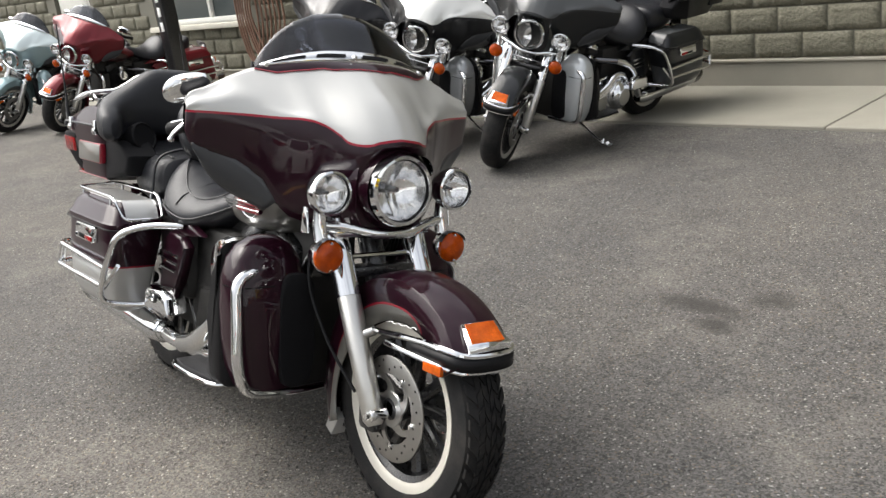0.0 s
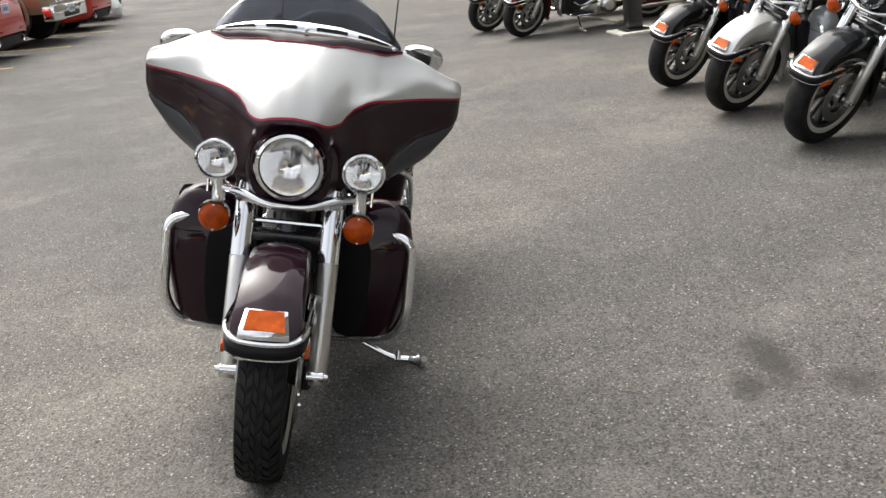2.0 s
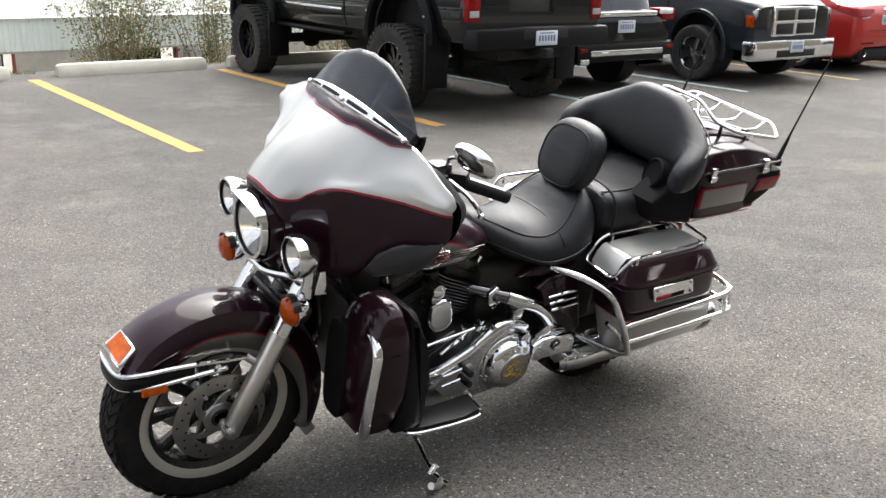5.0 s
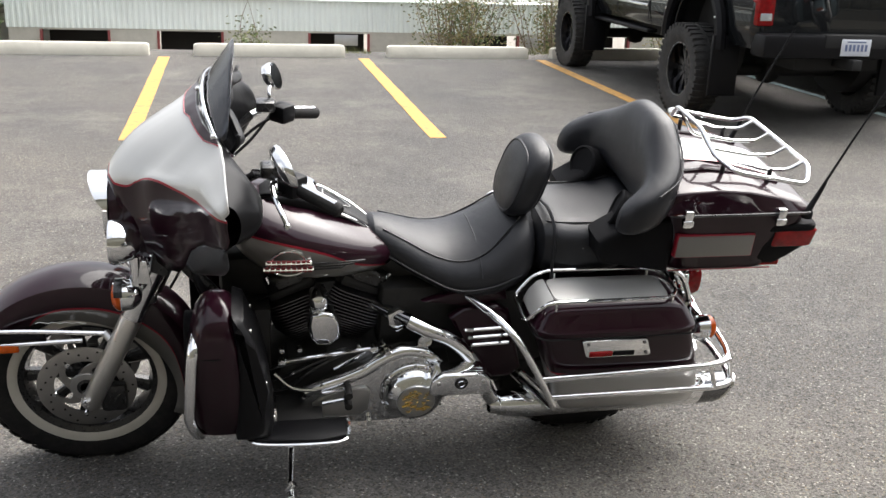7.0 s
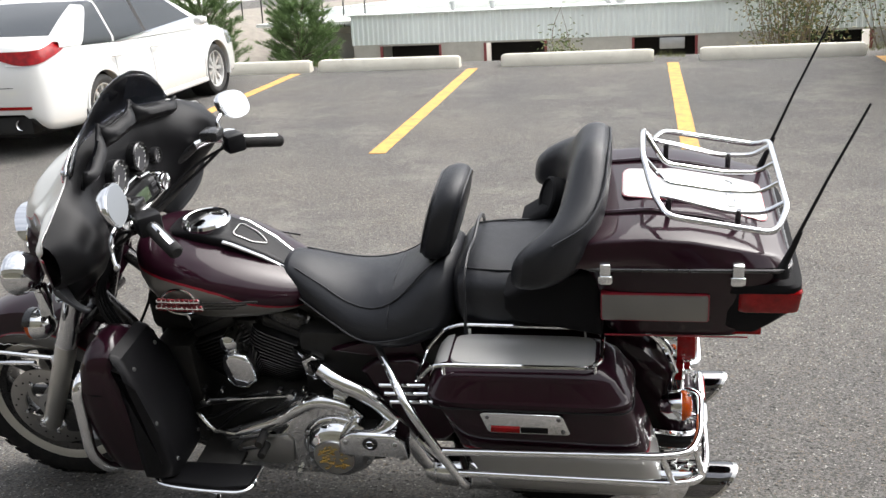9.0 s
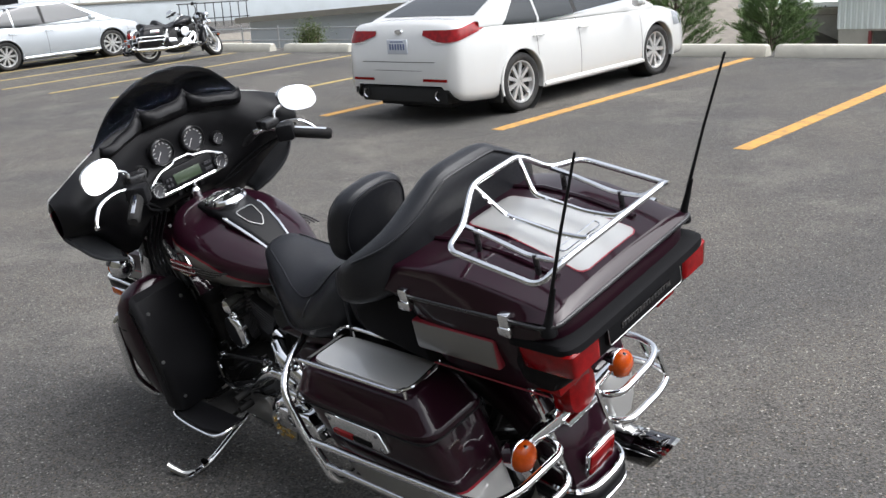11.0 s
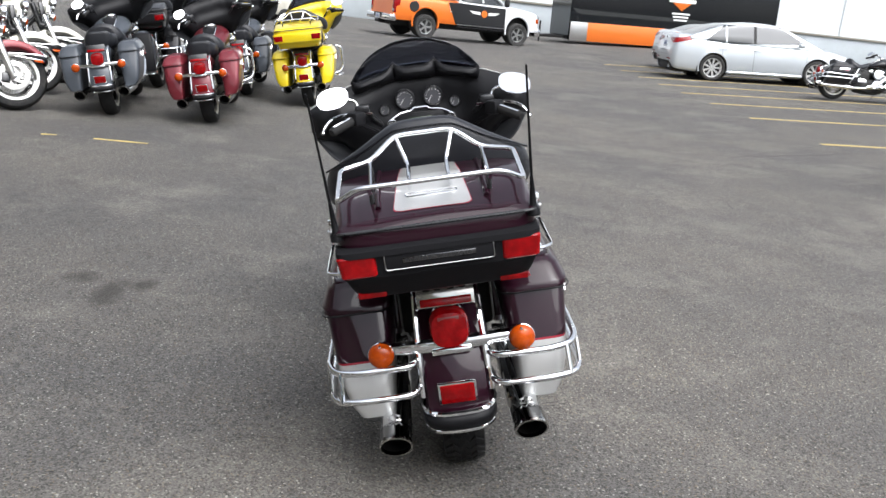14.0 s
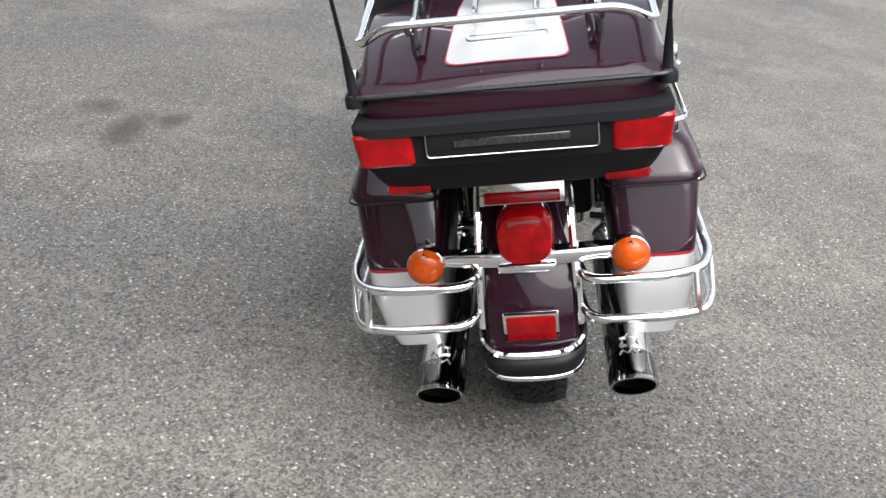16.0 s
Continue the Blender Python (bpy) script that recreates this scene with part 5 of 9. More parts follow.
    part("muffler_end", slashed([r for r in mp if r[0] < -1.15]), smoked_chrome, muf)
    # rim in a paler chrome than the end section it closes
    part("muffler_tip", slashed([(-1.238, 0.206, 0.2635, 0.0525), (-1.250, 0.206, 0.2635, 0.0515), (-1.251, 0.206, 0.2635, 0.046), (-1.225, 0.206, 0.263, 0.044)]), smoked_lip, muf)
    # the dark of the pipe's mouth is put into the core's colour
    part("muffler_core", slashed([(-1.226, 0.206, 0.263, 0.044), (-1.12, 0.206, 0.262, 0.042), (-1.11, 0.206, 0.262, 0.001)]), shadow_black, muf)
    if fine:
        star = [(0.030 if k % 2 == 0 else 0.019, math.pi * k / 6) for k in range(12)]
        part("muffler_clip", tube([(-1.150 + a * math.cos(q), s * (0.206 + a * math.sin(q) * 0.8), 0.262 + math.sqrt(0.0540 ** 2 - (a * math.sin(q) * 0.8) ** 2)) for a, q in star], 0.0018, 5, closed=True), alloy, muf)
        part("muffler_script", tube(smooth_path([(-1.192 + 0.006 * ((k * 5) % 3 - 1), s * (0.206 + 0.006 * (k - 4)), 0.262 + math.sqrt(0.0538 ** 2 - (0.006 * (k - 4)) ** 2)) for k in range(9)], 3), 0.0018, 5), alloy, muf)
        part("pipe_clamp", tube([(-0.47, s * (0.205 + 0.040 * math.cos(q)), 0.249 + 0.040 * math.sin(q)) for q in (2 * math.pi * k / 20 for k in range(20))], 0.004, 6, closed=True), chrome, muf)
    # lamps behind
    turn_signal(bike, "rear_turn_signal", -1.140, 0.216 * s, 0.520, 0.041, -1, fine)
    part("fender_strut", tube(smooth_path(Y([(-0.98, 0.092, 0.690), (-1.08, 0.096, 0.645), (-1.135, 0.101, 0.52), (-1.165, 0.104, 0.375)]), 5), 0.0095, 8), chrome, bike)
    # brake disc behind
    return bag


def dashboard(bike, fine):
    before = set(bike.children)
    dash = part("dash_bezel", tube(rounded_path([(0.300, 0.145, 1.005), (0.300, 0.150, 1.045), (0.312, 0.095, 1.075), (0.318, 0.04, 1.082), (0.320, 0.03, 1.092), (0.320, -0.03, 1.092), (0.318, -0.04, 1.082), (0.312, -0.095, 1.075), (0.300, -0.150, 1.045), (0.300, -0.145, 1.005), (0.302, -0.09, 1.000), (0.302, 0.09, 1.000)], 0.015, 4, closed=True), 0.0055, 8, closed=True), chrome, bike)
    part("radio", moved(box(-0.012, 0.012, -0.100, 0.100, -0.034, 0.034, 0.005), Matrix.Translation((0.316, 0, 1.038)) @ Matrix.Rotation(radians(8), 4, "Y")), black_plastic, dash)
    part("radio_display", moved(box(-0.002, 0.002, -0.052, 0.052, -0.018, 0.018, 0.001), Matrix.Translation((0.303, 0.005, 1.034)) @ Matrix.Rotation(radians(8), 4, "Y")), lcd, dash)
    for y in (-0.088, -0.078, -0.068, 0.072, 0.085):
        for z in (1.022, 1.042):
            part("radio_button", moved(box(-0.003, 0.003, -0.004, 0.004, -0.005, 0.005, 0.001), Matrix.Translation((0.302, y, z))), dial_face, dash)
    for y, z, r in ((0.062, 1.135, 0.040), (-0.062, 1.135, 0.040), (0.155, 1.100, 0.022), (-0.155, 1.100, 0.022), (0.128, 1.028, 0.024), (-0.128, 1.028, 0.024)):
        x = 0.318 if z > 1.05 else 0.300
        g = part("gauge", lathe([(r * 1.08, x + 0.03), (r * 1.10, x - 0.008), (r * 1.0, x - 0.012), (r * 0.92, x - 0.004)], "X", (0, y, z), 28), chrome if z < 1.05 else black_metal, bike)
        part("dial", lathe([(0.0, x - 0.004), (r * 0.94, x - 0.004), (r * 0.94, x - 0.001)], "X", (0, y, z), 28), dial_face, g)
        for k in range(11):
            q = radians(225 - 27 * k)
            part("dial_tick", moved(box(-0.0006, 0.0006, -r * 0.10, r * 0.10, -r * 0.022, r * 0.022), Matrix.Translation((x - 0.0052, y - r * 0.76 * math.cos(q), z + r * 0.76 * math.sin(q))) @ Matrix.Rotation(q, 4, "X")), white_mark, g)
        part("needle", tube([(x - 0.006, y + r * 0.1, z + r * 0.06), (x - 0.006, y + r * 0.55, z - r * 0.5)], r * 0.028, 5), white_mark, g)
    for k in range(4):
        part("switch", moved(box(-0.008, 0.004, -0.009, 0.009, -0.007, 0.007, 0.002), Matrix.Translation((0.325, -0.045 + 0.03 * k, 0.978))), black_plastic, bike)
    part("ignition_switch", lathe([(0.018, 0.945), (0.020, 0.975), (0.012, 0.985), (0.0, 0.986)], "Z", (0.300, 0, 0), 16), chrome, bike)
    part("ignition_knob", box(0.286, 0.318, -0.006, 0.006, 0.984, 1.004, 0.003), chrome, bike)
    for o in set(bike.children) - before:
        o.matrix_local = Matrix.Translation((0.055, -0.004, -0.019)) @ o.matrix_local


def touring_bike(label, style, fine=True, group=""):
    bike = thing("motorcycle", label, "motorcycle", None, group)
    paint = style["paint"]
    wheel_f = wheel(bike, "front_wheel", 0.807, 0.316, 0.316, 0.130, style, fine)
    for y in (0.082, -0.082):
        disc(wheel_f, 0.807, 0.316, y, 0.146, fine)
    wheel_r = wheel(bike, "rear_wheel", -0.805, 0.318, 0.318, 0.140, style, fine)
    disc(wheel_r, -0.805, 0.318, -0.085, 0.146, fine)
    # front mudguard
    ff = part("front_fender", arc_fender(0.807, 0.316, 33, 203, 34, lambda t: 0.368 - 0.02 * max(0, t - 0.6) / 0.4 - 0.012 * max(0, 0.12 - t) / 0.12,
                                         lambda t: 0.097 - 0.012 * math.sin(math.pi * min(1, t)) + 0.004 * (t < 0.1), lambda t: 0.075 + 0.06 * math.sin(math.pi * t) ** 1.5), style["fender"], bike)
    thicken(ff, 0.004)
    part("mudflap", slab([(0.545, 0.205), (0.500, 0.225), (0.472, 0.165), (0.505, 0.145)], -0.085, 0.085, 0.006), style["panel"], ff)
    loop = [(0.735, 0.102, 0.522), (0.94, 0.106, 0.542), (1.05, 0.102, 0.543), (1.098, 0.070, 0.533), (1.108, 0.0, 0.530)]
    loop += [(x, -y, z) for x, y, z in reversed(loop[:-1])]
    trim = part("fender_trim", tube(smooth_path(loop, 5), 0.008, 8), chrome, ff)
    low2 = [(0.80, 0.104, 0.502), (0.95, 0.106, 0.500), (1.05, 0.100, 0.497), (1.098, 0.068, 0.491), (1.108, 0.0, 0.489)]
    low2 += [(x, -y, z) for x, y, z in reversed(low2[:-1])]
    part("fender_trim_low", tube(smooth_path(low2, 5), 0.008, 8), chrome, ff)
    band = smooth_path([(0.90, 0.103, 0.516), (1.05, 0.101, 0.515), (1.098, 0.072, 0.507), (1.110, 0.0, 0.505), (1.098, -0.072, 0.507), (1.05, -0.101, 0.515), (0.90, -0.103, 0.516)], 5)
    part("rubber_bumper", loft([[(q.x, q.y, q.z + dz) for q in band] for dz in (-0.014, 0.018)], cap=False, closed=False), black_plastic, ff)
    thicken(ff.children[-1], 0.012, 0.0)
    lensbase = part("lens_frame", loft([[(x, y, z) for y in (-w, w)] for x, w, z in ((1.048, 0.054, 0.598), (1.090, 0.064, 0.558), (1.104, 0.066, 0.540))], cap=False, closed=False), chrome, ff)
    thicken(lensbase, 0.012, 0.0)
    part("fender_lens", loft([[(x, -w, z), (x, w, z), (x - 0.012, w, z - 0.016), (x - 0.012, -w, z - 0.016)] for x, w, z in ((1.056, 0.046, 0.603), (1.096, 0.053, 0.563))]), orange_reflector, ff)
    for s in (1, -1):
        part("side_reflector", box(0.978, 1.052, 0.108 * s - 0.006, 0.108 * s + 0.006, 0.474, 0.500, 0.003), orange_reflector, ff)
        if fine:
            part("fender_script", tube(smooth_path([(0.925 - 0.0115 * k, (0.0965 - 0.00025 * k) * s, 0.566 + 0.0022 * ((k * 5) % 3 - 1) - 0.0008 * k) for k in range(13)], 3), 0.0014, 5), white_mark, ff)
    # lamp group
    part("headlamp_bucket", lathe([(0.115, 0.60), (0.112, 0.67), (0.106, 0.688)], "X", (0, 0, 0.893), 36), style["nose"], bike)
    lamp(bike, "headlamp", 0.697, 0.0, 0.893, 0.100, 0.10, fine)
    if fine:
        part("lamp_visor", loft([[(x + dx * math.sin(math.pi * j / 16) ** 0.7, 0.105 * math.cos(q), 0.893 + 0.105 * math.sin(q)) for j, q in ((j, math.pi * (0.12 + 0.76 * j / 16)) for j in range(17))] for x, dx in ((0.692, 0.0), (0.702, 0.030), (0.704, 0.044))], cap=False, closed=False), chrome, bike)
    part("light_bar", tube(smooth_path([(0.610, 0.205, 0.795), (0.640, 0.14, 0.790), (0.668, 0.06, 0.772), (0.672, 0.0, 0.770), (0.668, -0.06, 0.772), (0.640, -0.14, 0.790), (0.610, -0.205, 0.795)], 6), 0.014, 12), chrome, bike)
    part("fork_bridge", box(0.55, 0.62, -0.16, 0.16, 0.755, 0.785, 0.010), chrome, bike)
    part("fork_bridge_low", box(0.575, 0.635, -0.15, 0.15, 0.645, 0.675, 0.010), black_metal, bike)
    part("steering_head", tube([(0.60, 0, 0.62), (0.47, 0, 0.92)], 0.035, 12), black_metal, bike)
    part("cross_bar", tube([(0.60, -0.12, 0.70), (0.60, 0.12, 0.70)], 0.008, 8), chrome, bike)
    if style["fairing"]:
        outer = part("fairing", fairing_mesh(), style["fairing"], bike, angle=60)
        thicken(outer, 0.0025)
        if style.get("band"):
            bm, edge = fairing_band()
            band = part("fairing_band", bm, style["paint"], outer, "dark maroon band below the windscreen")
            part("band_line", tube(edge, 0.0022, 5), style["band"], band)
        inner = part("inner_fairing", inner_fairing_mesh(), style.get("inner", black_plastic), bike, angle=60)
        part("nacelle_shroud", loft([[(x, q[1], q[2]) for q in oval(0, 0, 0.885, w, h, 26, 3.0)] for x, w, h in ((0.52, 0.16, 0.15), (0.60, 0.135, 0.135), (0.65, 0.118, 0.120))]), style["nose"], bike)
        for s in (1, -1):
            thicken(part("air_deflector", deflector_mesh(s), style.get("deflector", grey_plastic), bike, "dark grey plastic air deflector"), 0.008)
        if style["screen"]:
            glassy = part("windscreen", sheet([[screen_row(v / 8, -0.283 + 0.566 * k / 32) for k in range(33)] for v in range(9)]), smoke_screen, bike, angle=70)
            thicken(glassy, 0.004)
            glassy.visible_shadow = False
            strip = part("screen_strip", sheet([[tuple(c + d for c, d in zip(screen_row(v, -0.275 + 0.55 * k / 24), (0.010, 0, 0.003))) for k in range(25)] for v in (-0.03, 0.10, 0.20)]), chrome, bike)
            thicken(strip, 0.006)
            for y in (-0.20, -0.075, 0.075, 0.20) if fine else ():
                part("strip_slot", sheet([[tuple(c + d for c, d in zip(screen_row(v, y - 0.046 + 0.092 * k / 4), (0.0145, 0, 0.005))) for k in range(5)] for v in (0.06, 0.13)]), black_plastic, strip)
            for y in (-0.262, 0.0, 0.262) if fine else ():
                q = Vector(screen_row(0.09, y))
                part("strip_bolt", lathe([(0.0, 0.021), (0.007, 0.018), (0.008, 0.008)], "X", tuple(q), 10), chrome, strip)
            if fine:
                rows = []
                for i in range(9):
                    t = i / 8
                    row = []
                    for k in range(61):
                        y = -0.272 + 0.544 * k / 60
                        u = (y + 0.0907 * 3) / 0.1813
                        u = abs(2 * (u - math.floor(u)) - 1)
                        foot = lerp([(0, 0.398, 1.205), (0.12, 0.394, 1.202), (0.20, 0.376, 1.190), (0.272, 0.350, 1.175)], abs(y))
                        peak = lerp([(0, 1.295), (0.09, 1.283), (0.20, 1.262), (0.272, 1.225)], abs(y))[0]
                        edge = peak - 0.036 * (1 - u ** 3)
                        belly = 0.034 * math.sin(math.pi * min(1.0, t * 1.1)) * (1 - u ** 4)
                        row.append((foot[0] - 0.018 * t - belly - 0.010 * (1 - u ** 2) * t, y, foot[1] + (edge - foot[1]) * t))
                    rows.append(row)
                thicken(part("screen_pouch", sheet(rows), black_plastic, bike, "black vinyl windscreen pouch with three pockets"), 0.010)
                for y in (-0.0907, 0.0907):
                    part("pouch_stud", lathe([(0.0, 0.366), (0.007, 0.368), (0.008, 0.378)], "X", (0, y, 1.262), 10), black_metal, bike)
        dashboard(bike, fine) if fine else None
    # tank, console
    tank = part("fuel_tank", loft([oval(x, 0, z, w, h, 28, 2.5) for x, z, w, h in ((0.375, 0.872, 0.05, 0.035), (0.362, 0.866, 0.105, 0.068), (0.32, 0.846, 0.158, 0.096), (0.25, 0.822, 0.196, 0.114), (0.16, 0.806, 0.208, 0.112), (0.06, 0.786, 0.194, 0.096), (-0.03, 0.766, 0.158, 0.072), (-0.09, 0.756, 0.122, 0.052), (-0.13, 0.752, 0.09, 0.036))]), style["tank"], bike)
    subdivide(tank, 1)
    con = part("tank_console", loft([oval(x, 0, z, w, 0.020, 20, 5) for x, z, w in ((0.275, 0.918, 0.040), (0.255, 0.926, 0.062), (0.175, 0.926, 0.074), (0.08, 0.896, 0.066), (0.0, 0.850, 0.052), (-0.05, 0.812, 0.040))]), black_plastic, bike)
    half = [(0.105, 0.070, 0.914), (0.08, 0.070, 0.906), (0.0, 0.057, 0.860), (-0.052, 0.044, 0.820), (-0.058, 0.0, 0.820)]
    part("console_trim", tube(half + [(x, -y, z) for x, y, z in reversed(half[:-1])], 0.0055, 8), chrome, con)
    part("fuel_cap", lathe([(0.066, 0.925), (0.071, 0.946), (0.066, 0.955), (0.060, 0.952), (0.056, 0.957), (0.0, 0.966)], "Z", (0.175, 0, 0), 36), chrome, con)
    if fine:
        part("console_shield", tube(rounded_path([(0.088, 0.034, 0.922), (0.088, -0.034, 0.922), (0.035, -0.028, 0.893), (0.0, 0.0, 0.873), (0.035, 0.028, 0.893)], 0.015, 4, closed=True), 0.0018, 6, closed=True), alloy, con)
        for s in (1, -1):
            def on(x, z, out=0.0):
                return (x, s * (0.2085 - 0.9 * (z - 0.80) ** 2 * 6 - 0.35 * (x - 0.17) ** 2 + out), z)
            badge = part("tank_badge", tube([on(0.20 + 0.052 * math.cos(q), 0.800 + 0.040 * math.sin(q), 0.004) for q in (2 * math.pi * j / 28 for j in range(28))], 0.0035, 6, closed=True), chrome, bike)
            for zc, hw in ((0.806, 0.062), (0.785, 0.068)):
                for k in range(9):
                    x = 0.20 + hw - 2 * hw * (k + 0.5) / 9
                    part("badge_block", moved(box(-hw / 11, hw / 11, -0.003, 0.003, -0.0085, 0.0085, 0.001), Matrix.Translation(on(x, zc, 0.006))), badge_red, badge)
                part("badge_bar", tube([on(0.20 + hw * 1.04, zc, 0.003), on(0.20, zc, 0.003), on(0.20 - hw * 1.04, zc, 0.003)], 0.0075, 6), chrome, badge)
            for k in range(3):
                part("badge_streak", tube([on(0.13, 0.802 - 0.010 * k, 0.004), on(0.05, 0.800 - 0.009 * k, 0.0035), on(-0.02 + 0.03 * k, 0.797 - 0.008 * k, -0.004)], 0.0032, 5), black_metal, badge)
    # seats
    subdivide(part("rider_seat", seat_mesh(RIDER, 0.010, True), black_leather, bike), 1)
    subdivide(part("passenger_seat", seat_mesh(PILLION if style["topcase"] else [(x, t - 0.085, w - 0.05, hw * 0.78) for x, t, w, hw in PILLION], 0.028), black_leather, bike), 1)
    if fine:
        def cushion(rows, dish, x, y, lift=0.001):
            top, bot, hw = lerp([(-r[0], *r[1:]) for r in rows], -x)
            u = min(0.999, abs(y) / hw)
            if rows is RIDER:
                low = bot + 0.32 * (top - bot)
                return (x, y, low + (top - low) * (1 - u ** 2.222) ** 0.55 - dish * (1 - u * u) + lift)
            return (x, y, (top + bot) / 2 + (top - bot) / 2 * (1 - u ** 2.78) ** 0.36 - dish * (1 - u * u) + lift)
        for s in (1, -1):
            part("seat_seam", tube(smooth_path([cushion(RIDER, 0.010, x, y * s) for x, y in ((-0.09, 0.060), (-0.17, 0.090), (-0.25, 0.125), (-0.33, 0.150), (-0.40, 0.150), (-0.47, 0.120), (-0.52, 0.080))], 6), 0.0028, 6), black_leather, bike)
            part("seat_seam", tube(smooth_path([(x, y * s, z) for x, y, z in ((-0.10, 0.102, 0.757), (-0.20, 0.152, 0.714), (-0.30, 0.202, 0.686), (-0.40, 0.223, 0.704), (-0.50, 0.201, 0.730))], 6), 0.0028, 6), black_leather, bike)
            part("seat_seam", tube(smooth_path([cushion(PILLION, 0.028, x, y * s) for x, y in ((-0.58, 0.125), (-0.66, 0.140), (-0.75, 0.138), (-0.85, 0.115))], 6), 0.0028, 6), black_leather, bike)
        part("seat_seam", tube(smooth_path([cushion(RIDER, 0.010, -0.375, y) for y in (-0.205, -0.17, -0.08, 0, 0.08, 0.17, 0.205)], 5), 0.0025, 6), black_leather, bike)
        part("seat_strap", tube(smooth_path([(-0.590, 0.205, 0.72), (-0.592, 0.185, 0.86), (-0.592, 0.10, 0.900), (-0.592, 0, 0.890), (-0.592, -0.10, 0.900), (-0.592, -0.185, 0.86), (-0.590, -0.205, 0.72)], 5), 0.005, 6), black_leather, bike)
    if style["backrest"]:
        subdivide(part("rider_backrest", pad(-0.525, 0, 0.975, 0.133, 0.120, 0.050, 0.30), black_leather, bike), 1)
        if fine:
            for u in (0.038, -0.038):
                part("backrest_piping", tube([(-0.525 + u - 0.30 * (q[2] - 0.975), q[1], q[2]) for q in oval(0, 0, 0.975, 0.111, 0.100, 28, 2.7)], 0.0035, 6, closed=True), black_leather, bike)
        part("backrest_post", tube([(-0.50, 0, 0.70), (-0.515, 0, 0.92)], 0.014, 8), black_metal, bike)
    # rear mudguard and lamp
    rf = part("rear_fender", arc_fender(-0.805, 0.318, 60, 186, 26, lambda t: 0.372 + 0.02 * t, lambda t: 0.098 + 0.004 * t, lambda t: 0.09 + 0.03 * math.sin(math.pi * t)), paint, bike)
    thicken(rf, 0.004)
    rl = [(-1.06, 0.108, 0.345), (-1.15, 0.108, 0.338), (-1.205, 0.075, 0.332), (-1.216, 0.0, 0.330)]
    rl += [(x, -y, z) for x, y, z in reversed(rl[:-1])]
    part("fender_trim", tube(smooth_path(rl, 5), 0.009, 8), chrome, rf)
    part("fender_trim_low", tube(smooth_path([(x, y * 0.98, z - 0.055) for x, y, z in rl], 5), 0.008, 8), chrome, rf)
    part("rubber_bumper", loft([[(q.x, q.y * 0.99, q.z + dz) for q in smooth_path(rl, 5)] for dz in (-0.048, -0.008)], cap=False, closed=False), black_plastic, rf)
    thicken(rf.children[-1], 0.012, 0.0)
    part("rear_lens_frame", moved(box(-0.010, 0.006, -0.060, 0.060, -0.040, 0.040, 0.006), Matrix.Translation((-1.193, 0, 0.392)) @ Matrix.Rotation(radians(-14), 4, "Y")), chrome, rf)
    part("rear_fender_lens", moved(box(-0.012, 0.004, -0.053, 0.053, -0.034, 0.034, 0.006), Matrix.Translation((-1.196, 0, 0.392)) @ Matrix.Rotation(radians(-14), 4, "Y")), red_lens, rf)
    tail = part("tail_lamp_base", loft([[(x, q[1], q[2]) for q in oval(0, 0, 0.583, 0.061 * k, 0.060 * k, 24, 2.8)] for x, k in ((-1.08, 0.95), (-1.13, 1.0), (-1.138, 0.97))]), chrome, bike)
    part("tail_lens", loft([[(x, q[1], q[2]) for q in oval(0, 0, 0.585, 0.061 * k, 0.061 * k, 24, 2.8)] for x, k in ((-1.134, 1.0), (-1.165, 0.985), (-1.181, 0.88), (-1.188, 0.5), (-1.189, 0.1))]), red_lens, tail)
    part("lens_window", box(-1.1855, -1.17, -0.034, 0.034, 0.612, 0.630, 0.005), lens_window, tail)
    lb = part("tail_light_bar", loft([[(x, y, 0.527 + h), (x - 0.026, y, 0.527 + h * 0.8), (x - 0.032, y, 0.527), (x - 0.026, y, 0.527 - h * 0.8), (x, y, 0.527 - h), (x + 0.02, y, 0.527)] for y, x, h in ((-0.185, -1.112, 0.014), (-0.170, -1.114, 0.017), (-0.080, -1.124, 0.019), (0.0, -1.128, 0.019), (0.080, -1.124, 0.019), (0.170, -1.114, 0.017), (0.185, -1.112, 0.014))]), chrome, bike, angle=50)
    part("bar_apron", box(-1.172, -1.12, -0.062, 0.062, 0.505, 0.524, 0.006), chrome, lb)
    part("plate_bracket", moved(box(-0.004, 0.004, -0.088, 0.088, -0.036, 0.036, 0.003), Matrix.Translation((-1.132, 0, 0.684)) @ Matrix.Rotation(radians(18), 4, "Y")), smoked_lip if fine else black_metal, bike)
    # proud dark blocks, coloured as the shade in cut slots
    for y in (-0.055, -0.02, 0.02, 0.055) if fine else ():
        part("bracket_slot", moved(box(-0.006, 0.006, y - 0.010, y + 0.010, -0.004, 0.004, 0.003), Matrix.Translation((-1.1325, 0, 0.703)) @ Matrix.Rotation(radians(18), 4, "Y")), shadow_black, bike)
    part("red_reflector", moved(box(-0.006, 0.006, -0.078, 0.078, -0.012, 0.012, 0.003), Matrix.Translation((-1.142, 0, 0.665)) @ Matrix.Rotation(radians(18), 4, "Y")), red_lens, bike)
    engine(bike, fine, style)
    for s in (1, -1):
        side_fittings(bike, s, fine, style)
    stand = part("kickstand", tube(smooth_path([(0.18, 0.13, 0.215), (0.195, 0.24, 0.165), (0.205, 0.36, 0.116), (0.206, 0.435, 0.112), (0.20, 0.462, 0.120)], 5), 0.0115, 10), chrome, bike)
    part("stand_foot", tube(smooth_path([(0.204, 0.425, 0.114), (0.228, 0.450, 0.118), (0.256, 0.464, 0.134), (0.282, 0.474, 0.152)], 4), 0.010, 8, radii=[0.009] + [0.011] * 11 + [0.012]), alloy, stand)
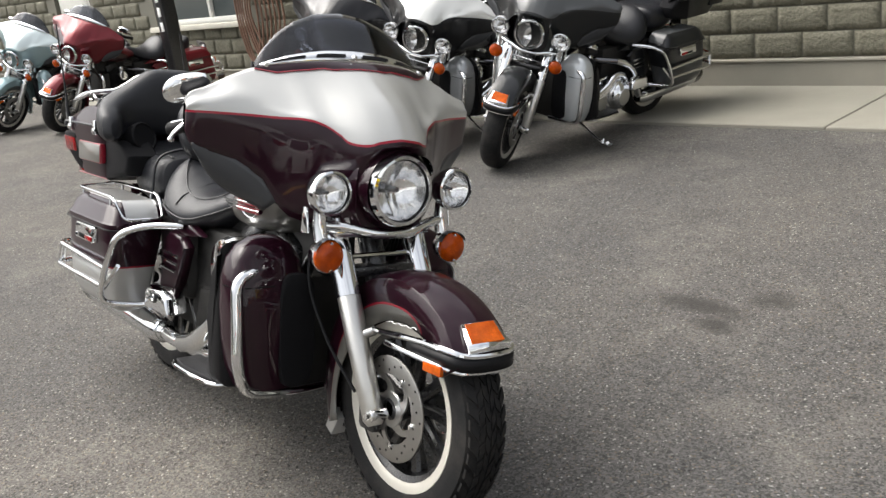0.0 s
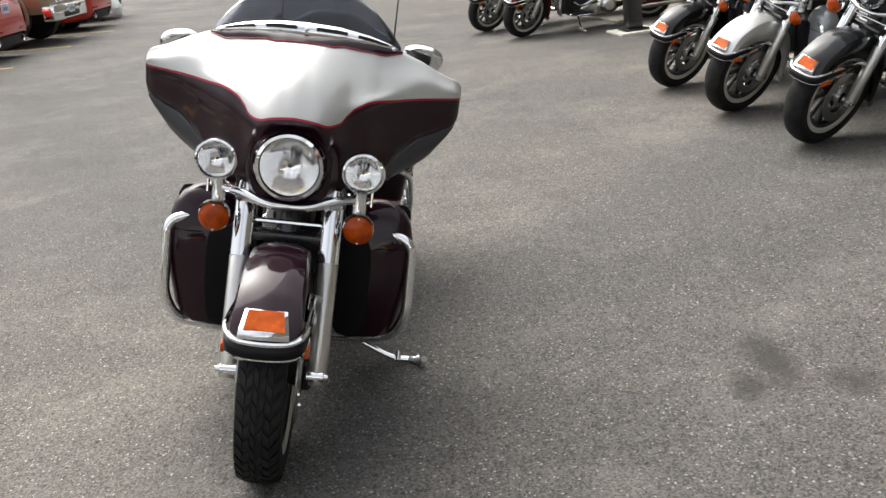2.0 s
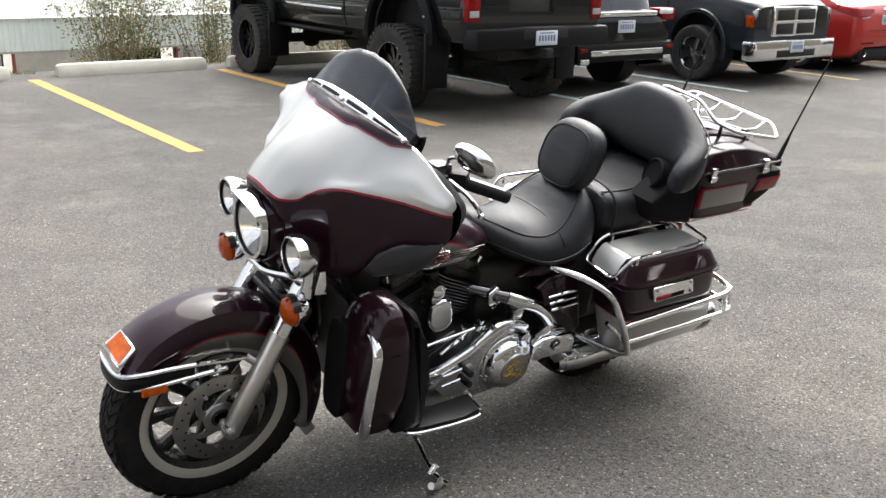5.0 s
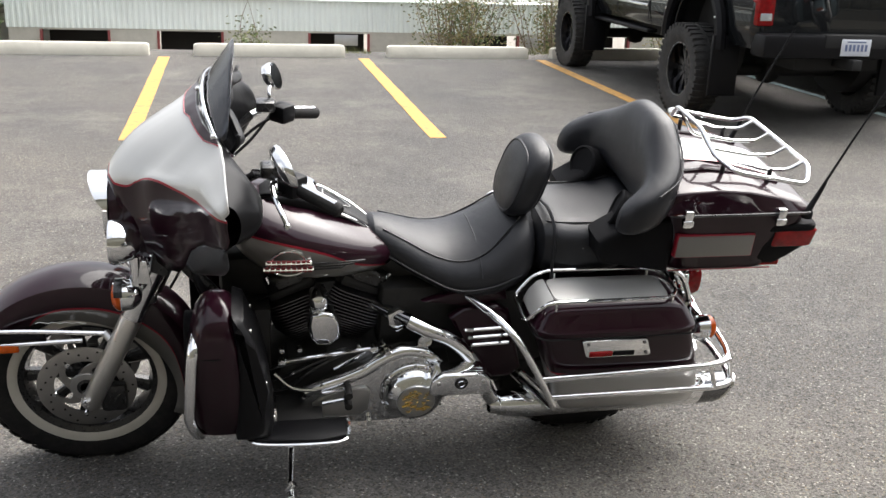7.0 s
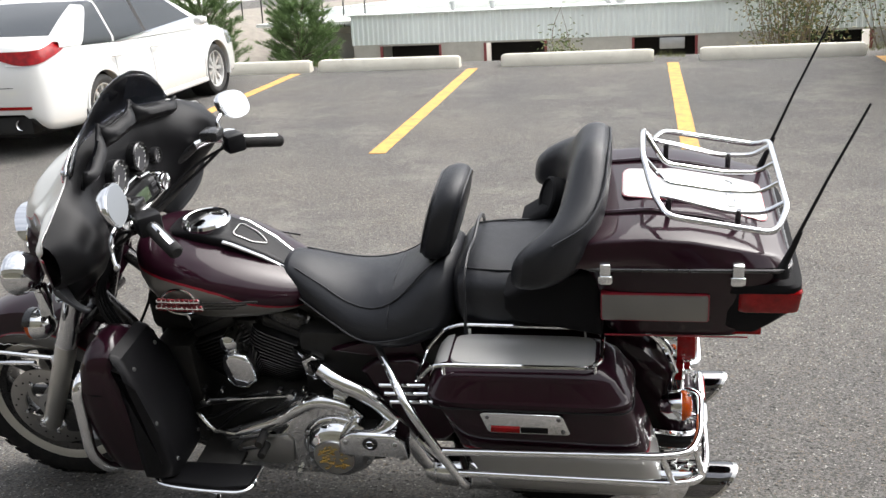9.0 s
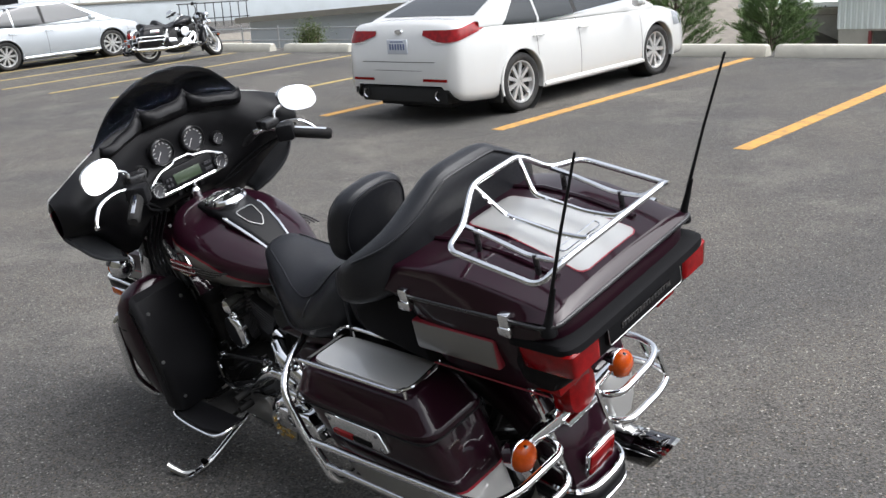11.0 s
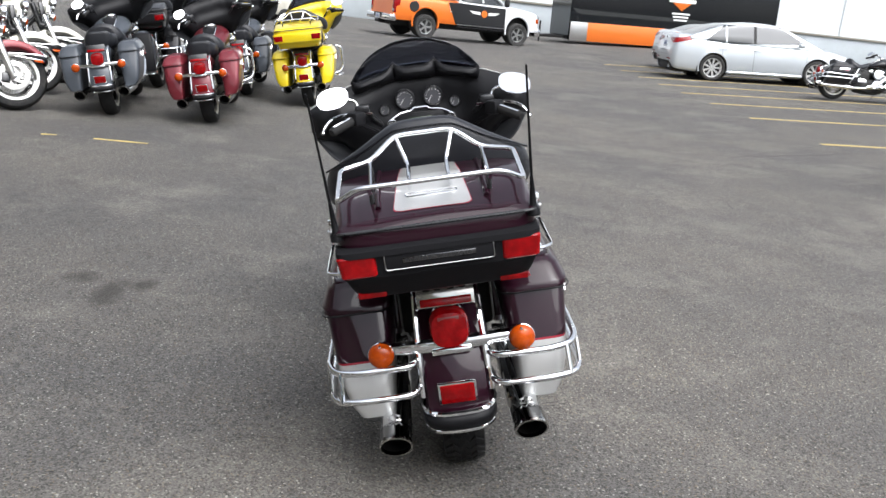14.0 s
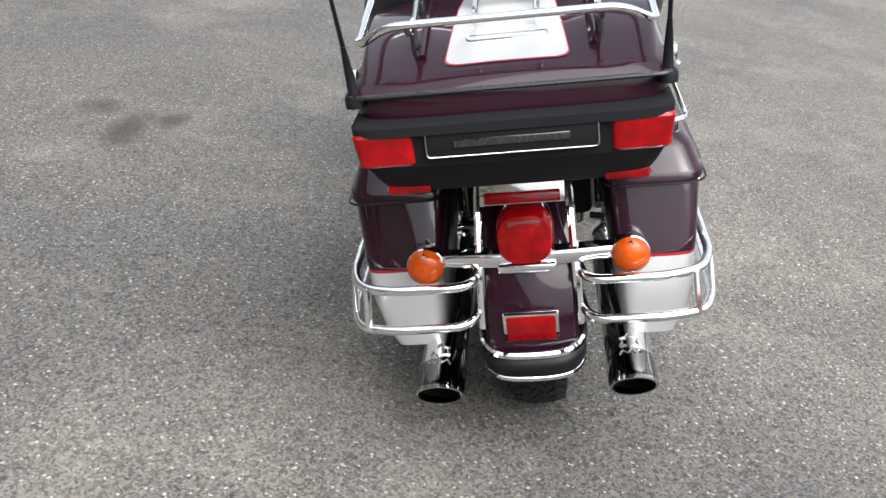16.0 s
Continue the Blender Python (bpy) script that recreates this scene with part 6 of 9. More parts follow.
    part("stand_pivot", tube([(0.215, 0.385, 0.108), (0.198, 0.385, 0.136)], 0.012, 10), chrome, stand)
    if style["topcase"]:
        top_case(bike, style, fine)
    if fine:
        twist = Matrix.Translation((0, -0.022, 1.05)) @ Matrix.Rotation(radians(2.5), 4, "X") @ Matrix.Translation((0, 0, -1.05))
        for o in bike.children:
            if o.name.split(".")[0] in ("handlebar", "mirror"):
                o.matrix_local = twist @ o.matrix_local
    return bike


FORK = ("front_wheel", "front_fender", "fork_leg", "spot_lamp", "lamp_bracket", "bracket_plate", "turn_signal", "headlamp", "lamp_visor", "light_bar", "fork_bridge", "cross_bar", "fairing", "inner_fairing", "nacelle_shroud",
        "air_deflector", "windscreen", "screen_strip", "screen_pouch", "pouch_stud", "ignition_knob", "handlebar", "mirror", "fork_cover", "dash_bezel", "gauge", "switch", "ignition_switch")


def steer(bike, degrees):
    """Turns the fork and all it carries, to the left when positive."""
    foot, axis = Vector((0.62, 0, 0.60)), Vector((-0.44, 0, 0.90)).normalized()
    m = Matrix.Translation(foot) @ Matrix.Rotation(radians(degrees), 4, axis) @ Matrix.Translation(-foot)
    for o in bike.children:
        if o.name.split(".")[0] in FORK:
            o.matrix_local = m @ o.matrix_local


def top_case(bike, style, fine):
    low = part("top_case", box_shell([(0.750, -0.965, -1.280, -0.228, 0.228), (0.757, -0.945, -1.300, -0.242, 0.242), (0.80, -0.93, -1.340, -0.252, 0.252), (0.86, -0.915, -1.370, -0.268, 0.268), (0.950, -0.895, -1.374, -0.284, 0.284), (0.962, -0.893, -1.370, -0.286, 0.286)], 40, 7.0), style["paint"], bike)
    rows = []
    for x, w in ((-0.893, 0.262), (-0.90, 0.268), (-0.95, 0.272), (-1.05, 0.272), (-1.15, 0.268), (-1.25, 0.260), (-1.33, 0.248), (-1.352, 0.240)):
        rows.append([(x, y, lid_top(x, y)) for y in [w * (2 * j / 20 - 1) for j in range(21)]])
    bm = sheet(rows)
    rim = [e for e in bm.edges if len(e.link_faces) == 1]
    ext = bmesh.ops.extrude_edge_only(bm, edges=rim)
    for v in [g for g in ext["geom"] if isinstance(g, bmesh.types.BMVert)]:
        v.co.x = -0.885 if v.co.x > -0.91 else (-1.372 if v.co.x < -1.32 else v.co.x * 1.0 - 0.004)
        v.co.y = math.copysign(min(0.288, abs(v.co.y) + (0.018 if abs(v.co.y) > 0.2 else 0.0) + (0.004 if abs(v.co.y) > 0.1 else 0)), v.co.y) if abs(v.co.y) > 0.02 else v.co.y
        v.co.z = 0.968
    crease = [e for e in bm.edges if len(e.link_faces) == 2 and e.calc_face_angle(0) > radians(24) and min(v.co.z for v in e.verts) > 0.975]
    bmesh.ops.bevel(bm, geom=crease, offset=0.007, segments=3, profile=0.5, affect="EDGES")
    lid = part("top_case_lid", bm, style["paint"], low, angle=45)
    part("case_seam", tube(rounded_path([(-0.892, 0.287, 0.965), (-1.374, 0.285, 0.965), (-1.374, -0.285, 0.965), (-0.892, -0.287, 0.965)], 0.045, 6, closed=True), 0.005, 8, closed=True), black_metal, low)
    if fine:
        part("lid_stripe", bent_panel(-0.988, -1.3365, 0.0825, 0.1105, 0.0015), pinstripe, lid)
        part("lid_panel", bent_panel(-0.990, -1.334, 0.080, 0.108, 0.0024), silver_paint, lid)
        for s in (1, -1):
            part("lid_rib", tube([(x, s * 0.150, lid_top(x, 0.15) + 0.002) for x in (-0.92, -1.05, -1.18, -1.30)], 0.008, 8), style["paint"], lid)
        badge = [(-1.262, 0.070), (-1.262, -0.070), (-1.244, -0.074), (-1.244, 0.074)]
        part("lid_badge", tube(rounded_path([(x, y, lid_top(x, y) + 0.0035) for x, y in badge], 0.008, 4, closed=True), 0.0022, 6, closed=True), chrome, lid)
    # black bumper with the lamps let into its corners
    part("case_bumper", box_shell([(0.760, -1.22, -1.306, -0.236, 0.236), (0.800, -1.22, -1.350, -0.254, 0.254), (0.838, -1.22, -1.390, -0.266, 0.266), (0.895, -1.22, -1.397, -0.274, 0.274), (0.900, -1.22, -1.408, -0.279, 0.279), (0.916, -1.22, -1.406, -0.280, 0.280), (0.922, -1.22, -1.396, -0.276, 0.276)], 40, 9.0) if fine else box(-1.39, -1.20, -0.28, 0.28, 0.82, 0.93, 0.01), trim_black if fine else style["paint"], low)
    for s in (1, -1):
        part("case_lamp", box_shell([(0.842, -1.262, -1.393, 0.172 * s, 0.268 * s), (0.847, -1.258, -1.399, 0.169 * s, 0.272 * s), (0.900, -1.256, -1.404, 0.169 * s, 0.279 * s), (0.905, -1.260, -1.400, 0.172 * s, 0.276 * s)], 24, 9.0), red_lens, low)
        part("low_reflector", box(-1.322, -1.24, 0.200 * s - 0.040, 0.200 * s + 0.040, 0.760, 0.780, 0.004) if fine else box(-1.3, -1.2, 0.2 * s - 0.02, 0.2 * s + 0.02, 0.76, 0.77), red_lens, low)
        if fine:
            part("side_stripe", box(-1.1965, -0.9415, 0.2665 * s - 0.013, 0.2665 * s + 0.013, 0.8175, 0.8955, 0.006), pinstripe, low)
            part("side_panel", box(-1.194, -0.944, 0.268 * s - 0.0135, 0.268 * s + 0.0135, 0.820, 0.893, 0.006), grey_panel, low)
            part("lower_stripe", tube([(-0.95, 0.247 * s, 0.757), (-1.29, 0.246 * s, 0.757)], 0.0022, 6), pinstripe, low)
            for x in (-0.955, -1.255):
                lt = part("case_latch", box(x - 0.013, x + 0.013, 0.288 * s - 0.010, 0.288 * s + 0.010, 0.930, 0.985, 0.003), chrome, low)
                part("latch_hook", box(x - 0.017, x + 0.017, 0.294 * s - 0.008, 0.294 * s + 0.008, 0.935, 0.955, 0.003), chrome, lt)
            ant = part("antenna_base", lathe([(0.018, 0.945), (0.018, 0.962), (0.010, 0.972), (0.0068, 1.03), (0.0045, 1.06), (0.0, 1.06)], "Z", (-1.352, 0.270 * s, 0), 14), black_plastic, low)
            for v in ant.data.vertices:
                v.co.x -= max(0.0, v.co.z - 0.965) * 0.36
            part("antenna_whip", tube([(-1.372, 0.270 * s, 1.03), (-1.43, 0.272 * s, 1.19), (-1.497, 0.274 * s, 1.36)], 0.004, 8, radii=[0.0045, 0.0034, 0.0028]), black_plastic, ant)
        # speaker pod beside the passenger
        pod = slab([(-0.703, 0.868), (-0.702, 0.825), (-0.725, 0.792), (-0.945, 0.752), (-0.947, 0.940), (-0.89, 0.930), (-0.784, 0.918)], 0.130, 0.258, 0.020, 3)
        part("speaker_pod", moved(pod, Matrix.Diagonal((1, s, 1, 1))), trim_black, low)
        part("speaker", moved(lathe([(0.052, -0.05), (0.052, 0.006), (0.046, 0.010), (0.042, 0.004), (0.0, 0.001)], "X", (0, 0, 0), 26), Matrix.Translation((-0.785, 0.165 * s, 0.935)) @ Matrix.Rotation(radians(-20 * s), 4, "Z") @ Matrix.Rotation(radians(-20), 4, "Y") @ Matrix.Scale(1.12, 4)), trim_black, low)
    if fine:
        part("name_strip", box(-1.4045, -1.385, -0.148, 0.148, 0.857, 0.905, 0.003), trim_black, low)
        part("strip_outline", tube(rounded_path([(-1.4055, -0.148, 0.858), (-1.4055, 0.148, 0.858), (-1.4055, 0.148, 0.904), (-1.4055, -0.148, 0.904)], 0.008, 3, closed=True), 0.0012, 5, closed=True), alloy, low)
        part("strip_inlay", box(-1.4075, -1.402, -0.100, 0.100, 0.874, 0.889, 0.002), smoked_chrome, low)
        for k in range(15):
            if k != 6:
                part("inlay_bar", box(-1.4085, -1.406, 0.088 - 0.0122 * k - 0.0042, 0.088 - 0.0122 * k + 0.0042, 0.8765, 0.8865), black_metal, low)
    # wrap-round passenger backrest
    rows = [(-0.735, 0.282, 0.962, 0.030, 0.022), (-0.757, 0.292, 0.970, 0.055, 0.040), (-0.815, 0.288, 0.988, 0.072, 0.052), (-0.868, 0.250, 1.010, 0.082, 0.058), (-0.893, 0.185, 1.034, 0.098, 0.058), (-0.900, 0.105, 1.058, 0.126, 0.056), (-0.902, 0.075, 1.063, 0.131, 0.055), (-0.904, 0.0, 1.064, 0.132, 0.054)]
    path = [r for r in rows] + [(x, -y, z, h, t) for x, y, z, h, t in reversed(rows[:-1])]
    rings = []
    for i, (x, y, z, h, t) in enumerate(path):
        a, b = path[max(0, i - 1)], path[min(len(path) - 1, i + 1)]
        d = Vector((b[0] - a[0], b[1] - a[1], 0)).normalized()
        nrm = Vector((-d.y, d.x, 0))
        ring = []
        for j in range(18):
            q = 2 * math.pi * (j + 0.5) / 18
            c, s_ = math.cos(q), math.sin(q)
            u, w = t * math.copysign(abs(c) ** 0.75, c), h * math.copysign(abs(s_) ** 0.75, s_)
            p = Vector((x, y, z)) + nrm * u + Vector((-0.16 * w, 0, w))
            ring.append(tuple(p))
        rings.append(ring)
    back = subdivide(part("passenger_backrest", loft(rings), black_leather, bike), 1)
    if fine:
        mid = [r for r in rings[2:-2]]
        part("backrest_piping", tube(smooth_path([Vector(r[6]) * 1.0 for r in mid], 4), 0.0032, 6), black_leather, back)
    if style["rack"]:
        zf, zr = 1.094, 1.050
        arch = [(-1.095, 0.255, zf - 0.004), (-1.065, 0.165, zf + 0.008), (-1.040, 0.085, zf + 0.070), (-1.040, -0.085, zf + 0.070), (-1.065, -0.165, zf + 0.008), (-1.095, -0.255, zf - 0.004)]
        rack = part("luggage_rack", tube(rounded_path(arch + [(-1.335, -0.255, zr - 0.004), (-1.365, -0.195, zr + 0.032), (-1.365, 0.195, zr + 0.032), (-1.335, 0.255, zr - 0.004)], 0.028, 5, closed=True), 0.0075, 10, closed=True), chrome, low)
        for y, x0, z0 in ((0.165, -1.065, zf + 0.008), (0.085, -1.040, zf + 0.070), (-0.085, -1.040, zf + 0.070), (-0.165, -1.065, zf + 0.008)):
            y1 = y * 0.66 if abs(y) < 0.1 else y
            drop = zf - 0.012
            pts = [(x0, y, z0), (x0 - 0.055, y1, drop if abs(y) < 0.1 else z0 - 0.012), (-1.24, y1, zr + 0.006), (-1.320, y1, zr + 0.004), (-1.365, y1, zr + 0.032)]
            part("rack_bar", tube(rounded_path(pts, 0.02, 4), 0.006, 8), chrome, rack)
        for x, y in ((-1.10, 0.165), (-1.10, -0.165), (-1.26, 0.165), (-1.26, -0.165)):
            part("rack_foot", tube([(x, y, zf - (zf - zr) * (-x - 1.065) / 0.26), (x, y, lid_top(x, y) - 0.005)], 0.007, 8), black_metal, rack)


FAIR_LINE = [(0, 1.029), (0.06, 1.022), (0.10, 1.012), (0.12, 1.014), (0.145, 1.036), (0.18, 1.062), (0.22, 1.074), (0.27, 1.075), (0.34, 1.079), (0.48, 1.083)]
FEND_LINE = [(0.515, 0.20), (0.53, 0.38), (0.56, 0.466), (0.60, 0.516), (0.70, 0.582), (0.81, 0.602), (0.90, 0.587), (0.94, 0.555), (0.955, 0.45)]
TANK_LINE = [(-0.12, 0.722), (-0.087, 0.736), (0.0, 0.770), (0.10, 0.822), (0.20, 0.852), (0.34, 0.872)]
BAG_LINE = [(-1.2, 0.474), (-0.4, 0.474)]


def scheme(name, low, high, stripe=None, panel=None):
    """The paints of a two-tone motorcycle: high is the light upper colour of the fairing."""
    stripe = stripe or low
    pew = panel or tuple(0.2 * c for c in high)
    base = gloss_paint(name + "_paint", low, 0.5)
    return {"paint": base, "nose": base, "lowers": base, "panel": gloss_paint(name + "_panel", high, 0.6),
            "fairing": two_tone(name + "_fairing", low, high, stripe, FAIR_LINE, "Y", "Z", 0.6),
            "fender": two_tone(name + "_fender", pew, low, stripe, FEND_LINE, "X", "Z"),
            "tank": two_tone(name + "_tank", pew, low, stripe, TANK_LINE, "X", "Z"),
            "bag": two_tone(name + "_bag", high, low, stripe, BAG_LINE, "X", "Z"),
            "rim": black_metal, "spoke": black_metal, "stripe_rim": white_paint_rim, "spokes": 9, "screen": True, "topcase": True, "rack": True, "rails": True, "backrest": True}


HERO = scheme("maroon_silver", MAROON, SILVER, STRIPE, (0.15, 0.146, 0.134))
HERO["band"] = pinstripe
hero = touring_bike("maroon and silver touring motorcycle with chrome trim, leaning on its kickstand", HERO)
LEAN = Matrix.Rotation(radians(-13.5), 4, "X")
hero.matrix_world = LEAN

# ---- the shop along the lot ----
def block_material():
    """Broken masonry: coarse pits and chips, each block a little lighter or darker than the next."""
    m = bpy.data.materials.new("split_face_block")
    n, l, p = nodes_of(m)
    info = n.new("ShaderNodeObjectInfo")
    slow, pits, chips = noise_of(n, l, 3.0, 6.0, 0.65), noise_of(n, l, 34.0, 8.0, 0.72), noise_of(n, l, 9.0, 5.0, 0.6)
    c = mixed(n, l, step(n, l, slow, 0.3, 0.7), (0.138, 0.131, 0.095), (0.205, 0.196, 0.150))
    c = mixed(n, l, step(n, l, pits, 0.35, 0.62), mixed(n, l, 1.0, c, (0.55, 0.55, 0.53), "MULTIPLY"), c)
    c = mixed(n, l, sum_of(n, l, "MULTIPLY", info.outputs["Random"], 0.35), c, (0.118, 0.115, 0.088))
    l.new(c, p.inputs["Base Color"])
    p.inputs["Roughness"].default_value = 0.93
    bumped(n, l, p, sum_of(n, l, "ADD", pits, sum_of(n, l, "MULTIPLY", chips, 1.6)), 0.9, 0.018)
    return m


split_block = block_material()
mortar = plain("mortar", (0.15, 0.145, 0.118), 0.95, 0, 0.1, 8, 0.3)
white_siding = plain("white_siding", (0.74, 0.80, 0.775), 0.55, 0, 0.05, 2.0, 0.05, 60, dirt=0.12)
roof_sheet = plain("grey_white_roof", (0.70, 0.72, 0.68), 0.7, 0, 0.07, 1.2, 0.1, 40, dirt=0.2)
white_wall = plain("white_wall", (0.66, 0.69, 0.70), 0.7, 0, 0.06, 0.8, 0.1, 40, dirt=0.2)
grey_wall = plain("grey_wall", (0.42, 0.46, 0.48), 0.75, 0, 0.08, 1.2, 0.1, 40, dirt=0.2)
# near-black for panels that stand in for the unlit warehouse interior
interior_shade = plain("painted_interior_shade", (0.012, 0.011, 0.010), 0.7)
red_frame = plain("red_frame", (0.22, 0.05, 0.05), 0.6)
block_wall = plain("concrete_block", (0.46, 0.45, 0.40), 0.9, 0, 0.15, 4, 0.4, 60, dirt=0.4)
galvanised = plain("galvanised_steel", (0.45, 0.46, 0.46), 0.45, 0.9, 0.15)
white_door = plain("white_door_paint", (0.66, 0.66, 0.62), 0.5, 0, 0.05, dirt=0.2)
hose_rubber = plain("brown_hose", (0.16, 0.085, 0.055), 0.55)
shop_glass = glass("shop_glass", (0.05, 0.06, 0.06), 0.03)

SHOP = pose(0.0, 4.47, 0.0, 0, 0, 8.4)


def in_shop(ob):
    ob.matrix_world = SHOP
    return ob


walk_slab = in_shop(tagged(new("pavement"), "pale broom-finished concrete apron in front of the shop", "pavement", kind="structure"))
joints = [-30 + 1.52 * k for k in range(30)] + [-0.63 + 1.52 * k for k in range(9)]
joints = sorted(j for j in joints if j < -1.5 or j > -0.7)
for a, b in zip(joints, joints[1:]):
    part("slab", box(a + 0.006, b - 0.006, 0.0, 1.42, -0.05, 0.022, 0.006, 1), concrete, walk_slab)


def block_mesh(seed, w=0.385, h=0.188):
    """A masonry block with a broken, rough face; the face looks to -y."""
    rnd, bm = random.Random(seed), bmesh.new()
    nx, nz = 7, 4
    face = [[bm.verts.new((-w / 2 + w * i / nx, (-0.004 - 0.004 * rnd.random() if i in (0, nx) or j in (0, nz) else -0.008 - 0.011 * rnd.random() - 0.009 * (0.5 + 0.5 * noise.noise(Vector((i * 0.7 + seed * 9.1, j * 0.8, seed * 3.7))))), -h / 2 + h * j / nz)) for i in range(nx + 1)] for j in range(nz + 1)]
    for j in range(nz):
        for i in range(nx):
            bm.faces.new((face[j][i], face[j][i + 1], face[j + 1][i + 1], face[j + 1][i]))
    rim = [face[0][i] for i in range(nx)] + [face[j][nx] for j in range(nz)] + [face[nz][i] for i in range(nx, 0, -1)] + [face[j][0] for j in range(nz, 0, -1)]
    back = [bm.verts.new((v.co.x, 0.03, v.co.z)) for v in rim]
    for k in range(len(rim)):
        bm.faces.new((rim[k], rim[(k + 1) % len(rim)], back[(k + 1) % len(rim)], back[k]))
    me = bpy.data.meshes.new("block")
    bmesh.ops.recalc_face_normals(bm, faces=bm.faces)
    for f in bm.faces:
        f.smooth = True
    bm.to_mesh(me)
    bm.free()
    me.materials.append(split_block)
    return me


def holed_wall(u0, u1, z0, z1, v0, v1, holes):
    """A wall from u0 to u1 with real openings (u0, u1, z0, z1), in upright strips."""
    bms, cuts = [], sorted({u0, u1, *[h[0] for h in holes], *[h[1] for h in holes]})
    for a, b in zip(cuts, cuts[1:]):
        gaps = sorted((h[2], h[3]) for h in holes if h[0] <= a + 1e-6 and h[1] >= b - 1e-6)
        z = z0
        for g0, g1 in gaps:
            if g0 > z:
                bms.append(box(a, b, v0, v1, z, g0))
            z = g1
        if z < z1:
            bms.append(box(a, b, v0, v1, z, z1))
    return join(*bms)


HOLES = [(-11.0, -8.75, 0.86, 2.1), (-14.1, -12.9, 0.1, 2.2)]
shop = in_shop(tagged(link("wall_shop", holed_wall(-31, 15, 0.0, 4.6, 1.40, 1.62, HOLES), mortar, smooth=False), "split-face concrete block wall of the shop", "wall", kind="structure"))
part("plinth", join(box(-31, -14.1, 1.325, 1.402, 0.0, 0.215, 0.006, 1), box(-12.9, 15, 1.325, 1.402, 0.0, 0.215, 0.006, 1)), concrete, shop)
part("plinth_cap", join(box(-31, -14.1, 1.310, 1.402, 0.215, 0.232, 0.003, 1), box(-12.9, 15, 1.310, 1.402, 0.215, 0.232, 0.003, 1)), concrete, shop)
BLOCKS = [block_mesh(s) for s in range(9)]


def lay_blocks():
    far = bmesh.new()
    for row in range(14):
        z = 0.235 + 0.2 * row + 0.1
        for k in range(-78, 38):
            u = 0.4 * k + (0.2 if row % 2 else 0.0)
            if any(h[0] - 0.21 < u < h[1] + 0.21 and h[2] - 0.1 < z < h[3] + 0.1 for h in HOLES):
                continue
            me = BLOCKS[(k * 7 + row * 5) % 9]
            m = Matrix.Translation((u, 1.395, z)) @ Matrix.Rotation(radians(180) if (k + row) % 2 else 0, 4, "Y")
            if -5.2 < u < 4.0 and row < 12:
                ob = new("block", me)
                ob.parent, ob.matrix_local = shop, m
            elif row < 10 and -31 < u < 14:
                n0 = len(far.verts)
                far.from_mesh(me)
                far.verts.ensure_lookup_table()
                for v in far.verts[n0:]:
                    v.co = m @ v.co
    rest = part("blockwork", far, split_block, shop, smooth=False)
    tagged(rest, kind="stuff")


tagged(in_shop(link("roof_shop", box(-31.3, 15.3, 1.2, 14.0, 4.6, 4.85), concrete)), "flat roof of the shop", "roof", kind="structure")
back_wall = tagged(in_shop(link("wall_shop_back", join(box(-31, 15, 13.6, 13.8, 0, 4.6), box(-31, -30.8, 1.62, 13.6, 0, 4.6), box(14.8, 15, 1.62, 13.6, 0, 4.6)), mortar)), "plain block walls closing the shop", "wall", kind="structure")
win = in_shop(tagged(new("window_1"), "shop window with white frame and dark reflecting panes", "window", kind="structure"))
for a, b, c, d in ((-11.0, -8.75, 0.86, 0.93), (-11.0, -8.75, 2.03, 2.1), (-11.0, -10.93, 0.93, 2.03), (-8.82, -8.75, 0.93, 2.03), (-9.64, -9.58, 0.93, 2.03)):
    part("window_frame", box(a, b, 1.42, 1.52, c, d, 0.006), white_door, win)
for a, b in ((-10.93, -9.64), (-9.58, -8.82)):
    part("pane", box(a, b, 1.47, 1.476, 0.93, 2.03), shop_glass, win)
part("window_sill", box(-11.07, -8.68, 1.30, 1.48, 0.79, 0.86, 0.01), pale_concrete, win)
door = in_shop(tagged(new("door_1"), "white panelled shop side door, closed", "door", kind="structure"))
part("door_leaf", box(-14.05, -12.95, 1.45, 1.50, 0.1, 2.15, 0.01), white_door, door)
for k in range(4):
    part("door_panel", box(-13.95, -13.05, 1.437, 1.452, 0.2 + 0.48 * k, 0.6 + 0.48 * k, 0.012), white_door, door)
post = thing("canopy_post", "black steel canopy post on a small concrete pad", "post", pose(-7.90, 3.13, 0, 0, 0, 8.4))
part("shaft", box(-0.085, 0.085, -0.085, 0.085, 0.03, 3.6, 0.01), black_metal, post)
part("base_plate", box(-0.14, 0.14, -0.14, 0.14, 0.02, 0.045, 0.005), black_metal, post)
part("pad", box(-0.26, 0.26, -0.24, 0.24, -0.05, 0.025, 0.01), pale_concrete, post)
for k in range(3):
    part("notice", box(-0.03, 0.03, -0.09, -0.085, 0.95 + 0.16 * k, 1.05 + 0.16 * k, 0.001), white_mark, post)
hose = thing("garden_hose", "coiled brown garden hose hanging on the block wall", "hose", SHOP)
for k in range(7):
    x0 = -8.48 + 0.07 * k
    part("hose_loop", tube(smooth_path([(x0 - 0.20, 1.27, 1.55 - 0.02 * k), (x0 - 0.28 - 0.02 * k, 1.26, 0.95), (x0 - 0.16, 1.25, 0.42 - 0.06 * (k % 3)), (x0 + 0.04, 1.25, 0.34 + 0.07 * (k % 2)), (x0 + 0.16 + 0.02 * k, 1.26, 0.9), (x0 + 0.10, 1.27, 1.52)], 7, closed=True), 0.013, 7, closed=True), hose_rubber, hose)
part("hose_hook", box(-8.42, -8.05, 1.28, 1.40, 1.50, 1.58, 0.01), galvanised, hose)
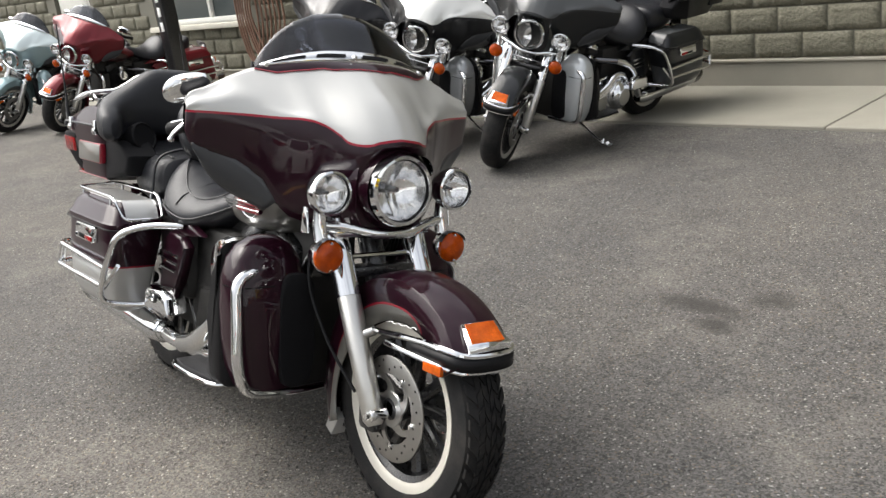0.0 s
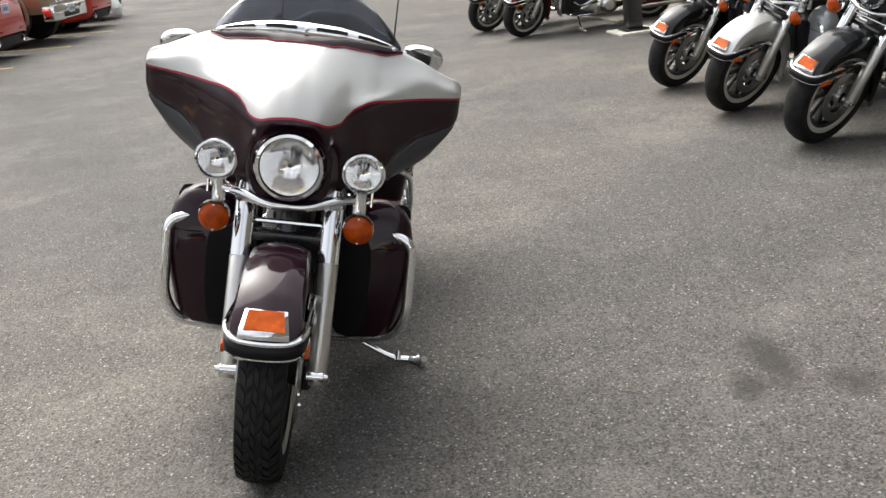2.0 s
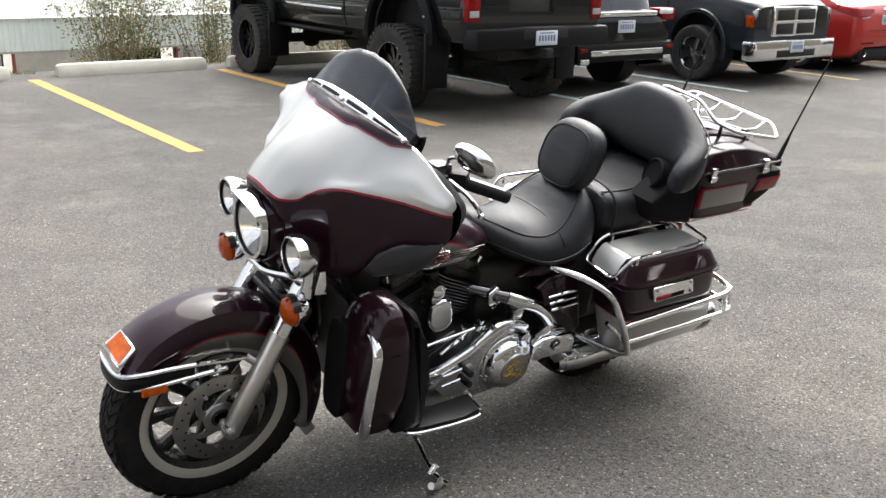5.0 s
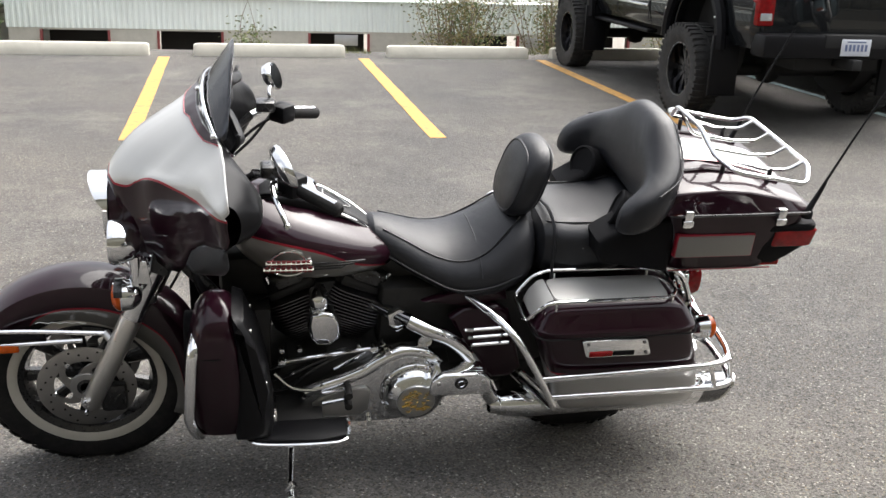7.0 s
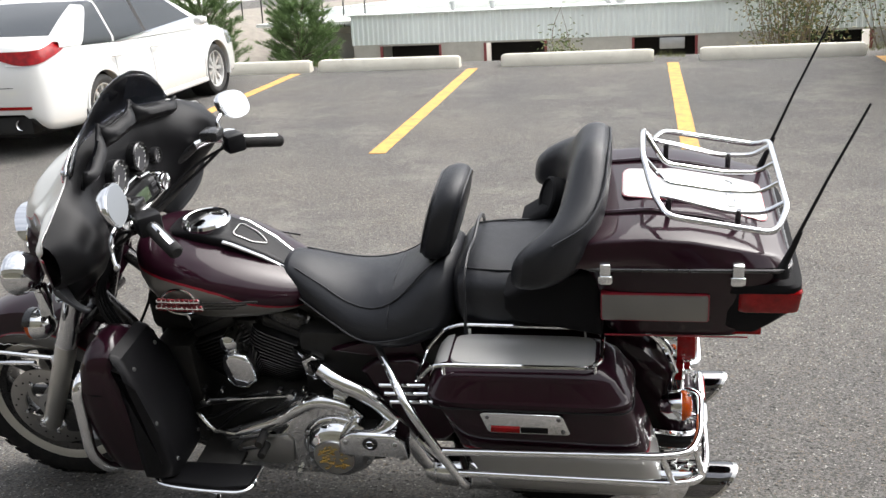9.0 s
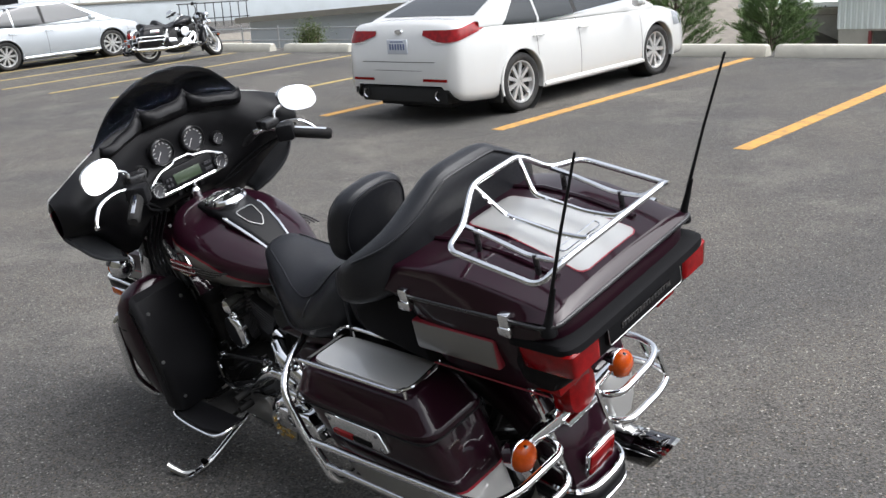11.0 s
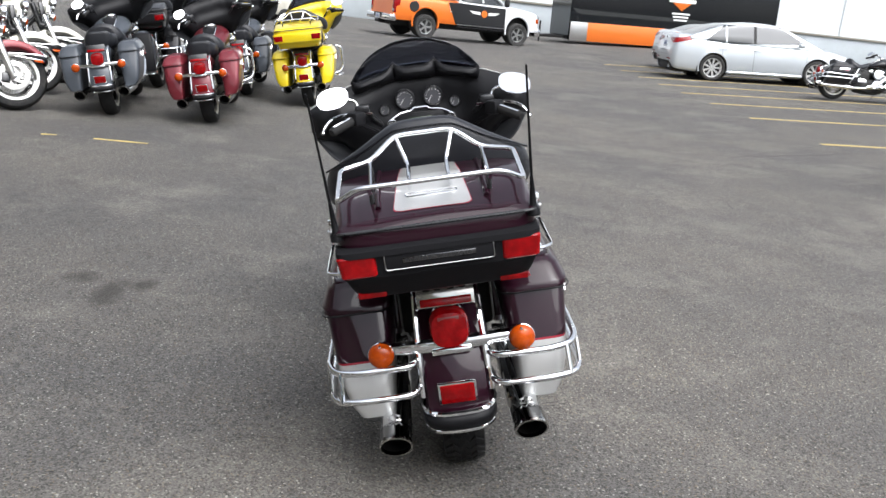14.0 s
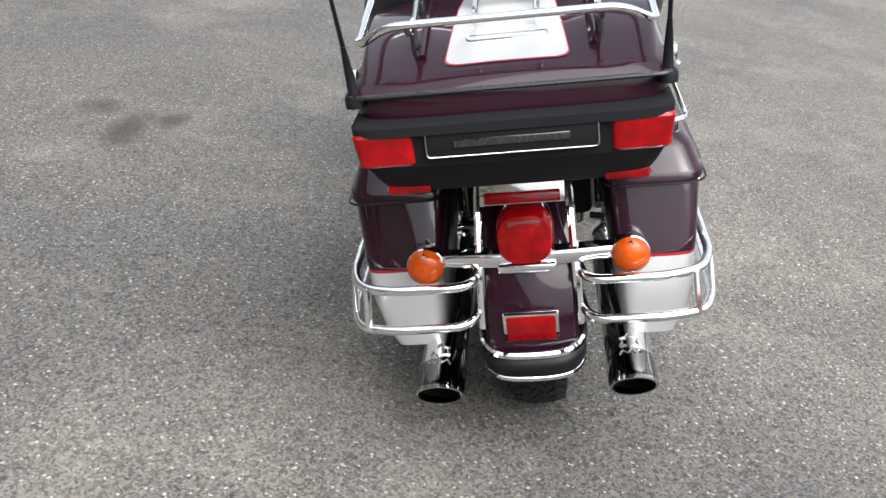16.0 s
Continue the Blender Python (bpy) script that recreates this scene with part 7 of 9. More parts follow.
pail = thing("bucket", "white plastic bucket standing on the apron", "bucket", pose(-7.55, 4.25, 0.022))
part("body", lathe([(0.0, 0.004), (0.115, 0.0), (0.135, 0.30), (0.142, 0.30), (0.142, 0.285), (0.133, 0.30), (0.125, 0.29), (0.108, 0.012), (0.0, 0.012)], "Z", (0, 0, 0), 22), white_door, pail)
part("handle", tube(smooth_path([(0.14, 0, 0.27), (0.11, -0.06, 0.18), (0.0, -0.15, 0.13), (-0.11, -0.06, 0.18), (-0.14, 0, 0.27)], 5), 0.004, 6), galvanised, pail)

# ---- the low building behind the stalls ----
low_b = thing("warehouse", "low white-sided warehouse on the level below the lot", "building")
OPEN = [(-9.0, -7.9, -1.2, 0.50), (-6.7, -5.6, -1.2, 0.50), (-4.6, -3.55, -1.2, 0.50), (-1.91, -0.85, -1.2, 0.50), (0.56, 1.64, -1.2, 0.50), (2.38, 3.47, -1.2, 0.50)]
base = part("block_base", holed_wall(-24.0, 3.95, -1.5, 0.53, -14.25, -14.02, OPEN), block_wall, low_b, smooth=False)
for a, b, c, d in OPEN:
    # dark panel behind each gap, painted as the shade inside
    w = part("opening", box(a, b, -14.9, -14.85, c, d), interior_shade, low_b)
    for x in (a + 0.02, b - 0.02):
        part("jamb", box(x - 0.02, x + 0.02, -14.06, -14.0, c, d), red_frame, w)
rib = []
k0 = -24.0
while k0 < 3.98:
    rib += [(k0, -14.02), (k0 + 0.035, -14.02), (k0 + 0.045, -14.05 + 0.045), (k0 + 0.075, -14.005)]
    k0 += 0.09
rib.append((3.98, -14.02))
part("siding", loft([[(x, y, z) for x, y in rib] for z in (0.53, 1.03)], cap=False, closed=False), white_siding, low_b, smooth=False)
part("siding_back", box(-24.0, 3.98, -14.20, -14.03, 0.54, 1.02), white_siding, low_b)
part("parapet_cap", box(-24.05, 4.03, -14.28, -13.97, 1.03, 1.055, 0.006), white_siding, low_b)
part("wing_base", holed_wall(3.98, 6.74, -1.5, 0.57, -18.70, -18.5, [(4.76, 6.27, -1.2, 0.57)]), block_wall, low_b, smooth=False)
# same painted darkness behind the gap in the wing
part("wing_opening", box(4.76, 6.27, -19.2, -19.15, -1.2, 0.57), interior_shade, low_b)
part("wing_siding", box(3.98, 6.85, -18.62, -18.46, 0.57, 1.06), white_siding, low_b)
part("end_wall", box(3.80, 3.98, -18.5, -14.26, -1.5, 1.03), white_siding, low_b)
part("wing_side", box(6.61, 6.85, -34, -18.5, -1.5, 1.04), white_siding, low_b)
part("roof", box(-24, 5.8, -34, -14.2, 0.90, 0.955), roof_sheet, low_b)
part("roof_kerb", box(-24, 3.2, -19.2, -19.0, 0.95, 1.06), roof_sheet, low_b)
part("upper_roof", box(-24, 1.5, -34, -22, 0.95, 1.26), roof_sheet, low_b)
part("gravel_stop", box(1.4, 5.85, -20.4, -20.25, 0.95, 1.10), roof_sheet, low_b)
for x, y, h, r in ((2.6, -16.4, 0.22, 0.05), (1.9, -16.9, 0.18, 0.05), (-0.6, -17.4, 0.26, 0.10), (-0.4, -16.2, 0.12, 0.06), (-3.3, -16.4, 0.24, 0.05), (-4.4, -17.6, 0.30, 0.12), (-5.2, -17.2, 0.24, 0.10), (-8.0, -17.0, 0.25, 0.09), (0.3, -20.5, 0.3, 0.14), (-2.3, -20.8, 0.35, 0.14)):
    part("roof_vent", lathe([(r, 0.95), (r * 0.9, 0.95 + h * 0.75), (r * 1.5, 0.95 + h * 0.76), (r * 1.3, 0.95 + h), (0.0, 0.95 + h * 1.05)], "Z", (x, y, 0), 12), galvanised, low_b)
for x in (-1.5, -4.9, -9.0):
    part("wall_vent", box(x - 0.20, x + 0.20, -14.01, -13.985, 0.30, 0.48, 0.005), galvanised, low_b)

shed = thing("sloped_roof_shed", "grey shed with a wide pale roof below the stalls", "building")
eave = [(22.5, -14.0, 0.88), (20.0, -14.0, 0.98), (12.5, -14.3, 1.26), (9.4, -14.5, 1.36)]
part("wall", loft([[(x, y, z - 0.12), (x, y - 0.25, z - 0.12), (x, y - 0.25, -1.6), (x, y, -1.6)] for x, y, z in eave[1:]]), grey_wall, shed, smooth=False)
part("end_wall", box(19.8, 20.0, -36, -14.2, -1.6, 0.90), grey_wall, shed)
part("roof", loft([[(x, y + 0.25, z), (x, y - 22, z + 0.18), (x, y - 22, z + 0.05), (x, y + 0.25, z - 0.13)] for x, y, z in ((20.2, -14.0, 0.98), (12.5, -14.3, 1.26), (9.2, -14.5, 1.37))]), roof_sheet, shed, smooth=False)
part("fascia", loft([[(x, y + 0.29, z + 0.01), (x, y + 0.25, z + 0.01), (x, y + 0.25, z - 0.14), (x, y + 0.29, z - 0.14)] for x, y, z in ((20.25, -14.0, 0.98), (12.5, -14.3, 1.26), (9.15, -14.5, 1.37))]), concrete, shed, smooth=False)
def gravel_bank():
    """A loose gravel slope that climbs from the stalls' edge to the retaining wall."""
    rows = []
    for j in range(15):
        y = -13.3 - 0.40 * j
        row = []
        for i in range(25):
            x = 4.05 + 0.30 * i
            up = min(1.0, max(0.0, (x - 4.05) / 3.6)) * min(1.0, (j + 1) / 10)
            z = -0.55 + 1.25 * up + 0.05 * noise.noise(Vector((x * 1.7, y * 1.7, 2.0)))
            row.append((x, y, z))
        rows.append(row)
    bank = link("gravel_bank", sheet(rows), gravel)
    thicken(bank, 0.3, -1.0)
    return tagged(bank, "sloping bank of grey-brown gravel beside the warehouse", "bank", kind="structure")


gravel_bank()
fence = thing("pipe_fence", "low galvanised pipe fence behind the wheel stops", "fence")
for k in range(9):
    part("post", tube([(9.6 + 1.5 * k, -12.75, -0.3), (9.6 + 1.5 * k, -12.75, 0.82)], 0.022, 8), galvanised, fence)
for z in (0.50, 0.78):
    part("rail", tube([(9.0, -12.75, z), (22.0, -12.75, z - 0.05)], 0.018, 8), galvanised, fence)
ret = thing("retaining_wall", "rough concrete retaining wall with a steel handrail", "wall", pose(7.2, -17.6, 0, 0, 0, -12))
part("wall", box(-2.9, 3.2, -0.2, 0.2, -1.6, 0.62, 0.02), block_wall, ret)
part("coping", box(-3.0, 3.3, -0.26, 0.26, 0.62, 0.74, 0.02), pale_concrete, ret)
for k in range(12):
    part("baluster", tube([(-2.7 + 0.5 * k, 0, 0.74), (-2.7 + 0.5 * k, 0, 1.45)], 0.014, 6), dark_under, ret)
part("handrail", tube([(-2.8, 0, 1.45), (3.1, 0, 1.45)], 0.022, 8), galvanised, ret)

# ---- the white hall at the far end of the lot ----
hall = tagged(link("wall_hall", box(44.0, 44.4, -48, 30, 0.2, 7.0), white_wall), "long white wall of a hall", "wall", kind="structure")
hall.matrix_world = Matrix.Translation((0, -6, 0)) @ Matrix.Rotation(radians(-6), 4, "Z") @ Matrix.Translation((0, 6, 0))
part("wall_base", box(43.93, 44.0, -48, 30, 0.0, 1.55, 0.01), grey_wall, hall)
part("wall_ledge", box(43.86, 44.0, -48, 30, 1.55, 1.65, 0.01), concrete, hall)
for k in range(13):
    part("panel_seam", box(43.975, 44.0, -46 + 6 * k, -45.96 + 6 * k, 1.65, 7.0), grey_wall, hall)
rack_far = thing("steel_railing", "rusty steel railing by the far wall", "railing", pose(34.5, -22.5, 0.36, 0, 0, 84))
for k in range(9):
    part("bar", tube([(-1.6 + 0.4 * k, 0, 0), (-1.6 + 0.4 * k, 0, 1.0)], 0.02, 6), dark_under, rack_far)
part("rail", tube([(-1.7, 0, 1.0), (1.7, 0, 1.0)], 0.025, 6), dark_under, rack_far)
part("rail", tube([(-1.7, 0, 0.35), (1.7, 0, 0.35)], 0.02, 6), dark_under, rack_far)

# ---- plants behind the wheel stops ----
pine_needle = plain("pine_needles", (0.115, 0.185, 0.060), 0.7, 0, 0.45, 9)
bark = plain("bark", (0.09, 0.07, 0.05), 0.9, 0, 0.3, 30, 0.6, 90)
dry_leaf = plain("dry_leaves", (0.24, 0.20, 0.085), 0.75, 0, 0.45, 12)
green_leaf = plain("shrub_leaves", (0.085, 0.115, 0.035), 0.7, 0, 0.45, 12)
twig_bark = plain("twig_bark", (0.20, 0.16, 0.12), 0.9, 0, 0.3, 30)
weed_green = plain("weeds", (0.15, 0.16, 0.06), 0.8, 0, 0.4, 20)


def pine(x, y, z, h, r, seed):
    rnd = random.Random(seed)
    ob = thing("pine_shrub", "young bushy green pine behind the wheel stops", "pine", pose(x, y, z))
    part("trunk", tube([(0, 0, -0.1), (0.02, 0.01, h * 0.5), (0, 0.03, h * 0.97)], 0.03, 8, radii=[0.045, 0.03, 0.008]), bark, ob)
    needles = bmesh.new()
    for i in range(250):
        t = 0.02 + 0.96 * (i / 250)
        q = i * 2.4 + rnd.random()
        ln = r * math.sqrt(max(0.02, 1 - t ** 2.2)) * (0.60 + 0.45 * rnd.random()) + 0.05
        a = Vector((0, 0, h * t))
        b = a + Vector((math.cos(q) * ln, math.sin(q) * ln, ln * (0.35 + 0.55 * rnd.random())))
        if i % 6 == 0:
            part("branch", tube([a, a.lerp(b, 0.6) + Vector((0, 0, -0.02)), b], 0.008, 5, radii=[0.010, 0.007, 0.003]), bark, ob)
        for k in range(85):
            s = 0.35 + 0.65 * rnd.random() ** 0.7
            p = a.lerp(b, s)
            d = ((b - a).normalized() * 0.8 + Vector((rnd.gauss(0, 0.55), rnd.gauss(0, 0.55), rnd.gauss(0.45, 0.45)))).normalized() * (0.075 + 0.06 * rnd.random())
            w = d.cross(Vector((rnd.random(), rnd.random(), rnd.random()))).normalized() * 0.0055
            v = [needles.verts.new(p - w), needles.verts.new(p + w), needles.verts.new(p + d)]
            needles.faces.new(v)
    part("needles", needles, pine_needle, ob, smooth=False)
    return ob


pine(4.46, -12.70, 0.0, 1.25, 0.66, 3)
pine(6.15, -12.75, 0.0, 1.60, 0.70, 8)


def shrub(name, label, x, y, z, h, spread, stems, leaves, seed, leaf_mats):
    rnd = random.Random(seed)
    ob = thing(name, label, "shrub", pose(x, y, z))
    crowns = [bmesh.new() for _ in leaf_mats]
    for i in range(stems):
        q, lean = rnd.random() * 6.28, rnd.random() * spread
        tip = Vector((math.cos(q) * lean, math.sin(q) * lean * 0.5, h * (0.6 + 0.45 * rnd.random())))
        root = Vector((tip.x * 0.35 + rnd.gauss(0, 0.08), tip.y * 0.3, -0.1))
        mid = root.lerp(tip, 0.5) + Vector((rnd.gauss(0, 0.08), rnd.gauss(0, 0.08), 0.05))
        line = smooth_path([root, mid, tip], 5)
        part("stem", tube(line, 0.008, 5, radii=[0.011 * (1 - 0.8 * k / (len(line) - 1)) for k in range(len(line))]), twig_bark, ob)
        for k in range(leaves):
            p = line[rnd.randrange(3, len(line))] + Vector((rnd.gauss(0, 0.13), rnd.gauss(0, 0.13), rnd.gauss(0, 0.10)))
            a = Vector((rnd.gauss(0, 1), rnd.gauss(0, 1), rnd.gauss(0, 0.6))).normalized() * (0.022 + 0.022 * rnd.random())
            b = a.cross(Vector((rnd.random(), rnd.random(), rnd.random()))).normalized() * 0.014
            c = crowns[rnd.randrange(len(crowns))]
            c.faces.new([c.verts.new(p - a), c.verts.new(p + b), c.verts.new(p + a), c.verts.new(p - b)])
    for c, m in zip(crowns, leaf_mats):
        part("foliage", c, m, ob, smooth=False)
    return ob


shrub("bush", "tall leggy bush with sparse yellowing leaves", -3.2, -12.9, 0.0, 1.9, 1.0, 44, 80, 5, [dry_leaf, green_leaf])
shrub("bush", "tall leggy bush with sparse yellowing leaves", -4.9, -13.0, -0.1, 2.0, 0.9, 34, 60, 6, [dry_leaf, green_leaf])
shrub("bush", "tall leggy bush with sparse yellowing leaves", -7.2, -12.9, -0.1, 1.5, 1.2, 26, 60, 7, [dry_leaf, green_leaf])
shrub("bush", "small green bush beside the pipe fence", 15.6, -12.5, 0.2, 0.62, 0.36, 26, 90, 9, [green_leaf, green_leaf])
shrub("sapling", "thin young sapling with few leaves", 0.14, -12.05, 0.2, 1.15, 0.05, 2, 16, 10, [green_leaf, weed_green])
shrub("sapling", "low weedy sapling at the pavement edge", 0.14, -12.0, 0.25, 0.35, 0.16, 8, 40, 11, [green_leaf, weed_green])


def weeds():
    rnd, bm = random.Random(21), bmesh.new()
    for i in range(5200):
        x = rnd.uniform(-11, 23)
        y = -11.55 - abs(rnd.gauss(0, 0.22))
        gap = noise.noise(Vector((x * 1.3, 3.3, 0)))
        if gap < -0.05:
            continue
        z, hgt = rise(x, y), 0.03 + 0.10 * rnd.random() * (0.6 + gap)
        d = Vector((rnd.gauss(0, 0.03), rnd.gauss(0, 0.03), hgt))
        w = Vector((rnd.gauss(0, 1), rnd.gauss(0, 1), 0)).normalized() * 0.005
        p = Vector((x, y, z - 0.01))
        bm.faces.new([bm.verts.new(p - w), bm.verts.new(p + w), bm.verts.new(p + d)])
    tagged(link("weeds", bm, weed_green, smooth=False), "straggling weeds and dry grass along the pavement edge", "weeds", kind="stuff")


weeds()

# ---- parked motorcycles ----
def dressed(base, **kw):
    d = dict(base)
    d.update(kw)
    return d


black_silver = dressed(scheme("black_grey", (0.010, 0.011, 0.012), (0.055, 0.058, 0.060)), lowers=gloss_paint("silver_lowers", (0.46, 0.48, 0.49), 0.6), bright=True, rack=False, rails=False, backrest=False)
white_black = dressed(scheme("white_black", (0.010, 0.010, 0.011), (0.66, 0.66, 0.63)), lowers=gloss_paint("grey_lowers", (0.22, 0.23, 0.24), 0.6), bright=True, rack=False, rails=False, backrest=False)
white_black["fender"] = white_black["panel"]
all_black = dressed(scheme("black", (0.008, 0.008, 0.009), (0.010, 0.010, 0.011)), rack=False, rails=False, backrest=False)
deep_red = dressed(scheme("deep_red", (0.11, 0.008, 0.012), (0.12, 0.009, 0.013)), lowers=None, rack=False, rails=False, backrest=False, topcase=False)
ice_blue = dressed(scheme("ice_blue", (0.26, 0.36, 0.38), (0.55, 0.62, 0.62)), rack=False, rails=False, backrest=False, topcase=False)
slate = dressed(scheme("slate", (0.046, 0.052, 0.061), (0.046, 0.052, 0.061)), fairing=all_black["fairing"], rack=False, rails=False, backrest=False, topcase=False, guards=False)
wine = dressed(scheme("wine", (0.115, 0.014, 0.020), (0.115, 0.014, 0.020)), fairing=all_black["fairing"], rack=False, rails=False, backrest=False, topcase=False, lowers=None, guards=False)
yellow = dressed(scheme("yellow", (0.72, 0.55, 0.005), (0.74, 0.57, 0.005)), rack=True, rails=False, backrest=False, lowers=None, guards=False)
for st in (yellow,):
    for key in ("fairing", "fender", "tank", "bag"):
        st[key] = st["paint"]
    st["inner"] = st["paint"]


def cruiser(base, **kw):
    return dressed(base, fairing=None, topcase=False, lowers=None, rails=False, backrest=False, screen=False, spokes=40, rim=chrome, spoke=chrome, stripe_rim=white_door, **kw)


red_cruiser = cruiser(deep_red)
cream = cruiser(scheme("cream", (0.55, 0.54, 0.47), (0.58, 0.57, 0.50)))
black_cruiser = cruiser(all_black, bright=True)


def parked(label, style, x, y, heading, lean=-11.5, group="parked motorcycles", turn=24):
    ob = touring_bike(label, style, False, group)
    steer(ob, turn)
    ob.matrix_world = pose(x, y, rise(x, y), 0, 0, heading) @ pose(0, 0, 0, lean, 0, 0)
    return ob


parked("black and grey touring motorcycle with silver leg fairings by the wall", black_silver, -2.18, 3.68, -83)
parked("white and black touring motorcycle with grey leg fairings in the row", white_black, -3.26, 3.56, -83)
parked("glossy black touring motorcycle in the row by the shop", all_black, -4.42, 3.46, -82)
parked("dark red touring motorcycle with batwing fairing near the canopy post", deep_red, -8.86, 2.77, -80)
parked("pale ice blue touring motorcycle at the end of the row", ice_blue, -9.95, 2.42, -80)
parked("slate grey touring motorcycle with hard saddlebags seen from behind", slate, 6.90, 3.29, 8)
parked("wine red touring motorcycle with hard saddlebags seen from behind", wine, 7.05, 2.26, 4)
parked("bright yellow touring motorcycle with top case and rack", yellow, 9.27, 1.39, 0)
parked("glossy black touring motorcycle in the second row", all_black, 9.60, 3.45, 6)
parked("slate grey touring motorcycle behind the wine red one", slate, 9.75, 2.30, 3)
parked("red cruiser motorcycle with whitewall tyres and wire wheels", red_cruiser, 5.62, 4.85, -82)
parked("cream cruiser motorcycle with whitewall tyres and wire wheels", cream, 6.85, 5.10, -80)
parked("cream cruiser motorcycle with whitewall tyres and wire wheels", cream, 8.00, 5.20, -78)
blk = parked("black cruiser motorcycle with chrome engine standing alone in a stall", black_cruiser, 16.55, -9.72, -91)

# ---- cars and pickups ----
# x ahead, y left, on its wheels at z 0, the middle of the wheelbase at 0
car_glass = glass("car_glass", (0.020, 0.024, 0.026), 0.02)
car_glass.node_tree.nodes["Principled BSDF"].inputs["Specular IOR Level"].default_value = 0.8
plate_white = plain("plate_white", (0.62, 0.65, 0.70), 0.5)
plate_ink = plain("plate_ink", (0.13, 0.17, 0.30), 0.5)
seam_dark = plain("seam_dark", (0.01, 0.01, 0.01), 0.7)
bright_rim = plain("bright_car_alloy", (0.66, 0.66, 0.65), 0.28, 0.6, 0.06)
clear_lamp = plain("clear_lamp_cover", (0.55, 0.57, 0.58), 0.1, 0.6, 0.2, 60, coat=0.8)
car_rubber = plain("car_tyre", (0.018, 0.018, 0.018), 0.75, 0, 0.2, 20, 0.2, 200, dirt=0.2)


def car_ring(x, zb, zt, hw, tuck=0.10, arches=()):
    """One section of a car body, from the left sill over the top to the right sill, cut away over the wheels (x, z, radius)."""
    h = zt - zb
    side = [(hw * (1 - tuck), zb), (hw * 0.965, zb + h * 0.04), (hw * 0.985, zb + h * 0.10), (hw * 0.997, zb + h * 0.21), (hw, zb + h * 0.32), (hw, zb + h * 0.44), (hw * 0.995, zb + h * 0.55), (hw * 0.985, zb + h * 0.68), (hw * 0.97, zb + h * 0.78), (hw * 0.955, zb + h * 0.86), (hw * 0.925, zb + h * 0.92), (hw * 0.87, zb + h * 0.965), (hw * 0.80, zt - h * 0.015), (hw * 0.62, zt), (hw * 0.45, zt + 0.012)]
    for ax, az, r in arches:
        if abs(x - ax) < r:
            low = az + math.sqrt(r * r - (x - ax) ** 2)
            side = [(y, max(z, low)) for y, z in side]
    return [(x, y, z) for y, z in side] + [(x, 0, zt + 0.018)] + [(x, -y, z) for y, z in reversed(side)]


def stations(x0, x1, n, arches):
    """Places of the sections: even steps, and closer round the wheel openings."""
    xs = [x0 + (x1 - x0) * k / n for k in range(n + 1)]
    for ax, az, r in arches:
        xs += [ax + r * math.cos(math.pi * k / 18) for k in range(1, 18)] + [ax - r * 0.9999, ax + r * 0.9999, ax - r * 1.0001, ax + r * 1.0001]
    return sorted(x for x in set(xs) if x0 <= x <= x1)


def skin_patch(ob, planes, lift=0.004, keep=None):
    """A piece of a body's skin between planes (point, normal pointing out of the piece), lifted off it."""
    bm = bmesh.new()
    bm.from_mesh(ob.data)
    for co, no in planes:
        bmesh.ops.bisect_plane(bm, geom=bm.verts[:] + bm.edges[:] + bm.faces[:], plane_co=co, plane_no=no, clear_outer=True, dist=1e-5)
    if keep:
        bmesh.ops.delete(bm, geom=[f for f in bm.faces if not keep(f.normal)], context="FACES")
    bm.normal_update()
    for q in bm.verts:
        q.co += q.normal * lift
    return bm


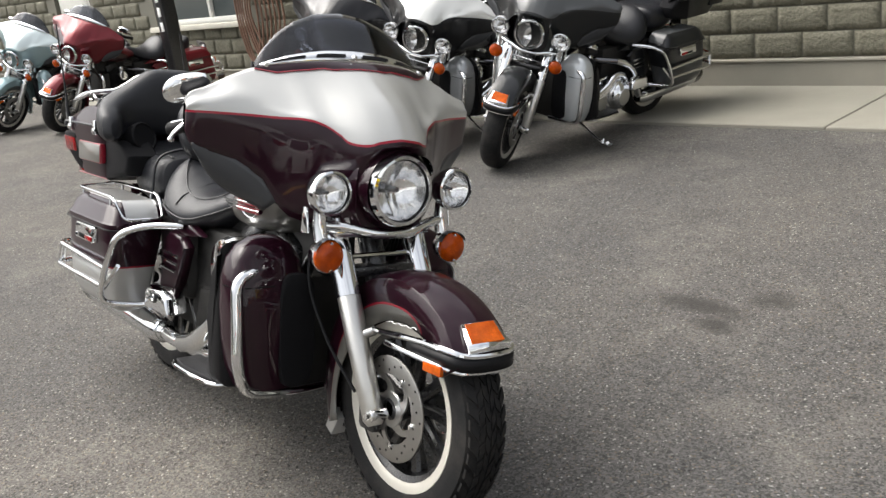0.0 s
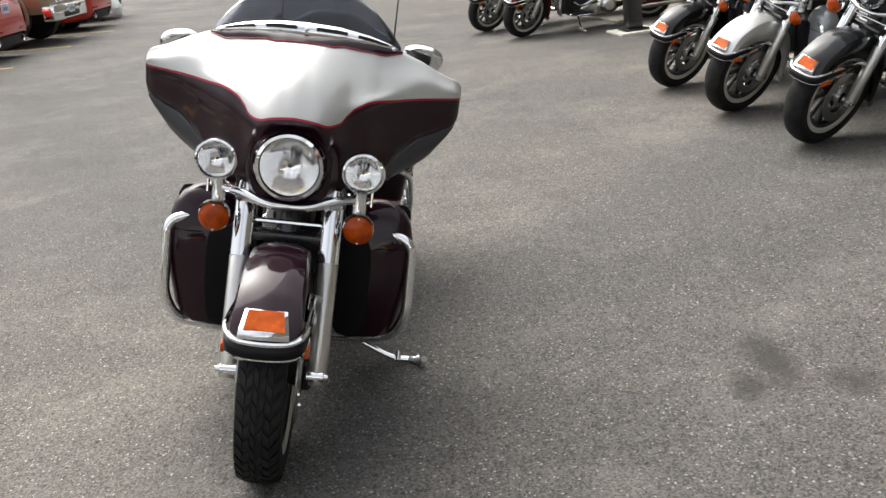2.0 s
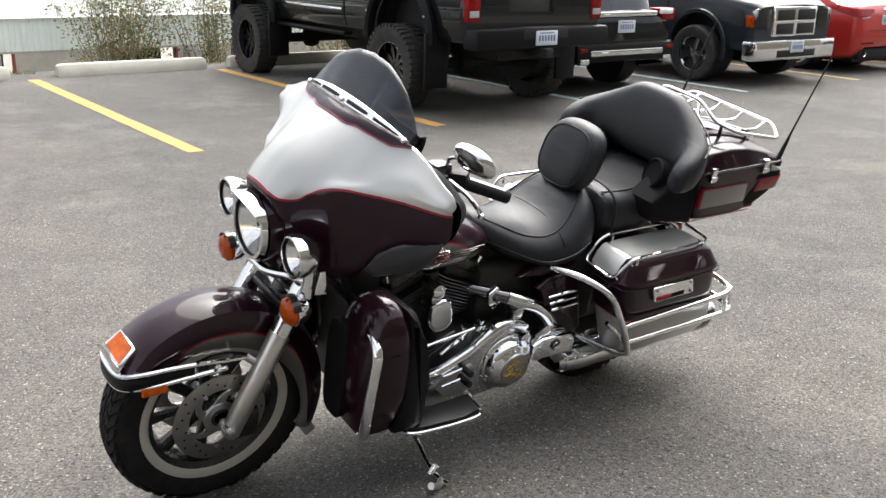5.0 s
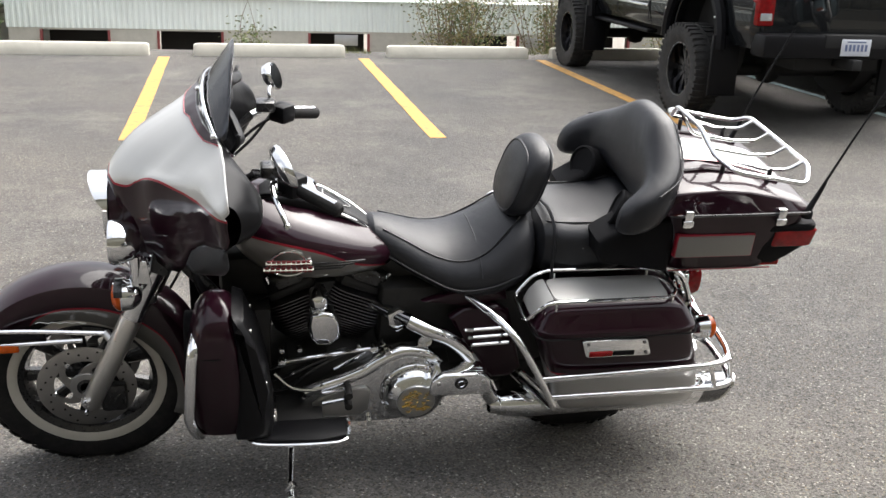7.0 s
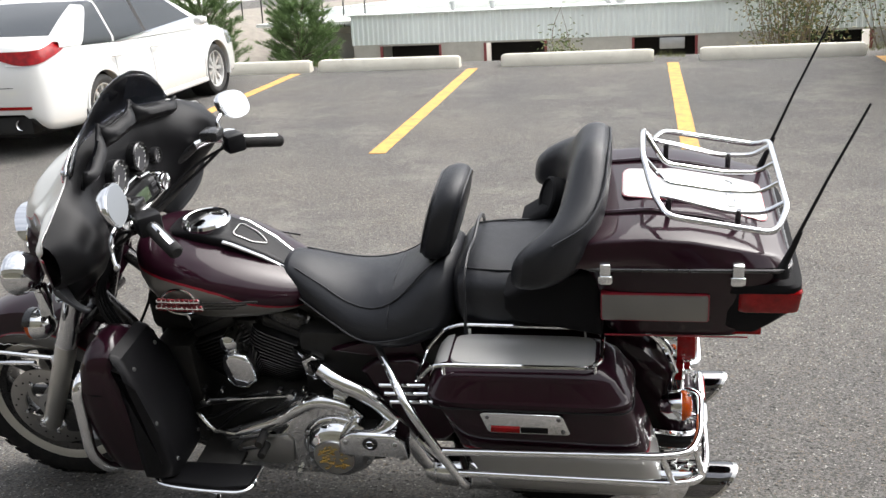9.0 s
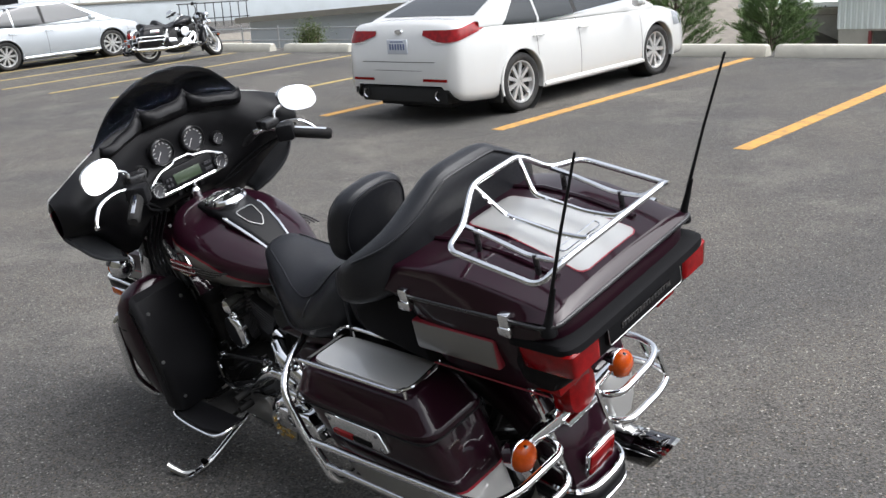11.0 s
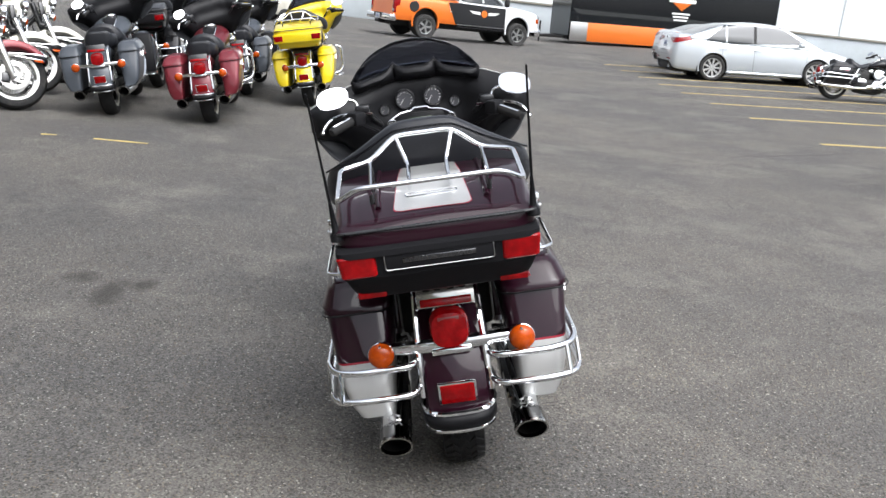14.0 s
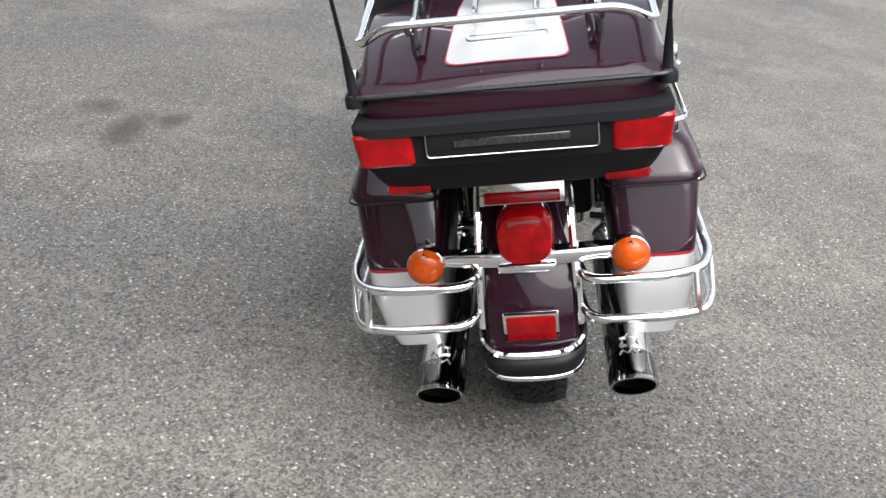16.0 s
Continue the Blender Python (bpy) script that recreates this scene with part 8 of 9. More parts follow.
def car_wheel(car, x, y, r, w, rim_r, spokes, rim_mat, fill=None, dish=0.03, studs=0):
    s = 1 if y > 0 else -1
    k = w / 2
    tyre = part("wheel", lathe([(rim_r, -k * 0.8), (rim_r + (r - rim_r) * 0.4, -k), (r - 0.03, -k * 0.97), (r - 0.006, -k * 0.78), (r, -k * 0.4), (r, k * 0.4), (r - 0.006, k * 0.78), (r - 0.03, k * 0.97), (rim_r + (r - rim_r) * 0.4, k), (rim_r, k * 0.8)], "Y", (x, y, r), 36, closed=True), car_rubber, car)
    face = y + s * (k * 0.72 - dish)
    part("rim", lathe([(rim_r * 1.01, y + s * k * 0.82), (rim_r * 0.95, y + s * k * 0.80), (rim_r * 0.90, face - s * 0.02), (rim_r * 0.90, y - s * k * 0.6)], "Y", (x, 0, r), 32), rim_mat, tyre)
    # dark disc close behind the spokes stands in for shade within the rim
    part("barrel", lathe([(0.0, face - s * 0.026), (rim_r * 0.91, face - s * 0.024)], "Y", (x, 0, r), 24), fill or seam_dark, tyre)
    part("cap", lathe([(0.0, face + s * 0.012), (rim_r * 0.14, face + s * 0.008), (rim_r * 0.22, face - s * 0.02)], "Y", (x, 0, r), 18), rim_mat, tyre)
    for i in range(spokes):
        q = 2 * math.pi * i / spokes
        a = rim_r * (0.10 if spokes > 7 else 0.14)
        bm = bmesh.new()
        pts = [(rim_r * 0.12, -a * 0.7), (rim_r * 0.93, -a), (rim_r * 0.93, a), (rim_r * 0.12, a * 0.7)]
        top = [bm.verts.new((u, 0.012 * s, v)) for u, v in pts]
        low = [bm.verts.new((u, -0.02 * s, v * 1.15)) for u, v in pts]
        bm.faces.new(top), bm.faces.new(low[::-1])
        for j in range(4):
            bm.faces.new((top[j], top[(j + 1) % 4], low[(j + 1) % 4], low[j]))
        part("spoke", moved(bm, Matrix.Translation((x, face, r)) @ Matrix.Rotation(-q, 4, "Y")), rim_mat, tyre, smooth=False)
    for i in range(studs):
        q = 2 * math.pi * i / studs
        part("stud", lathe([(0.0, y + s * (k * 0.85 + 0.004)), (0.007, y + s * (k * 0.85 + 0.002)), (0.008, y + s * k * 0.8)], "Y", (x + rim_r * 0.965 * math.cos(q), 0, r + rim_r * 0.965 * math.sin(q)), 6), chrome, tyre)
    return tyre


def arch(car, x, y, r, z, mat, lip=0.07):
    """A dark liner inside a wheel opening and a painted lip round it."""
    s = 1 if y > 0 else -1
    part("wheel_well", lathe([(r * 1.0, y - s * 0.010), (r * 1.01, y - s * 0.28), (0.0, y - s * 0.30)], "Y", (x, 0, z), 28), seam_dark, car)
    ring, n = [], 30
    for rr, dy in ((r * 0.96, -0.08), (r * 0.962, 0.002), (r * 0.985, 0.010), (r + lip * 0.35, 0.008), (r + lip * 0.5, -0.015)):
        ring.append([(x + rr * math.cos(q), y + s * dy, z + rr * math.sin(q)) for q in (math.pi * (-0.10 + 1.20 * j / n) for j in range(n + 1))])
    part("wheel_arch", sheet(ring), mat, car)


def plate(car, x, y, z, s=1, tilt=0):
    p = part("number_plate", box(x - 0.006, x + 0.006, y - 0.155, y + 0.155, z - 0.078, z + 0.078, 0.004), plate_white, car)
    for k in range(6):
        u = y - 0.105 + 0.042 * k
        part("plate_bar", box(x - 0.0085, x + 0.0085, u - 0.012, u + 0.012, z - 0.032, z + 0.030), plate_ink, p)
    part("plate_band", box(x - 0.008, x + 0.008, y - 0.10, y + 0.10, z + 0.048, z + 0.060), plate_ink, p)
    return p


def sedan(label, paint, m, L=4.84, W=1.83, H=1.455, wb=2.795, tail="swept", group="parked cars"):
    car = thing("car", label, "car", m, group)
    hw, rear, front = W / 2, -(wb / 2 + 1.02), wb / 2 + 0.98
    arches = [(wb / 2, 0.335, 0.365), (-wb / 2, 0.335, 0.365)]
    body = [(rear - 0.03, 0.42, 0.60, hw * 0.78), (rear - 0.005, 0.34, 0.80, hw * 0.87), (rear + 0.03, 0.29, 0.93, hw * 0.91), (rear + 0.07, 0.26, 1.02, hw * 0.935), (rear + 0.13, 0.24, 1.075, hw * 0.95), (rear + 0.26, 0.22, 1.085, hw * 0.968), (rear + 0.70, 0.20, 1.06, hw * 0.99), (-0.9, 0.19, 0.99, hw), (-0.3, 0.18, 0.965, hw), (0.4, 0.18, 0.945, hw), (1.0, 0.18, 0.935, hw),
            (1.35, 0.19, 0.925, hw * 0.995), (1.75, 0.20, 0.87, hw * 0.98), (2.05, 0.20, 0.80, hw * 0.94), (front - 0.14, 0.20, 0.72, hw * 0.86), (front - 0.04, 0.22, 0.62, hw * 0.74), (front, 0.30, 0.52, hw * 0.62)]
    shell = part("body", loft([car_ring(x, *lerp(body, x), 0.10, arches) for x in stations(rear - 0.03, front, 90, arches)], "ends", False), paint, car, angle=50)
    part("underbody", box(rear + 0.2, front - 0.2, -hw * 0.60, hw * 0.60, 0.16, 0.5), seam_dark, car)
    # cabin: sections along the car
    base = rear + 0.45
    top = [(q.x, q.z) for q in smooth_path([(base - 0.05, 0, 1.05), (base, 0, 1.085), (base + 0.45, 0, 1.255), (base + 0.85, 0, H - 0.085), (base + 1.25, 0, H - 0.028), (-0.25, 0, H), (0.16, 0, H - 0.022), (0.46, 0, H - 0.085), (0.86, 0, 1.185), (1.30, 0, 0.955), (1.38, 0, 0.915)], 6)]
    belt = [(base - 0.05, 1.04), (-0.9, 0.985), (0.4, 0.945), (1.38, 0.90)]
    w0, w1 = hw * 0.93, hw * 0.70

    def section(x):
        b = lerp(belt, x)[0]
        h = max(0.004, lerp(top, x)[0] - b)

        def wide(d):
            return w0 - (w0 - w1) * d / 0.47
        e = wide(h * 0.88)
        side = [(w0, b - 0.05), (w0, b), (wide(h * 0.3), b + h * 0.3), (wide(h * 0.6), b + h * 0.6), (wide(h * 0.78), b + h * 0.78), (e - 0.01, b + h * 0.90), (e - 0.05, b + h * 0.965), (e * 0.75, b + h * 0.99), (e * 0.4, b + h), (0.0, b + h + 0.004)]
        return [(x, y, z) for y, z in side] + [(x, -y, z) for y, z in reversed(side[:-1])]
    cab = part("cabin", loft([section(base - 0.05 + (1.43 - base) * k / 46) for k in range(47)], False, False), paint, car, angle=40)
    part("windscreen", skin_patch(cab, [((1.27, 0, 0), (1, 0, 0)), ((0.44, 0, 0), (-1, 0, 0))] + [((1.25, s * hw * 0.80, 0), (-0.27, s, 0)) for s in (1, -1)], 0.004, lambda q: abs(q.y) < 0.6), car_glass, car)
    part("rear_window", skin_patch(cab, [((base + 0.04, 0, 0), (-1, 0, 0)), ((base + 0.86, 0, 0), (1, 0, 0))] + [((base, s * hw * 0.78, 0), (0.24, s, 0)) for s in (1, -1)], 0.004, lambda q: abs(q.y) < 0.6), car_glass, car)
    for s in (1, -1):
        out = ((0, s * 0.35, 0), (0, -s, 0))
        head = ((0, 0, H - 0.085), (0, 0, 1))
        sill = ((0, 0, 0.985), (0.045, 0, -1))
        for name, planes in (("front_window", [((1.08, 0, 0.955), (0.45, 0, 0.80)), ((-0.27, 0, 0), (-1, 0, 0))]), ("rear_door_window", [((-0.34, 0, 0), (1, 0, 0)), ((-1.00, 0, 0), (-1, 0, 0))]),
                             ("quarter_window", [((-1.04, 0, 0), (1, 0, 0)), ((base + 0.42, 0, 1.05), (-0.60, 0, 0.72))])):
            part(name, skin_patch(cab, [out, head, sill] + planes, 0.004), car_glass, car)
        part("door_pillar", skin_patch(cab, [out, head, sill, ((-0.27, 0, 0), (1, 0, 0)), ((-0.34, 0, 0), (-1, 0, 0))], 0.0055), seam_dark, car)
        part("belt_trim", skin_patch(cab, [out, ((0, 0, 0.985), (-0.045, 0, 1)), ((0, 0, 0.970), (0.045, 0, -1)), ((1.10, 0, 0), (1, 0, 0)), ((base + 0.5, 0, 0), (-1, 0, 0))], 0.005), chrome if tail == "swept" else seam_dark, car)
        for x in (1.02, -0.30, -1.10):
            part("door_seam", skin_patch(shell, [((x, 0, 0), (1, 0, 0)), ((x - 0.007, 0, 0), (-1, 0, 0)), ((0, s * hw * 0.8, 0), (0, -s, 0)), ((0, 0, 0.27), (0, 0, -1))], 0.0015), seam_dark, car)
        for x in (-0.12, -0.98):
            part("door_handle", tube(smooth_path([(x - 0.02, s * (hw * 0.985), 0.795), (x - 0.05, s * (hw * 0.985 + 0.025), 0.80), (x - 0.17, s * (hw * 0.985 + 0.025), 0.805), (x - 0.20, s * hw * 0.985, 0.805)], 3), 0.012, 6), paint, car)
        part("sill", tube([(wb / 2 - 0.38, s * hw * 0.975, 0.24), (-wb / 2 + 0.38, s * hw * 0.975, 0.24)], 0.035, 8), paint, car)
        part("door_mirror", loft([oval(x, s * (hw + 0.10), 0.99, 0.085 * k, 0.06 * k, 12) for x, k in ((0.72, 0.5), (0.76, 0.95), (0.84, 0.9), (0.88, 0.4))]), paint, car)
        for x in (wb / 2, -wb / 2):
            arch(car, x, s * (hw * 0.996), 0.365, 0.335, paint, 0.05)
            car_wheel(car, x, s * (hw - 0.125), 0.325, 0.215, 0.232, 9, bright_rim)
        part("mud_guard", box(-wb / 2 - 0.40, -wb / 2 - 0.36, s * (hw - 0.10) - 0.09, s * (hw - 0.10) + 0.09, 0.15, 0.36, 0.01), seam_dark, car)
        # lamps
        lens = skin_patch(shell, [((0, s * hw * 0.40, 0), (0, -s, 0)), ((rear + 0.46, 0, 0), (1, 0, 0)), ((rear, 0, 0.985), (-0.14, 0, 1)), ((rear, 0, 0.862), (0.24, 0, -1)), ((0, s * hw * 0.40, 0.942), (0, -s * 0.28, -1))], 0.010)
        tl = part("tail_lamp", lens, red_lens, car)
        part("reverse_lamp", skin_patch(shell, [((0, s * hw * 0.56, 0), (0, -s, 0)), ((0, s * hw * 0.80, 0), (0, s, 0)), ((rear + 0.3, 0, 0), (1, 0, 0)), ((rear, 0, 0.935), (0, s * 0.10, 1)), ((rear, 0, 0.895), (0, -s * 0.05, -1))], 0.0125), white_mark, tl)
        part("bumper_reflector", skin_patch(shell, [((0, s * hw * 0.42, 0), (0, -s, 0)), ((0, s * hw * 0.80, 0), (0, s, 0)), ((rear + 0.3, 0, 0), (1, 0, 0)), ((0, 0, 0.495), (0, 0, 1)), ((0, 0, 0.465), (0, 0, -1))], 0.005), red_lens, car)
        part("tail_pipe", lathe([(0.042, rear + 0.0), (0.05, rear - 0.01), (0.052, rear + 0.2), (0.042, rear + 0.2)], "X", (0, s * hw * 0.62, 0.315), 16, closed=True), chrome, car)
        part("headlamp", skin_patch(shell, [((0, s * hw * 0.50, 0), (0, -s, 0)), ((front - 0.55, 0, 0), (-1, 0, 0)), ((0, 0, 0.60), (0, 0, -1)), ((front, 0, 0.70), (0.15, 0, 1))], 0.006), clear_lamp, car)
    part("bumper_valance", skin_patch(shell, [((0, 0, 0.385), (0, 0, 1)), ((rear + 0.42, 0, 0), (1, 0, 0)), ((0, hw * 0.80, 0.385), (0, 1, 0.6)), ((0, -hw * 0.80, 0.385), (0, -1, 0.6))], 0.006), seam_dark, car)
    part("valance_fill", box(rear + 0.02, rear + 0.30, -hw * 0.74, hw * 0.74, 0.22, 0.40, 0.03), seam_dark, car)
    for z0, z1, w in ((0.665, 0.672, 0.62), (0.575, 0.580, 0.40)):
        part("boot_seam", skin_patch(shell, [((rear + 0.2, 0, 0), (1, 0, 0)), ((0, 0, z1), (0, 0, 1)), ((0, 0, z0), (0, 0, -1)), ((0, hw * w, 0), (0, 1, 0)), ((0, -hw * w, 0), (0, -1, 0))], 0.002), seam_dark, car)
    plate(car, rear - 0.004, 0, 0.83)
    part("emblem", loft([[(rear + 0.035 + d, q[1], q[2]) for q in oval(0, 0, 0.985, 0.055, 0.028, 16, 2)] for d in (-0.012, 0.02)]), chrome, car)
    return car


nose_up = math.degrees(math.atan(0.043))


def stall(x, y, heading):
    """A pose on the sloping stalls: heading -90 faces the wheel stops, 90 faces the lane."""
    return pose(x, y, rise(x, y), 0, -nose_up if heading < 0 else nose_up, heading)


pearl = gloss_paint("pearl_white", (0.63, 0.635, 0.62), 0.05, 0.25)
silver_car = gloss_paint("silver_car", (0.46, 0.49, 0.51), 0.6)
sedan("pearl white four-door saloon parked nose-in with alloy wheels", pearl, stall(5.32, -7.95, -90))
sedan("silver four-door saloon parked nose-in", silver_car, stall(21.0, -8.75, -91), 4.54, 1.76, 1.46, 2.6, "short")
sedan("silver coupe parked beside the silver saloon", silver_car, stall(24.2, -9.5, -90), 4.7, 1.85, 1.40, 2.7, "short")


def pickup(label, paint, m, lift=0.0, tyre_r=0.40, bed_paint=None, rim=None, studs=0, group="parked pickups", bumper_mat=None, flares=False, crew=True, sign=False):
    car = thing("pickup_truck", label, "pickup truck", m, group)
    hw, wb = 0.98, 3.75
    rear, front = -wb / 2 - 1.20, wb / 2 + 0.98
    z0 = 0.52 + lift
    bumper_mat, rim = bumper_mat or chrome, rim or alloy
    bed_paint = bed_paint or paint
    bed = [(rear, z0 + 0.02, z0 + 0.80, hw * 0.95), (rear + 0.06, z0, z0 + 0.83, hw * 0.99), (rear + 0.5, z0, z0 + 0.83, hw), (-0.62, z0, z0 + 0.82, hw)]
    za = max(tyre_r + 0.10, z0 - 0.02)
    arches = [(wb / 2, za, tyre_r + 0.09), (-wb / 2, za, tyre_r + 0.09)]
    part("bed", loft([car_ring(x, *lerp(bed, x), 0.04, arches) for x in stations(rear, -0.62, 40, arches)], "ends", False), bed_paint, car, angle=50)
    body = [(-0.60, z0, z0 + 0.83, hw), (0.9, z0, z0 + 0.82, hw), (1.35, z0, z0 + 0.80, hw), (1.7, z0, z0 + 0.78, hw * 0.99), (2.2, z0 - 0.02, z0 + 0.73, hw * 0.97), (front - 0.18, z0 - 0.02, z0 + 0.66, hw * 0.93), (front - 0.06, z0, z0 + 0.58, hw * 0.88)]
    part("cab_body", loft([car_ring(x, *lerp(body, x), 0.04, arches) for x in stations(-0.60, front - 0.06, 50, arches)], "ends", False), paint, car, angle=50)
    part("chassis", box(rear + 0.1, front - 0.3, -0.45, 0.45, z0 - 0.20, z0 + 0.1), seam_dark, car)
    for x in (wb / 2, -wb / 2):
        part("axle", tube([(x, -0.8, tyre_r), (x, 0.8, tyre_r)], 0.07, 10), seam_dark, car)
        part("differential", lathe([(0.0, -0.14), (0.13, -0.08), (0.15, 0.0), (0.13, 0.08), (0.0, 0.14)], "Y", (x, 0.1, tyre_r), 14), seam_dark, car)
    zc = z0 + 0.80
    def cab_ring(z, out=0.0):
        a, b, w = lerp([(zc, -0.62, 1.42, hw * 0.93), (zc + 0.25, -0.60, 1.05, hw * 0.86), (zc + 0.50, -0.56, 0.68, hw * 0.78), (zc + 0.60, -0.48, 0.40, hw * 0.68)], z)
        return [(q[0], q[1], z) for q in oval((a + b) / 2, 0, z, (b - a) / 2 + out, w + out, 32, 5.0, "XY")]
    part("glasshouse", loft([cab_ring(zc + d) for d in (0.0, 0.15, 0.3, 0.45)]), car_glass, car)
    part("roof", loft([cab_ring(zc + d, 0.008) for d in (0.43, 0.50, 0.56, 0.60)]), paint, car)
    part("tailgate_seam", tube([(rear + 0.02, -hw * 0.78, z0 + 0.16), (rear + 0.0, -hw * 0.78, z0 + 0.78), (rear + 0.0, hw * 0.78, z0 + 0.78), (rear + 0.02, hw * 0.78, z0 + 0.16)], 0.006, 5), seam_dark, car)
    rb = part("rear_bumper", box(rear - 0.16, rear + 0.10, -hw * 0.97, hw * 0.97, z0 - 0.06, z0 + 0.16, 0.03), bumper_mat, car)
    part("bumper_step", box(rear - 0.165, rear - 0.02, -0.32, 0.32, z0 + 0.04, z0 + 0.165, 0.01), seam_dark, rb)
    part("tow_hitch", box(rear - 0.24, rear + 0.1, -0.05, 0.05, z0 - 0.16, z0 - 0.06, 0.01), seam_dark, car)
    plate(car, rear - 0.17, 0.0, z0 + 0.05)
    fb = part("front_bumper", box(front - 0.20, front + 0.04, -hw * 0.96, hw * 0.96, z0 - 0.16, z0 + 0.12, 0.04), bumper_mat, car)
    part("bumper_vent", box(front + 0.02, front + 0.046, -0.45, 0.45, z0 - 0.12, z0 - 0.02, 0.01), seam_dark, fb)
    plate(car, front + 0.05, 0.0, z0 + 0.02)
    grille = part("grille_frame", box(front - 0.14, front - 0.02, -0.50, 0.50, z0 + 0.16, z0 + 0.58, 0.03), chrome, car)
    for y in (-0.24, 0.24):
        for z in (z0 + 0.27, z0 + 0.46):
            part("grille_mesh", box(front - 0.03, front - 0.012, y - 0.20, y + 0.20, z - 0.075, z + 0.075, 0.01), seam_dark, grille)
    for s in (1, -1):
        part("tail_lamp", box(rear - 0.012, rear + 0.20, s * hw * 0.90 - 0.085, s * hw * 0.90 + 0.085, z0 + 0.22, z0 + 0.72, 0.02), red_lens, car)
        part("reverse_lamp", box(rear - 0.018, rear + 0.02, s * hw * 0.90 - 0.06, s * hw * 0.90 + 0.06, z0 + 0.27, z0 + 0.34, 0.006), clear_lamp, car)
        part("headlamp", box(front - 0.22, front - 0.03, s * 0.71 - 0.17, s * 0.71 + 0.17, z0 + 0.26, z0 + 0.55, 0.04), clear_lens, car)
        part("headlamp_back", box(front - 0.20, front - 0.06, s * 0.71 - 0.15, s * 0.71 + 0.15, z0 + 0.28, z0 + 0.53, 0.03), clear_lamp, car)
        part("headlamp_amber", box(front - 0.20, front - 0.07, s * 0.89 - 0.015, s * 0.89 + 0.015, z0 + 0.30, z0 + 0.46, 0.01), amber, car)
        for x in (1.30, 0.42, -0.58):
            part("door_seam", tube([(x, s * (hw + 0.001), z0 + 0.06), (x, s * (hw + 0.002), z0 + 0.45), (x - 0.01, s * hw * 0.97, z0 + 0.72)], 0.006, 5), seam_dark, car)
        for x in (0.62, -0.34):
            part("door_handle", box(x - 0.10, x + 0.10, s * hw - 0.01, s * hw + 0.035, z0 + 0.60, z0 + 0.635, 0.012), chrome if not flares else paint, car)
        part("side_moulding", box(-0.55, 1.28, s * hw - 0.008, s * hw + 0.018, z0 + 0.20, z0 + 0.235, 0.008), chrome, car)
        part("running_board", box(-0.6, 1.35, s * (hw - 0.06) - 0.07, s * (hw - 0.06) + 0.07, z0 - 0.10, z0 - 0.05, 0.02), black_plastic, car)
        part("door_mirror", loft([oval(x, s * (hw + 0.17), zc + 0.10, 0.10 * k, 0.15 * k, 12) for x, k in ((1.12, 0.5), (1.16, 0.95), (1.26, 0.9), (1.30, 0.4))]), seam_dark, car)
        for x0, x1 in ((1.30, 0.62), (0.38, 0.36), (-0.56, -0.50)):
            pts = []
            for d in (0.02, 0.2, 0.4, 0.5):
                ww = lerp([(0, hw * 0.93), (0.25, hw * 0.86), (0.5, hw * 0.78)], d)[0]
                pts.append((x0 + (x1 - x0) * d / 0.5, s * (ww - 0.012), zc + d))
            part("pillar", tube(pts, 0.04, 6), paint, car)
        for x in (wb / 2, -wb / 2):
            arch(car, x, s * (hw * 0.998), tyre_r + 0.09, max(tyre_r + 0.10, z0 - 0.02), paint if x > 0 else bed_paint, 0.09)
            car_wheel(car, x, s * (hw - 0.06 + (0.10 if flares else 0)), tyre_r, 0.30 if flares else 0.25, tyre_r * 0.60, 10 if flares else 5, rim, studs=studs, dish=0.08 if flares else 0.03)
            if flares:
                yc, wide = s * (hw + 0.04), 0.15
                wheel = car.children[-1]
                for d in (-1, 1):
                    first = part("tyre_lug", box(tyre_r - 0.035, tyre_r + 0.010, min(0.02 * d, wide * d), max(0.02 * d, wide * d), -0.020, 0.020), car_rubber, wheel, smooth=False)
                    for j in range(40):
                        lug = first
                        if j:
                            lug = new("tyre_lug", first.data)
                            lug.parent = wheel
                        q = 2 * math.pi * (j + 0.5 * (d > 0)) / 40
                        lug.matrix_local = Matrix.Translation((x, yc, tyre_r)) @ Matrix.Rotation(-q, 4, "Y")
                r = tyre_r + 0.17
                zc2 = max(tyre_r + 0.12, z0 - 0.02)
                line = [(x + r * math.cos(q), s * (hw + 0.05), zc2 + r * math.sin(q)) for q in (math.pi * (-0.02 + 1.04 * j / 20) for j in range(21))]
                fl = part("fender_flare", tube(line, 0.06, 8), black_plastic, car)
                for j in (3, 7, 13, 17):
                    part("flare_bolt", lathe([(0.0, s * (hw + 0.118)), (0.012, s * (hw + 0.114)), (0.014, s * (hw + 0.10))], "Y", (line[j][0], 0, line[j][2]), 8), alloy, fl)
                part("mud_flap", box(x - r - 0.02, x - r + 0.02, s * (hw - 0.02) - 0.15, s * (hw - 0.02) + 0.15, tyre_r * 0.62, zc2 + 0.1, 0.008), black_plastic, car)
    part("bed_rail", join(box(rear + 0.1, -0.65, hw * 0.86, hw * 0.95, z0 + 0.83, z0 + 0.86, 0.01), box(rear + 0.1, -0.65, -hw * 0.95, -hw * 0.86, z0 + 0.83, z0 + 0.86, 0.01)), black_plastic, car)
    return car


milled_black = plain("milled_black_alloy", (0.10, 0.10, 0.105), 0.22, 1.0, 0.2, 30)
black_truck = gloss_paint("black_truck_paint", (0.008, 0.009, 0.010), 0.3, 0.2)
charcoal = gloss_paint("charcoal_paint", (0.018, 0.021, 0.026), 0.5)
tan_gold = gloss_paint("tan_gold_paint", (0.24, 0.19, 0.12), 0.6)
